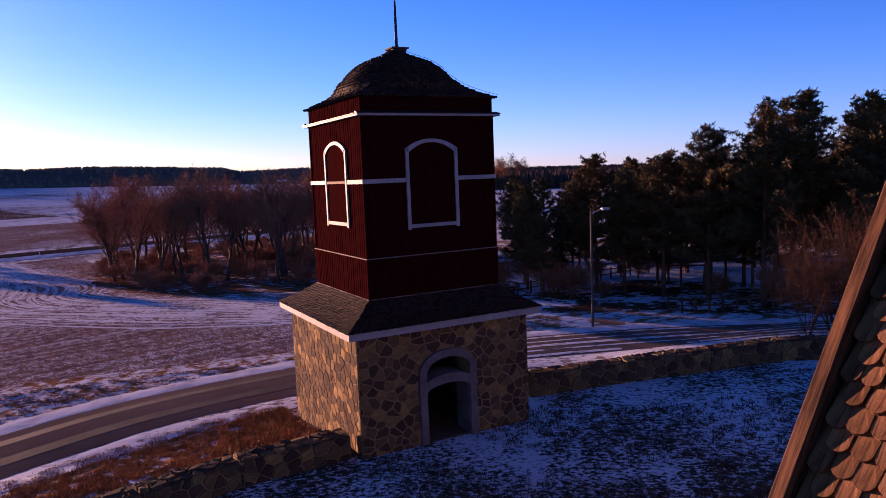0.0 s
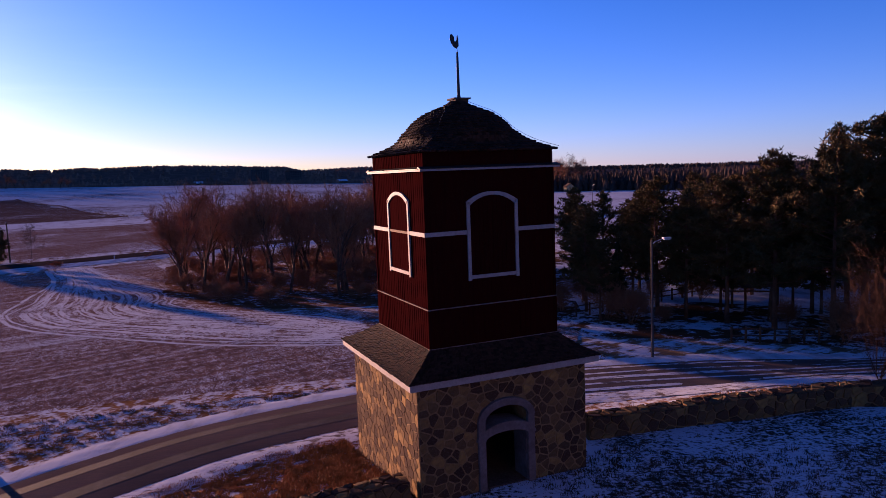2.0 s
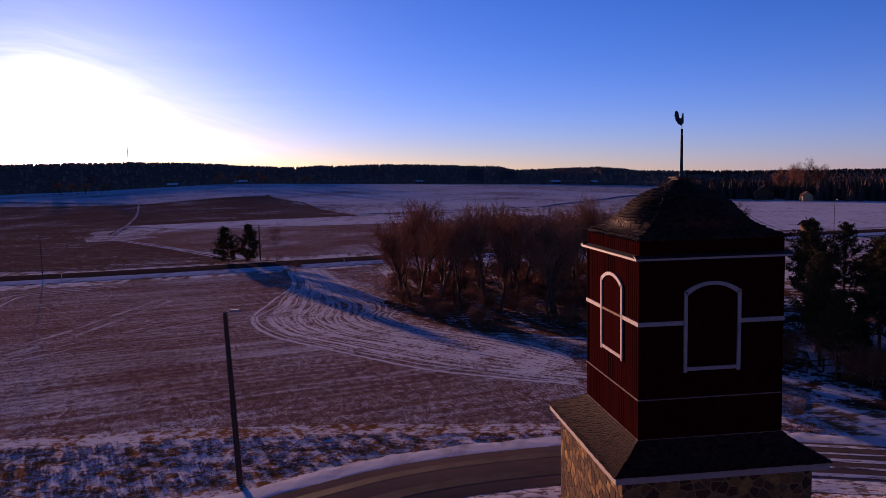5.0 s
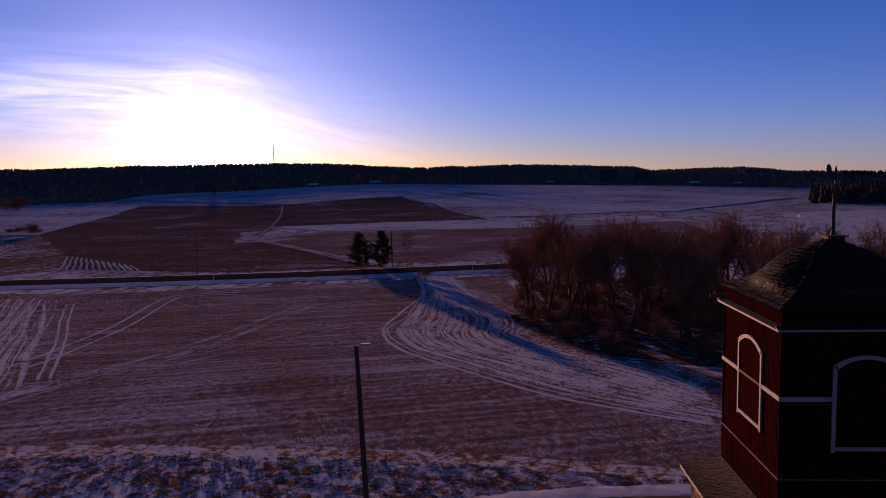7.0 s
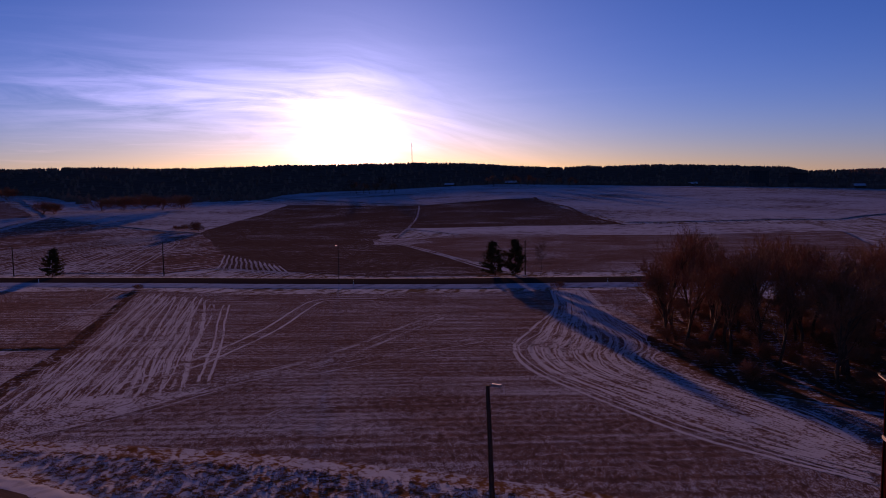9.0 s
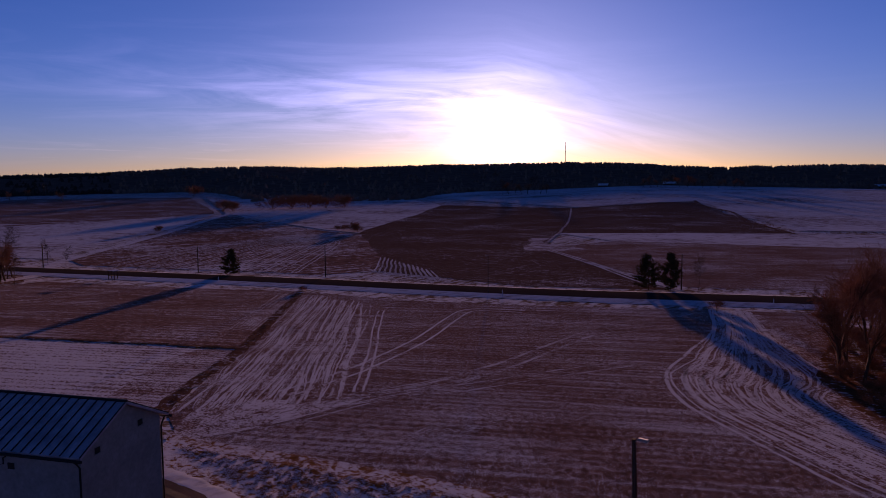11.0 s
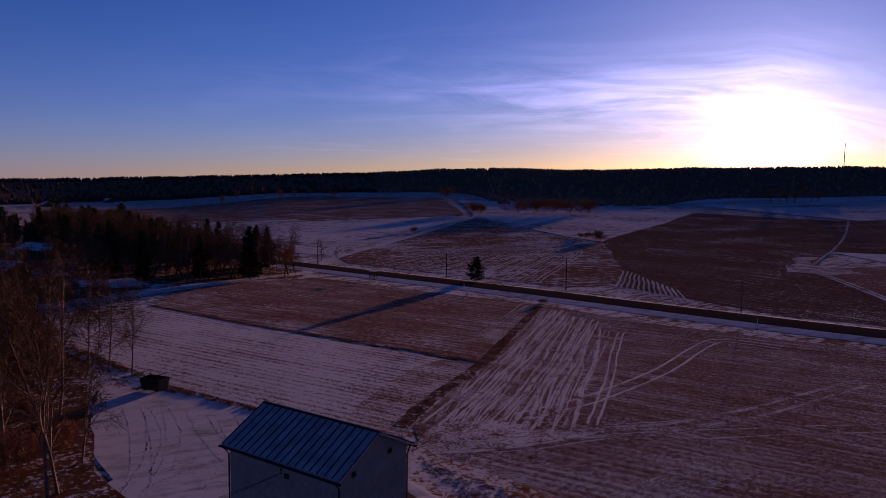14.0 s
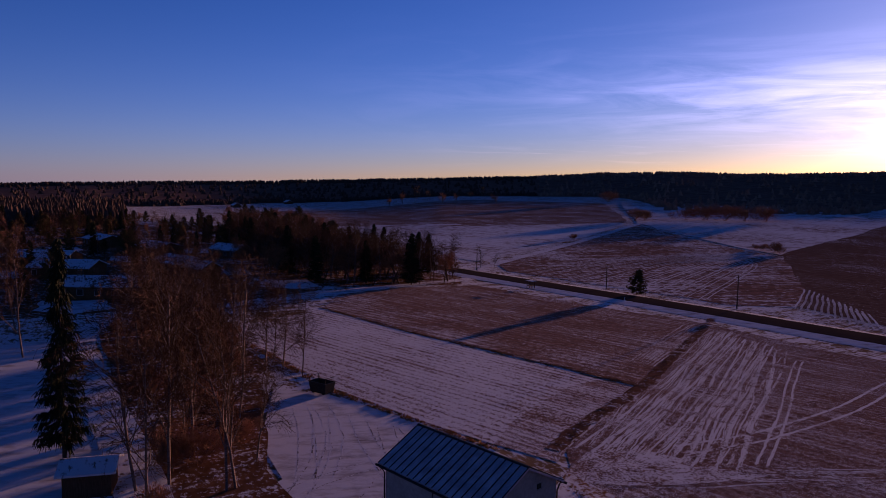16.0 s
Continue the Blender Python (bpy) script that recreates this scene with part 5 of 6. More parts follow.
def white_house(at, turn, ln, wd, ze, zr):
    h = thing("house", at, "tall off-white rendered house with a metal roof under thin snow", "house", turn=turn)
    gz0 = at[2]
    hw, hl, ov = wd / 2 - 0.35, ln / 2 - 0.3, 0.0
    ze, zr = ze - gz0, zr - gz0
    pitch = (zr - ze) / (wd / 2)
    wall_top = ze + pitch * 0.35 - 0.12
    s = Soup()
    gable_z = zr - 0.14
    prof = [(-hw, -0.4), (hw, -0.4), (hw, wall_top), (0, gable_z), (-hw, wall_top)]
    s.add([(x, y, z) for x in (-hl, hl) for y, z in prof], [(4, 3, 2, 1, 0), (5, 6, 7, 8, 9), (0, 1, 6, 5), (1, 2, 7, 6), (2, 3, 8, 7), (3, 4, 9, 8), (4, 0, 5, 9)])
    part("wall", s, m_render, h)
    for sg in (-1, 1):
        m = Matrix.Translation((0, 0, zr)) @ Matrix.Rotation(-sg * math.atan(pitch), 4, "X")
        run = math.hypot(wd / 2, zr - ze)
        s = Soup()
        lo, hi = (0.0, run) if sg > 0 else (-run, 0.0)
        s.box((-ln / 2, lo, -0.1), (ln / 2, hi, 0.0), m)
        roof = part("roof", s, m_seam, h, "standing-seam metal roof under thin snow")
        n = int(ln / 0.5)
        for i in range(n + 1):
            s = Soup()
            x = -ln / 2 + 0.02 + i * (ln - 0.04) / n
            s.box((x - 0.016, lo + 0.02, 0.002), (x + 0.016, hi - 0.02, 0.045), m)
            part("seam", s, m_dark, roof)
        s = Soup()
        y = sg * (wd / 2 + 0.05)
        s.tube([(-ln / 2 - 0.1, y, ze - 0.1), (ln / 2 + 0.1, y, ze - 0.13)], [0.07, 0.07], 8)
        part("gutter", s, m_dark, h, "dark half-round gutter")
        for x in (-hl - 0.02, hl + 0.02):
            s = Soup()
            s.tube([(x, y, ze - 0.15), (x, sg * (hw + 0.25), ze - 0.3), (x, sg * (hw + 0.07), ze - 0.55), (x, sg * (hw + 0.07), -0.2)], [0.045] * 4, 8)
            part("downpipe", s, m_dark, h, "dark downpipe")
    s = Soup()
    s.tube([(-ln / 2, 0, zr + 0.02), (ln / 2, 0, zr + 0.02)], [0.08, 0.08], 6)
    part("ridge", s, m_dark, h)
    for y, z, x in ((-hw * 0.62, wall_top - 0.35, hl), (hw * 0.45, wall_top - 0.05, hl)):
        s = Soup()
        s.box((x - 0.05, y - 0.16, z), (x + 0.03, y + 0.16, z + 0.26))
        vent = part("vent", s, m_dark, h, "small dark wall vent")
        s = Soup()
        s.box((x + 0.03, y - 0.2, z - 0.05), (x + 0.06, y + 0.2, z - 0.01))
        part("sill", s, m_render, vent)
    s = Soup()
    s.box((hl * 0.05, -hw - 0.03, wall_top - 1.0), (hl * 0.05 + 0.34, -hw + 0.05, wall_top - 0.72))
    part("vent", s, m_dark, h, "small dark wall vent")
    s = Soup()
    s.tube([(hl * 0.03, -hw - 0.02, wall_top - 0.45), (hl * 0.03, -hw - 0.16, wall_top - 0.45), (hl * 0.03, -hw - 0.16, wall_top - 0.75)], [0.03] * 3, 6)
    part("wire_bracket", s, m_dark, h)
    for k in range(2):
        s = Soup()
        a, b = Vector((hl * 0.03, -hw - 0.16, wall_top - 0.7)), Vector((-hl * 1.9, -hw - 9, wall_top - 3.2 - 0.5 * k))
        s.tube([a.lerp(b, t / 10) - Vector((0, 0, 1.6 * (t / 10) * (1 - t / 10))) for t in range(11)], [0.012] * 11, 4)
        part("wire", s, m_dark, h)
    return h


white_house((-41.85, -1.95, height(-41.85, -1.95)), math.degrees(0.2255), 8.6, 6.1, 7.9, 9.45)


# ---- village houses, barns and small things far off ----
def small_house(x, y, turn, ln, wd, wall, rise, material, roof_mat, label, group, category="house", up=0.0, plain=False):
    h = thing("house" if category == "house" else category.replace(" ", "_"), on_ground(x, y, up), label, category, group, turn)
    s = Soup()
    hl, hw = ln / 2, wd / 2
    prof = [(-hw, -0.5), (hw, -0.5), (hw, wall), (0, wall + rise), (-hw, wall)]
    s.add([(xx, yy, z) for xx in (-hl, hl) for yy, z in prof], [(4, 3, 2, 1, 0), (5, 6, 7, 8, 9), (0, 1, 6, 5), (1, 2, 7, 6), (2, 3, 8, 7), (3, 4, 9, 8), (4, 0, 5, 9)])
    part("wall", s, material, h)
    for sg in (-1, 1):
        s = Soup()
        m = Matrix.Translation((0, 0, wall + rise + 0.12)) @ Matrix.Rotation(-sg * math.atan2(rise, hw), 4, "X")
        run = math.hypot(hw, rise) + 0.5
        s.box((-hl - 0.4, 0 if sg > 0 else -run, -0.12), (hl + 0.4, run if sg > 0 else 0, 0.06), m)
        part("roof", s, roof_mat, h, "roof slope under snow")
    if plain:
        return h
    s = Soup()
    s.box((-0.4, 0.5, wall + rise * 0.4), (0.3, 1.1, wall + rise + 0.9))
    part("chimney", s, m_dark, h)
    n = max(1, int(ln / 3.2))
    for i in range(n):
        for sg in (-1, 1):
            s = Soup()
            xx = -hl + (i + 0.5) * ln / n
            s.box((xx - 0.55, sg * hw - 0.04, 0.9), (xx + 0.55, sg * hw + 0.04, 2.1))
            win = part("window", s, m_dark, h)
            f = Soup()
            for a, b in (((xx - 0.65, 0.8), (xx - 0.55, 2.2)), ((xx + 0.55, 0.8), (xx + 0.65, 2.2)), ((xx - 0.55, 2.1), (xx + 0.55, 2.2)), ((xx - 0.55, 0.8), (xx + 0.55, 0.9))):
                f.box((a[0], sg * hw - 0.05, a[1]), (b[0], sg * hw + 0.05, b[1]))
            part("window_frame", f, m_trim, win)
    return h


m_roofsnow = snowy("roof_snow", (0.1, 0.06, 0.05), (0.16, 0.1, 0.08), 0.8, 0.8)
m_ochre = mottled("ochre_boards", (0.42, 0.26, 0.12), (0.5, 0.33, 0.16), 1, 0.8)
VILLAGE_HOUSES = ((-168, -9.4, 62, 17, 9), (-204, -15, 58, 15, 9), (-232, -20, 58, 18, 9), (-204.5, 11.5, 20, 14, 9), (-190, 14, 25, 7, 6), (-253, 13, 20, 16, 9), (-290, 0, 15, 16, 9), (-238, 33, 25, 13, 8))
for x, y, a, ln, wd in VILLAGE_HOUSES:
    small_house(x, y, a, ln, wd, 2.7, 1.5, m_brown, m_roofsnow, "low dark house with a snow-covered roof among trees", "village houses")
small_house(226, 366, 70, 16, 9, 4, 4, m_brown, m_shingle, "brown wooden farmhouse with pale gable edges before the forest", "farm buildings")
small_house(224, 322, 70, 6, 5, 3, 2, m_ochre, m_shingle, "small ochre wooden shed in evening sun", "farm buildings", "shed", plain=True)
small_house(100, 139, 15, 3, 2.6, 2.3, 0.9, m_ochre, m_shingle, "small orange wooden booth beside the road", "farm buildings", "booth", plain=True)
m_concrete = mottled("weathered_concrete", (0.06, 0.055, 0.052), (0.09, 0.085, 0.08), 0.2, 0.9)
for az, r, a, ln, wall in ((-9, 1010, 0, 20, 4), (-14, 1000, 0, 16, 4), (5, 1060, 10, 14, 4), (16, 980, 0, 16, 4), (19, 960, 20, 12, 4), (-76, 760, 0, 14, 3), (-72, 900, 0, 15, 3)):
    small_house(*polar(az, r), a, ln * 0.8, 8, wall * 0.7, 2.4, m_brown, m_roofsnow, "distant farm building with a snowy roof below the forest", "distant farm buildings", "farm building")


def apartment_block(az, r, turn, ln, storeys):
    x, y = polar(az, r)
    b = thing("apartment_building", on_ground(x, y, 8), "pale concrete apartment block far off below the forest", "apartment building", "distant blocks", turn)
    s = Soup()
    s.box((-ln / 2, -6, -12), (ln / 2, 6, storeys * 3))
    part("wall", s, m_concrete, b)
    s = Soup()
    s.box((-ln / 2 - 0.3, -6.3, storeys * 3), (ln / 2 + 0.3, 6.3, storeys * 3 + 0.6))
    part("roof", s, m_dark, b)
    for f in range(storeys):
        for i in range(int(ln / 4)):
            s = Soup()
            xx = -ln / 2 + 2 + 4 * i
            s.box((xx - 1, -6.06, f * 3 + 1), (xx + 1, -5.9, f * 3 + 2.4))
            part("window", s, m_dark, b)


apartment_block(9.6, 1050, 23, 22, 4)
apartment_block(12.2, 1060, 22, 20, 3)

mast = thing("radio_mast", (*polar(-17, 1480), 48), "thin radio mast on the wooded ridge", "mast")
s = Soup()
s.tube([(0, 0, 0), (0, 0, 55)], [0.9, 0.5], 4)
part("mast_tube", s, m_dark, mast)

shed = small_house(-68.8, -19.2, 75, 3.4, 2.8, 2.0, 0.5, m_brown, m_roofsnow, "small wooden shed with a snowy lean roof beside the spruce", "sheds", "shed", plain=True)
skip = thing("waste_container", on_ground(-84.7, 5.6), "dark steel waste container beside the field edge", "container", turn=25)
s = Soup()
s.add([(-1.1, -0.7, 0.15), (1.1, -0.7, 0.15), (1.1, 0.7, 0.15), (-1.1, 0.7, 0.15), (-1.35, -0.8, 1.35), (1.35, -0.8, 1.35), (1.35, 0.8, 1.35), (-1.35, 0.8, 1.35), (-1.25, -0.72, 1.35), (1.25, -0.72, 1.35), (1.25, 0.72, 1.35), (-1.25, 0.72, 1.35), (-1.05, -0.62, 0.25), (1.05, -0.62, 0.25), (1.05, 0.62, 0.25), (-1.05, 0.62, 0.25)],
      [(3, 2, 1, 0), (0, 1, 5, 4), (1, 2, 6, 5), (2, 3, 7, 6), (3, 0, 4, 7), (4, 5, 9, 8), (5, 6, 10, 9), (6, 7, 11, 10), (7, 4, 8, 11), (8, 9, 13, 12), (9, 10, 14, 13), (10, 11, 15, 14), (11, 8, 12, 15), (12, 13, 14, 15)])
part("bin", s, m_dark, skip)
for x in (-1.2, 1.2):
    s = Soup()
    s.tube([(x, -0.7, 1.3), (x, -0.7, 1.9), (x, 0.7, 1.9), (x, 0.7, 1.3)], [0.04] * 4, 6)
    part("hoop", s, m_dark, skip)
for x in (-0.8, 0.8):
    s = Soup()
    s.box((x - 0.08, -0.7, 0.0), (x + 0.08, 0.7, 0.16))
    part("skid", s, m_dark, skip)


def roadside_stand():
    """Milk-churn stand: a small roofed box on legs beside the main road."""
    p = thing("roadside_stand", on_ground(-148, 84.2), "small dark wooden stand with a snowy roof beside the road", "stand", turn=12)
    for x in (-0.8, 0.8):
        for y in (-0.5, 0.5):
            s = Soup()
            s.box((x - 0.06, y - 0.06, -0.2), (x + 0.06, y + 0.06, 1.9))
            part("post", s, m_brown, p)
    s = Soup()
    s.box((-0.85, -0.55, 0.7), (0.85, 0.55, 0.82))
    part("shelf", s, m_brown, p)
    s = Soup()
    s.box((-1.15, -0.85, 1.9), (1.15, 0.85, 2.02))
    part("roof", s, m_roofsnow, p, "flat roof under snow")


roadside_stand()


def playground_shed():
    """Open shelter with a boarded roof, a swing frame and low fence among the pines."""
    p = thing("shelter", on_ground(31.5, 15.0), "open wooden shelter with a snowy boarded roof among the pines", "shelter", turn=-25)
    for x in (-1.7, 1.7):
        for y in (-1.2, 1.2):
            s = Soup()
            s.box((x - 0.07, y - 0.07, -0.2), (x + 0.07, y + 0.07, 2.0 + 0.35 * (y > 0)))
            part("post", s, m_brown, p)
    s = Soup()
    m = Matrix.Translation((0, 0, 2.2)) @ Matrix.Rotation(radians(9), 4, "X")
    for i in range(9):
        s = Soup()
        s.box((-2.1, -1.7 + i * 0.38, 0), (2.1, -1.35 + i * 0.38, 0.05), m)
        part("roof_board", s, m_brown, p)
    f = thing("swing_frame", on_ground(27.5, 12.6), "dark timber swing frame standing in snow", "swing frame", turn=-40)
    for x in (-1.4, 1.4):
        for y in (-0.9, 0.9):
            s = Soup()
            s.tube([(x, y, -0.1), (x, 0, 2.1)], [0.06, 0.06], 6)
            part("leg", s, m_brown, f)
    s = Soup()
    s.tube([(-1.6, 0, 2.1), (1.6, 0, 2.1)], [0.06, 0.06], 6)
    part("beam", s, m_brown, f)
    for k, (x0, y0, x1, y1) in enumerate(((19, 20.6, 27, 21.8), (27, 21.8, 34, 22.4), (22, 8.8, 26, 6.0))):
        w = thing("fence", on_ground(x0, y0), "low dark timber fence at the edge of the pines", "fence", "fences")
        o = Vector(w.matrix_world.translation)
        n = 7
        for i in range(n):
            x, y = x0 + (x1 - x0) * i / (n - 1), y0 + (y1 - y0) * i / (n - 1)
            s = Soup()
            z = height(x, y)
            s.box((x - o.x - 0.05, y - o.y - 0.05, z - o.z - 0.2), (x - o.x + 0.05, y - o.y + 0.05, z - o.z + 1.0))
            part("post", s, m_brown, w)
        for up in (0.45, 0.85):
            s = Soup()
            s.tube([(0, 0, up), (x1 - o.x, y1 - o.y, height(x1, y1) - o.z + up)], [0.05, 0.05], 5)
            part("rail", s, m_brown, w)


playground_shed()

# ---- trees ----
m_bark = mottled("grey_brown_bark", (0.06, 0.04, 0.028), (0.13, 0.085, 0.055), 5, 0.9, (1, 1, 0.3))
m_twig = mottled("reddish_twigs", (0.17, 0.08, 0.042), (0.34, 0.165, 0.08), 3, 0.85)
m_darktwig = mottled("dark_brown_twigs", (0.042, 0.022, 0.013), (0.1, 0.05, 0.027), 3, 0.9)
m_birch = mottled("birch_bark", (0.07, 0.048, 0.04), (0.22, 0.17, 0.145), 4, 0.8, (1, 1, 3))
m_pinebark = mottled("pine_bark", (0.09, 0.05, 0.03), (0.2, 0.1, 0.055), 4, 0.9, (1, 1, 0.4))


def needle_material(name, a, b):
    k = Mat(name, 0.8, 0.0, 0.03)
    n1 = k.noise(k.pos, 0.6, 3, 0.6)
    k.color(k.mix(k.ramp(n1, [(0.3, 0.0), (0.7, 1.0)]), a, b))
    return k.m


m_needle = needle_material("pine_needles", (0.036, 0.038, 0.016), (0.13, 0.088, 0.032))
m_spruce = needle_material("spruce_needles", (0.012, 0.02, 0.01), (0.035, 0.036, 0.016))


def grow(s, twigs, p, d, ln, r, level, rng, spec):
    """A limb and all that branches from it."""
    seg = 4 if level < 2 else 2
    pts, rad = [p], [r]
    for i in range(seg):
        d = (d + Vector((rng.gauss(0, 1), rng.gauss(0, 1), rng.gauss(0, 1))) * spec["wiggle"] + Vector((0, 0, spec["lift"][min(level, len(spec["lift"]) - 1)]))).normalized()
        p = p + d * (ln / seg)
        pts.append(p)
        rad.append(max(r * (1 - 0.62 * (i + 1) / seg), spec["thin"]))
    (s if level < 2 else twigs).tube(pts, rad, 6 if level == 0 else (4 if level == 1 else 3), False)
    if level >= spec["levels"]:
        return
    n = spec["kids"][level]
    for k in range(n):
        f = spec["first"][level] + (1 - spec["first"][level]) * (k + rng.random()) / n
        i = min(int(f * seg), seg - 1)
        q = pts[i].lerp(pts[i + 1], f * seg - i)
        ax = (pts[i + 1] - pts[i]).normalized()
        side = ax.orthogonal().normalized()
        side.rotate(Matrix.Rotation(rng.uniform(0, 2 * math.pi), 3, ax))
        ang = radians(rng.uniform(*spec["angle"][level]))
        nd = (ax * math.cos(ang) + side * math.sin(ang)).normalized()
        grow(s, twigs, q, nd, ln * rng.uniform(*spec["ratio"][level]) * (1.1 - 0.5 * f * (level == 0)), max(rad[i] * 0.55, spec["thin"]), level + 1, rng, spec)


WILLOW = dict(levels=4, kids=(8, 7, 6, 5), first=(0.25, 0.25, 0.2, 0.15), angle=((14, 38), (20, 45), (22, 50), (20, 55)), ratio=((0.45, 0.68), (0.42, 0.6), (0.4, 0.6), (0.4, 0.6)), wiggle=0.11, lift=(0.06, 0.09, 0.07, 0.04), thin=0.012)
BIRCH = dict(levels=4, kids=(14, 5, 4, 3), first=(0.22, 0.2, 0.2, 0.2), angle=((22, 48), (25, 50), (25, 55), (25, 60)), ratio=((0.26, 0.42), (0.4, 0.6), (0.45, 0.6), (0.5, 0.7)), wiggle=0.07, lift=(0.06, 0.05, 0.0, -0.08), thin=0.012)
SHRUB = dict(levels=3, kids=(8, 6, 5), first=(0.1, 0.15, 0.15), angle=((12, 40), (18, 45), (20, 50)), ratio=((0.6, 0.9), (0.5, 0.7), (0.4, 0.6)), wiggle=0.1, lift=(0.04, 0.05, 0.03), thin=0.012)


FINE = dict(levels=4, kids=(6, 4, 4, 3), first=(0.12, 0.15, 0.15, 0.2), angle=((10, 38), (18, 45), (20, 50), (20, 55)), ratio=((0.6, 0.9), (0.5, 0.7), (0.4, 0.6), (0.4, 0.6)), wiggle=0.1, lift=(0.04, 0.05, 0.03, 0.02), thin=0.0045)


def bare_tree(name, spec, tall, r, seed, bark, label, category="tree", stems=1):
    rng = random.Random(seed)
    t = thing(name, (0, 0, -500), label, category)
    s, tw = Soup(), Soup()
    for k in range(stems):
        lean = Vector((rng.gauss(0, 0.1), rng.gauss(0, 0.1), 1)) if stems == 1 else Vector((rng.gauss(0, 0.32), rng.gauss(0, 0.32), 1))
        grow(s, tw, Vector((rng.gauss(0, 0.15) * (stems > 1), rng.gauss(0, 0.15) * (stems > 1), -0.2)), lean.normalized(), tall * (0.8 if spec is WILLOW else 0.92) * rng.uniform(0.85, 1.05), r, 0, rng, spec)
    part("trunk", s, bark, t, smooth=True)
    part("crown", tw, m_darktwig if spec in (FINE, BIRCH) else m_twig, t, "bare twiggy crown")
    return t


def pine_tree(seed, tall, base, spread, label, dense=4.2):
    rng = random.Random(seed)
    t = thing("pine_tree", (0, 0, -500), label, "tree")
    s, nd = Soup(), Soup()
    bend = (rng.gauss(0, 0.25), rng.gauss(0, 0.25))
    axis = lambda f: Vector((bend[0] * f * f, bend[1] * f * f, tall * f))
    s.tube([axis(f / 6) - Vector((0, 0, 0.3 * (f == 0))) for f in range(7)], [0.2 * (tall / 12) * (1 - 0.82 * f / 6) for f in range(7)], 8)
    limbs = int(tall * dense)
    for k in range(limbs):
        f = base + (1 - base) * ((k + rng.random()) / limbs) ** 0.9
        g = (f - base) / (1 - base)
        ln = spread * (0.45 + 0.75 * math.sin(math.pi * min(1, 0.22 + 0.8 * g))) * rng.uniform(0.55, 1.1) * (1.05 - 0.55 * g)
        a = rng.uniform(0, 2 * math.pi)
        p0 = axis(f)
        d = Vector((math.cos(a), math.sin(a), rng.uniform(-0.1, 0.35) + 0.35 * g))
        pts = [p0, p0 + d * ln * 0.5, p0 + d * ln + Vector((0, 0, 0.12 * ln))]
        s.tube(pts, [0.045, 0.03, 0.012], 4, False)
        for c in range(int(6 + ln * 7)):
            u = rng.uniform(0.3, 1.0)
            q = pts[1].lerp(pts[2], (u - 0.5) * 2) if u > 0.5 else pts[0].lerp(pts[1], u * 2)
            q = q + Vector((rng.gauss(0, 0.2), rng.gauss(0, 0.2), rng.gauss(0.06, 0.12)))
            for n in range(13):
                v = Vector((rng.gauss(0, 1), rng.gauss(0, 1), rng.gauss(0.45, 0.8))).normalized()
                w = v.orthogonal().normalized()
                w.rotate(Matrix.Rotation(rng.uniform(0, 6.28), 3, v))
                L = rng.uniform(0.16, 0.36)
                nd.add([q + w * 0.03, q - w * 0.03, q + v * L - w * 0.02, q + v * L + w * 0.02], [(0, 1, 2, 3)])
    part("trunk", s, m_pinebark, t, smooth=True)
    part("crown", nd, m_needle, t, "open crown of needle tufts")
    return t


def spruce_tree(seed, tall, spread, label):
    rng = random.Random(seed)
    t = thing("spruce_tree", (0, 0, -500), label, "tree")
    s, nd = Soup(), Soup()
    s.tube([(0, 0, -0.3), (0, 0, tall * 0.5), (0, 0, tall)], [0.22 * tall / 15, 0.13 * tall / 15, 0.02], 8)
    n = int(tall * 15)
    for k in range(n):
        f = 0.1 + 0.9 * (k + rng.random()) / n
        ln = spread * (1 - f) ** 0.8 * rng.uniform(0.6, 1.15) + 0.15
        a = rng.uniform(0, 2 * math.pi)
        d = Vector((math.cos(a), math.sin(a), 0))
        p0 = Vector((0, 0, tall * f))
        pts = [p0, p0 + d * ln * 0.55 + Vector((0, 0, -0.22 * ln)), p0 + d * ln + Vector((0, 0, -0.2 * ln))]
        s.tube(pts, [0.035, 0.022, 0.008], 3, False)
        for c in range(int(14 + ln * 15)):
            u = rng.uniform(0.15, 1.0)
            q = pts[1].lerp(pts[2], (u - 0.5) * 2) if u > 0.5 else pts[0].lerp(pts[1], u * 2)
            q = q + Vector((rng.gauss(0, 0.12), rng.gauss(0, 0.12), 0))
            side = Vector((-d.y, d.x, 0)) * rng.uniform(-0.35, 0.35)
            v = (d * 0.4 + side + Vector((0, 0, rng.uniform(-0.9, -0.1)))).normalized()
            w = v.orthogonal().normalized()
            w.rotate(Matrix.Rotation(rng.uniform(0, 6.28), 3, v))
            L = rng.uniform(0.35, 0.75)
            nd.add([q + w * 0.05, q - w * 0.05, q + v * L - w * 0.02, q + v * L + w * 0.02], [(0, 1, 2, 3)])
    part("trunk", s, m_bark, t, smooth=True)
    part("crown", nd, m_spruce, t, "dark drooping needle boughs")
    return t


def plant(kinds, places, group, seed, scale=(0.85, 1.15), squat=(0.9, 1.1)):
    """Stands copies of the trees at the places; the first use of a model moves the model itself."""
    rng = random.Random(seed)
    for i, (x, y, *h) in enumerate(places):
        k = kinds[i % len(kinds)]
        f = h[0] / k["tall"] if h else rng.uniform(*scale)
        ob = copy_thing(k["ob"], Matrix.Translation(on_ground(x, y)) @ Matrix.Rotation(rng.uniform(0, 6.28), 4, "Z"))
        ob.scale = (f * rng.uniform(*squat), f * rng.uniform(*squat), f)
        tagged(ob, group=group)


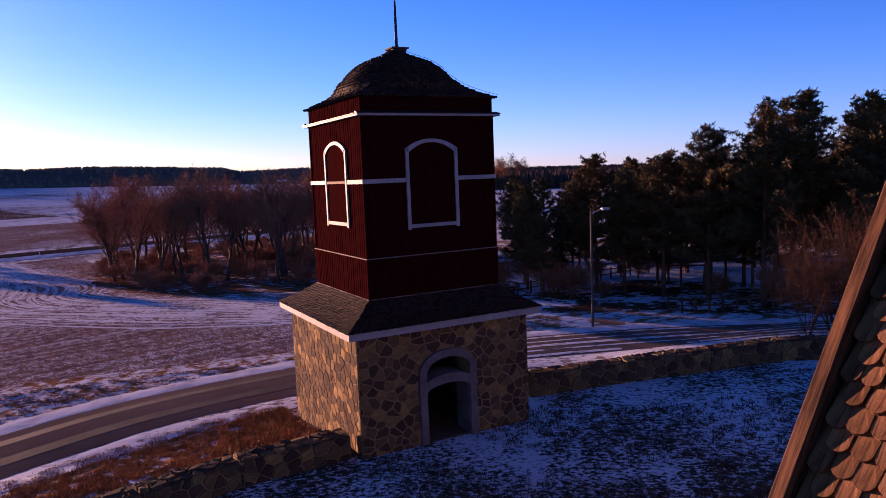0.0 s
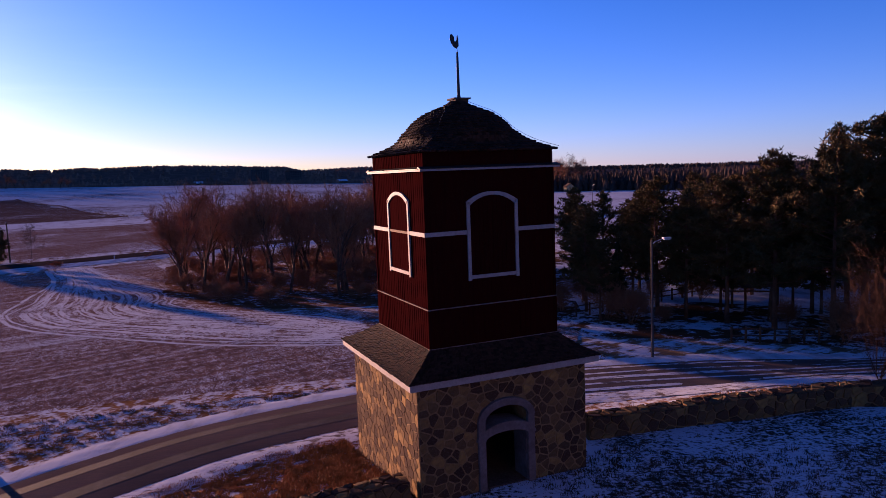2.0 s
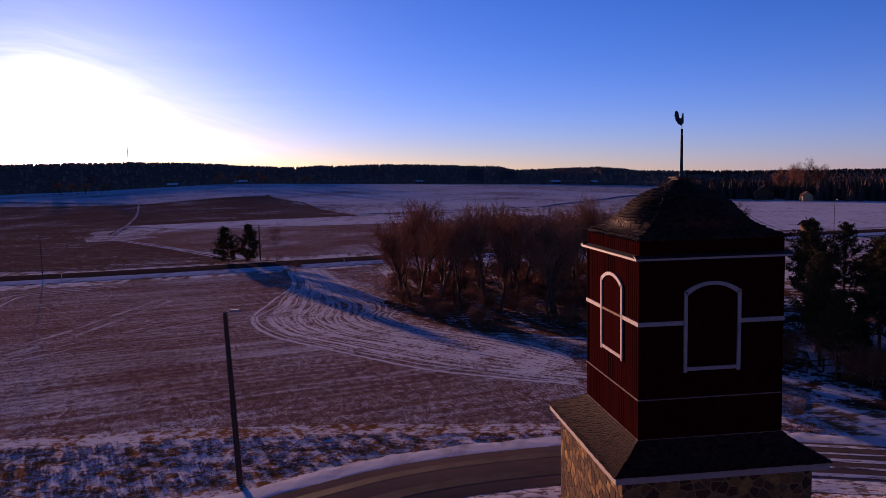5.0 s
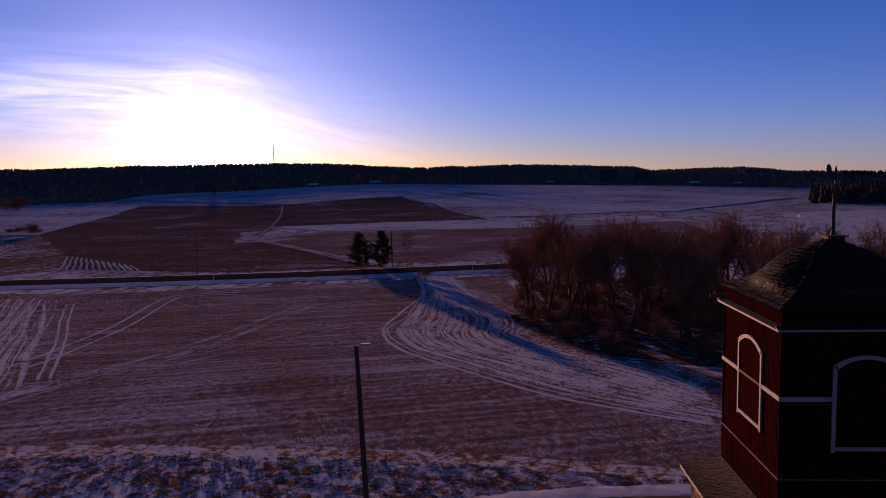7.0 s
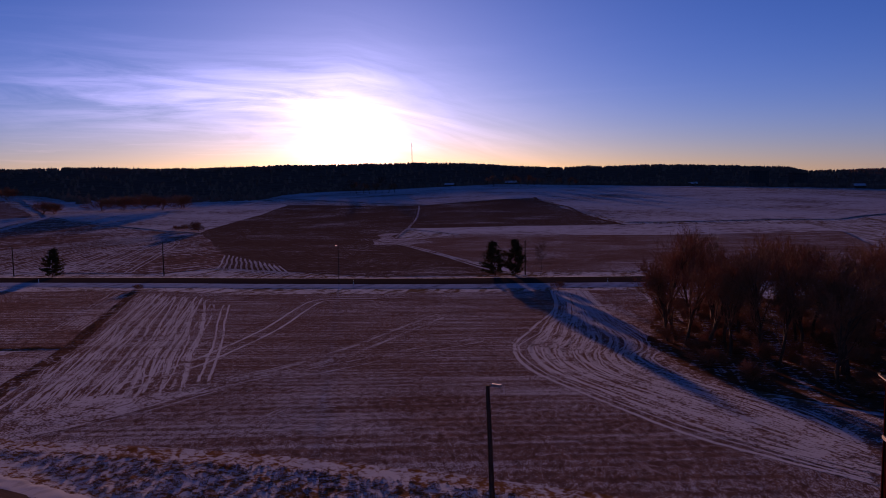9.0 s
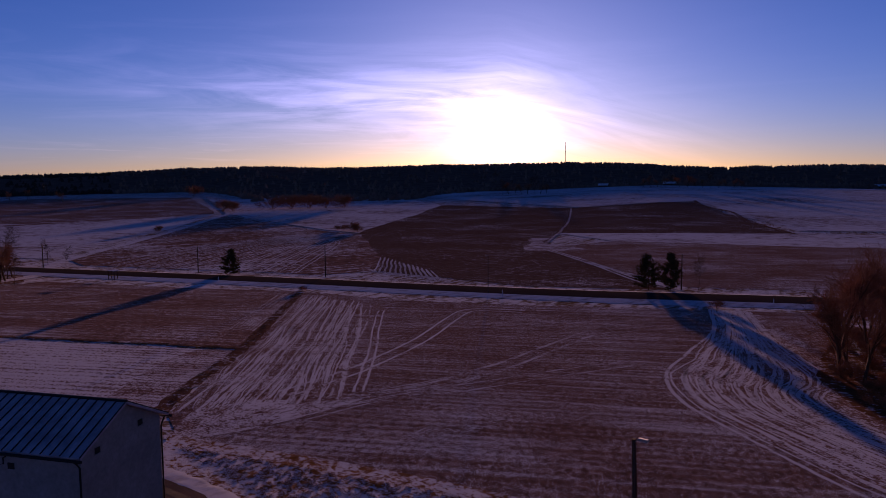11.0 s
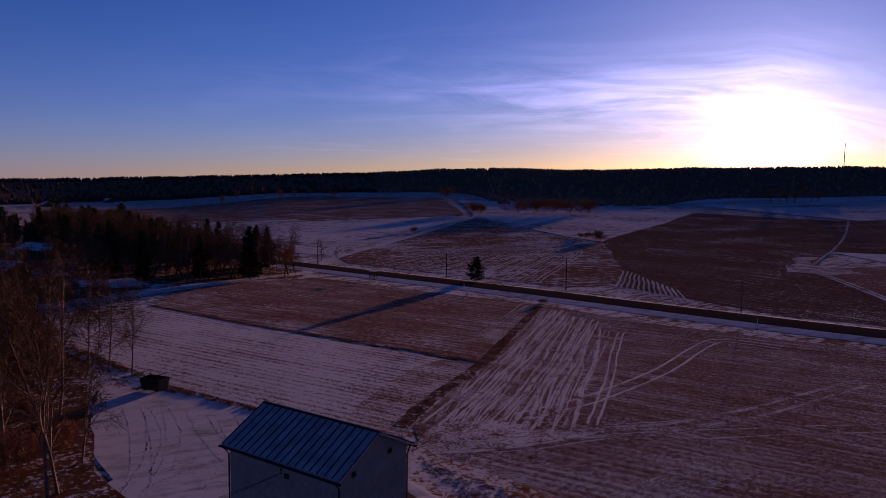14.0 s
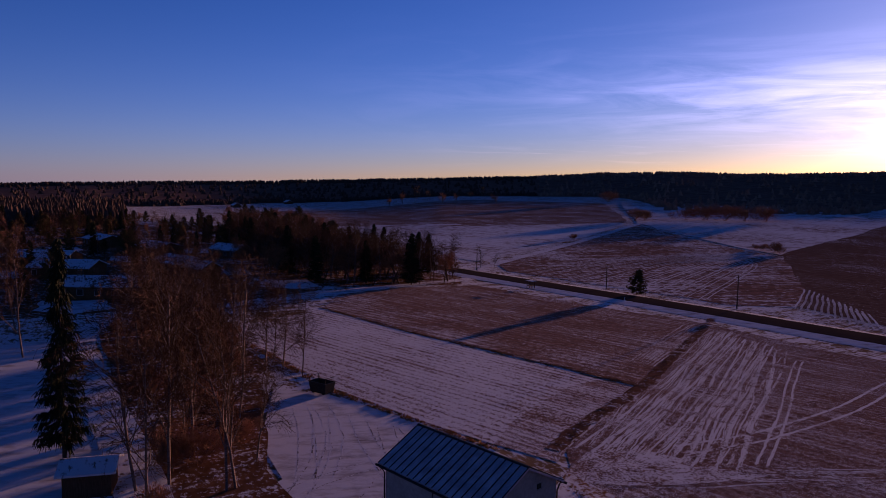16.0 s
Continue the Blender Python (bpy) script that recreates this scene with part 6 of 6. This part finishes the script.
def scatter(poly, count, gap, seed):
    """Random places inside a polygon, kept apart."""
    rng = random.Random(seed)
    lo = [min(p[a] for p in poly) for a in (0, 1)]
    hi = [max(p[a] for p in poly) for a in (0, 1)]
    out = []
    for _ in range(count * 60):
        x, y = rng.uniform(lo[0], hi[0]), rng.uniform(lo[1], hi[1])
        inside = False
        for (ax, ay), (bx, by) in zip(poly, poly[1:] + poly[:1]):
            if (ay > y) != (by > y) and x < (bx - ax) * (y - ay) / (by - ay) + ax:
                inside = not inside
        if inside and all(math.hypot(x - a, y - b) > gap for a, b in out):
            out.append((x, y))
            if len(out) == count:
                break
    return out


models = []


def model(ob, tall):
    models.append(ob)
    return {"ob": ob, "tall": tall}


willows = [model(bare_tree("willow_tree", WILLOW, 9, 0.22, 60 + k, m_bark, "bare willow with a dense reddish crown of twigs"), 9) for k in range(4)]
birches = [model(bare_tree("birch_tree", BIRCH, 12, 0.11, 70 + k, m_birch, "slender bare birch with pale bark"), 12) for k in range(4)]
shrubs = [model(bare_tree("shrub", SHRUB, 3, 0.03, 80 + k, m_twig, "leafless brown shrub with many thin stems", "shrub", 6), 3) for k in range(3)]
fine_shrubs = [model(bare_tree("shrub", FINE, 4, 0.035, 87, m_darktwig, "tall leafless shrub with fine brown twigs", "shrub", 5), 4)]
pines = [model(pine_tree(90 + k, 12, (0.26, 0.34, 0.22)[k], (3.2, 2.8, 3.5)[k], "tall dark pine with a broad tufted crown", 6.5), 12) for k in range(3)]
young_pines = [model(pine_tree(98 + k, 7, 0.04, 2.7, "small dense pine branched to the ground", 12), 7) for k in range(2)]
spruces = [model(spruce_tree(95 + k, 14, 2.6, "dark spruce with drooping boughs"), 14) for k in range(2)]

GROVE = [(-6.5, 60), (-5, 90), (6, 95), (20, 94), (33, 70), (29, 44), (18, 38), (8, 38), (1, 42), (-4, 49)]
plant(willows, [(-4.6, 60.8, 9.2), (-3.8, 57.8, 9), (0.2, 57.3, 9.8), (0.9, 74, 9.5), (4, 50, 8.5), (9, 46, 9)] + scatter(GROVE, 42, 2.9, 1), "willows of the grove", 1, (0.95, 1.3), (0.8, 0.95))
plant(shrubs, scatter(GROVE, 120, 1.3, 2), "bushes of the grove", 2, (0.3, 0.55), (1.1, 1.6))
PINES = [(34, 8, 10), (36, 5, 11), (31, 1, 10.5), (28.5, 11.5, 9), (42, 18, 11.5), (45, 24, 10), (36, 33, 9), (27, 24, 8), (33, 41, 9), (29, 45, 8), (48, 4, 12), (52, 14, 12), (23, 37, 7), (26, 42, 7), (45, 36, 10), (20.9, 22, 7.9), (19.6, 18.5, 5.7), (24.7, 18.4, 9.7), (25.2, 16, 8.4), (26, 13, 9.7), (27, 10, 11.0)]
PINES_BEHIND = [(28.5, 7, 12.3), (30.5, 6.4, 12.8), (33, 3, 12.3), (23.5, 26, 7.0), (31, 28, 8.8), (36, 20, 9.7), (38, 13, 11.4), (40, 6, 12.6), (44, 0, 11), (46, 12, 12.3), (37, 0, 11.9), (50, 22, 11.4), (42, 30, 9.7), (30, 36, 8.4), (55, 8, 12), (58, 30, 11.4), (50, 40, 9.7), (39, 44, 8.4), (22, 33, 6.6), (33, 12, 8.8), (29, 16.5, 7.0), (62, -4, 10.5), (47, -8, 9.5)]
plant(pines, PINES + PINES_BEHIND, "pines beside the lane", 3)
plant(pines + young_pines, [(x, y, 5.5 + 0.09 * (x - 20)) for x, y in scatter([(20, 17), (26, 12), (33, 4), (60, -4), (64, 40), (30, 46), (22, 34)], 12, 3.4, 33)], "younger pines beside the lane", 33)
plant(spruces, [(17.9, 25, 7), (26.6, 30, 8), (35, 26, 9), (21.7, 19.2, 5.5)], "young spruces among the pines", 4)
plant(fine_shrubs, [(19.6, -2.0, 3.6), (20.6, -3.2, 4.6), (22.0, -1.6, 4.8), (23.4, -3.0, 4.4), (21.4, -4.2, 3.6)], "bushes by the churchyard wall", 5, squat=(0.65, 0.8))
plant(shrubs, scatter([(17, 15), (22, 10.5), (28, 4), (33, -3), (46, 0), (46, 20), (30, 30), (18, 26)], 30, 1.5, 6), "bushes among the pines", 6, (0.3, 0.7))
COPSE = [(-146, 4), (-128, -12), (-78, -13), (-62, -17), (-60, -8), (-68, -7.5), (-88, -1), (-100, 3), (-120, 2)]
plant(birches, [(-92, 5.8, 10.5), (-96.3, 4.7, 11), (-68.6, -6.4, 9.5), (-66.9, -16.2, 15), (-66.9, -13.8, 16), (-63.7, -10.1, 13), (-86.6, -8.9, 13), (-98.8, 3.2, 12), (-100, 4.5, 10)] + scatter(COPSE, 30, 3.0, 7), "birches of the copse", 7, (0.7, 1.25))
plant(shrubs, scatter(COPSE, 34, 1.9, 8), "bushes of the copse", 8, (0.5, 0.9), (1.0, 1.6))
plant(spruces, [(-76.3, -20.7, 19)], "garden spruces", 9, squat=(0.62, 0.72))
plant(birches, [(-118, -24, 15), (-124, -32, 16), (-110, -38, 14), (-135, -25, 15)], "garden birches", 10)
WOOD = [(-164, 40), (-160, 70), (-174, 79), (-262, 64), (-300, 60), (-290, 40), (-230, 38), (-195, 26)]
plant(birches + willows[:2] + birches[:2] + spruces[:1], scatter(WOOD, 270, 2.2, 11), "trees of the wood", 11, (0.7, 1.0), (1.0, 1.35))
VILLAGE = [(-150, -50), (-156, 20), (-185, 18), (-260, 45), (-330, 40), (-420, 90), (-430, -90), (-200, -90)]
plant(pines[:2] + willows[:1] + birches[:2] + spruces[:1] + willows[1:2], [q for q in scatter(VILLAGE, 400, 3.2, 12) if all(math.hypot(q[0] - h[0] - 5, q[1] - h[1] + 0.5) > 11.5 for h in VILLAGE_HOUSES)], "village trees", 12, (0.45, 0.8))
BELT = [(-420, 70), (-300, 62), (-270, 80), (-300, 98), (-420, 118), (-520, 100)]
plant(willows + pines[:1], scatter(BELT, 60, 5, 13), "trees along the main road", 13, (0.7, 1.1), (1.0, 1.4))
plant(young_pines, [(-36.2, 118.8, 6.6), (-32.3, 120.6, 6.9), (-129.8, 101.8, 5.8)], "small pines beside the main road", 14, squat=(0.95, 1.1))
plant(birches, [(-27.2, 121.4, 6.2), (-190, 97, 6), (-187, 100, 5), (-158, 68, 6), (-163, 58, 7), (-165, 62, 7)], "roadside saplings", 15)
plant(shrubs, [(-97.5, 88, 0.8), (-22, 102.5, 1.0), (-185, 236, 3), (-181, 233, 2.2), (-192, 238, 2), (-197, 240, 1.5), (-350, 327, 6), (-345, 330, 5), (-262, 197, 2), (-546, 489, 8)] + [(-338 + 8 * k, 362 + 10 * k, 6 + k % 3) for k in range(5)], "field bushes", 16, squat=(1.4, 1.9))
plant(willows + birches[:1], [polar(-11 + 0.55 * k, 820 + 14 * (k % 4)) for k in range(14)] + [polar(-22 + 0.5 * k, 760 + 10 * (k % 3)) for k in range(8)] + [polar(-64 + 1.1 * k, 700 + 60 * (k % 4)) for k in range(9)], "far field trees", 17, (0.9, 1.5), (1.1, 1.5))
plant(willows + birches[:2], [polar(32.6 + 0.42 * k, 455 + 9 * (k % 3)) + (18 + k % 3,) for k in range(8)], "tall bare trees at the forest edge", 18, squat=(0.8, 1.0))
for m in models:
    for o in (*m.children_recursive, m):
        bpy.data.objects.remove(o)

# ---- dead grass ----
m_straw = mottled("dead_grass", (0.17, 0.085, 0.026), (0.38, 0.19, 0.055), 2, 0.85, local=False)
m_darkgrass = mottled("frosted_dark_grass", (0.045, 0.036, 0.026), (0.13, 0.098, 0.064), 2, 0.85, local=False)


def inside(poly, x, y):
    hit = False
    for (ax, ay), (bx, by) in zip(poly, poly[1:] + poly[:1]):
        if (ay > y) != (by > y) and x < (bx - ax) * (y - ay) / (by - ay) + ax:
            hit = not hit
    return hit


def grass(name, poly, count, tall, seed, material, label, clump=-1.0, wide=0.02, bare=(), blades=4, size=0.55):
    """Tufts of blades in clumps; bare: circles (x, y, r) left open."""
    rng = random.Random(seed)
    s = Soup()
    lo = [min(p[a] for p in poly) for a in (0, 1)]
    hi = [max(p[a] for p in poly) for a in (0, 1)]
    made = 0
    for _ in range(count * 6):
        if made >= count:
            break
        x, y = rng.uniform(lo[0], hi[0]), rng.uniform(lo[1], hi[1])
        if not inside(poly, x, y):
            continue
        made += 1
        v = noise.noise(Vector((x * size, y * size, seed))) + 0.5 * noise.noise(Vector((x * size * 3.3, y * size * 3.3, seed)))
        if v < clump or any(math.hypot(x - a, y - b) < r * (1 + 0.9 * v) for a, b, r in bare):
            continue
        z = height(x, y)
        for b in range(blades):
            a = rng.uniform(0, 6.28)
            lean = rng.uniform(0.1, 0.8)
            h = tall * rng.uniform(0.5, 1.2)
            px, py = x + rng.gauss(0, 0.06), y + rng.gauss(0, 0.06)
            wx, wy = -math.sin(a) * wide, math.cos(a) * wide
            s.add([(px - wx, py - wy, z), (px + wx, py + wy, z), (px + math.cos(a) * lean * h, py + math.sin(a) * lean * h, z + h)], [(0, 1, 2)])
    tagged(new(name, s.mesh(name, material)), label, "grass", kind="stuff")


def stubble(name, poly, turn, spacing, gap, tall, wide, seed, label, open_ground=(), thin=-0.25):
    """Short cut straws standing in drills, fewer where the snow has drifted or wheels have gone."""
    rng = random.Random(seed)
    e = Vector((math.cos(radians(turn)), math.sin(radians(turn)), 0))
    n = Vector((-e.y, e.x, 0))
    us, vs = [Vector((*p, 0)).dot(e) for p in poly], [Vector((*p, 0)).dot(n) for p in poly]
    s = Soup()
    v = min(vs)
    while v < max(vs):
        u = min(us)
        while u < max(us):
            u += gap * rng.expovariate(1.0)
            q = e * u + n * (v + rng.gauss(0, spacing * 0.16))
            d = noise.noise(Vector((u * 0.16, v * 0.8, seed))) + 0.8 * noise.noise(Vector((u * 0.9, v * 1.2, seed + 5))) + 0.5 * noise.noise(Vector((u * 0.04, v * 0.05, seed)))
            if d < thin + rng.gauss(0, 0.15) or (round(q.x / 0.22), round(q.y / 0.22)) in RUT_CELLS or not inside(poly, q.x, q.y):
                continue
            if any(inside(o, q.x, q.y) for o in open_ground) and rng.random() > 0.12:
                continue
            a = rng.uniform(0, 3.14)
            w, h = wide * rng.uniform(0.5, 1.2), tall * rng.uniform(0.6, 1.3)
            z = height(q.x, q.y)
            wx, wy, lx, ly = math.cos(a) * w, math.sin(a) * w, rng.gauss(0, 0.04), rng.gauss(0, 0.04)
            s.add([(q.x - wx, q.y - wy, z), (q.x + wx, q.y + wy, z), (q.x + wx * 0.7 + lx, q.y + wy * 0.7 + ly, z + h), (q.x - wx * 0.7 + lx, q.y - wy * 0.7 + ly, z + h * rng.uniform(0.6, 1))], [(0, 1, 2, 3)])
        v += spacing
    tagged(new(name, s.mesh(name, m_straw_cut)), label, "stubble", kind="stuff")


m_straw_cut = mottled("cut_straw", (0.12, 0.066, 0.042), (0.3, 0.17, 0.1), 2, 0.9, local=False)
SWEEP = [(-21, 98), (-20, 62), (-19.5, 50), (-14, 37), (-4, 28), (10, 25), (12, 33), (0, 38), (-4, 45), (-7, 57), (-9, 76), (-15, 99)]
CORNER = [(-57.2, 21.7), (-54.2, 26), (-49, 28.4), (-45.8, 31), (-46.4, 27), (-48.2, 21.6), (-50.8, 16.5), (-53.5, 14.6)]
stubble("stubble", [(-97, 87), (-72, 86.5), (-45, 93), (-17, 102), (-8, 104), (-4, 62), (0, 38), (12, 33), (26, 30), (14, 13), (-1, 13.3), (-10, 15.1), (-20, 16.5), (-31, 16.7), (-40, 16.4), (-52, 15), (-58, 19), (-70, 42)], 16, 0.45, 0.13, 0.03, 0.045, 51, "cut straw standing in drills through thin snow", (SWEEP, CORNER), -0.55)
stubble("stubble", [(-154.6, 36), (-158.2, 55), (-157, 74), (-125, 80), (-97.5, 87), (-70.4, 42.5), (-110, 31.5), (-138, 26)], 16, 0.8, 0.3, 0.035, 0.06, 52, "sparse cut straw on the bare field")
stubble("stubble", [(-138, 25), (-110.6, 30), (-75, 39.5), (-74.7, 34), (-66.7, 19.3), (-62, 14), (-71, 10.8), (-85.3, 7.2), (-100.5, 6), (-120, 4)], 16, 1.3, 0.25, 0.035, 0.06, 53, "clods along the snow-filled furrows")
grass("verge_grass", [(-52, 14.2), (-46, 14.8), (-31, 15.8), (-20, 15.6), (-10, 14.4), (0, 12.6), (14, 12.4), (14, 9.6), (0, 12.2), (-9, 11.4), (-15, 9.8), (-24, 7.4), (-36, 9), (-46, 12)], 14000, 0.1, 41, m_straw, "tufts of dead grass sticking out of the snow", -0.05, size=1.5)
grass("bank_grass", [(-13.5, 2.5), (-10, 4.0), (-6, 5.2), (-3.2, 5.4), (-3.2, -1.5), (-9, -2.3), (-13, -3.4)], 24000, 0.12, 42, m_straw, "flattened brown grass on the snowy bank", -0.12, 0.016, size=1.8)
grass("tower_grass", [(-5.6, 4.6), (-3.2, 5.0), (-3.2, -1.8), (-6.2, -2.3), (-6.8, 0.5)], 5200, 0.19, 45, m_straw, "rust-brown dead grass at the foot of the tower", -0.3, size=1.2)
grass("wall_foot_grass", [(-14, -4.3), (-9.2, -2.6), (-6.4, -2.0), (-3.4, -1.8), (-3.4, -1.0), (-9, -1.7), (-14, -3.2)], 2600, 0.2, 46, m_straw, "dead grass hanging over the churchyard wall", -0.1, size=1.2)
def band_along(pts, half):
    return [(x, y - half) for x, y in pts] + [(x, y + half) for x, y in reversed(pts)]


grass("ditch_grass", [(-98.3, 87.5), (-84.8, 64.5), (-71.9, 42.5), (-63.8, 26), (-59.3, 18), (-57.9, 18), (-62.2, 26), (-70.2, 42.5), (-83.2, 64.5), (-96.7, 87.5)], 5200, 0.16, 47, m_straw, "dead grass along the ditch between the fields", 0.0, 0.03, size=0.8)
grass("ditch_grass", band_along([(-138, 25.6), (-110, 31), (-90, 37), (-71, 42)], 0.7), 4200, 0.16, 48, m_straw, "dead grass along the field border", -0.1, 0.03, size=0.8)
grass("border_grass", band_along([(-112, 4.6), (-100.5, 5.8), (-85.3, 6.8), (-71, 10.4), (-61, 13.4)], 0.6), 4200, 0.2, 49, m_straw, "tufts of dead grass between yard and field", -0.1, 0.03, size=0.8)
grass("wall_grass", [(4.2, 0.1), (8.6, -0.7), (12.6, -1.5), (17, -2.4), (17, -0.8), (12.6, 0.6), (8.6, 1.6), (4.2, 2.0)], 4500, 0.34, 43, m_straw, "dead grass along the wall", -0.05)
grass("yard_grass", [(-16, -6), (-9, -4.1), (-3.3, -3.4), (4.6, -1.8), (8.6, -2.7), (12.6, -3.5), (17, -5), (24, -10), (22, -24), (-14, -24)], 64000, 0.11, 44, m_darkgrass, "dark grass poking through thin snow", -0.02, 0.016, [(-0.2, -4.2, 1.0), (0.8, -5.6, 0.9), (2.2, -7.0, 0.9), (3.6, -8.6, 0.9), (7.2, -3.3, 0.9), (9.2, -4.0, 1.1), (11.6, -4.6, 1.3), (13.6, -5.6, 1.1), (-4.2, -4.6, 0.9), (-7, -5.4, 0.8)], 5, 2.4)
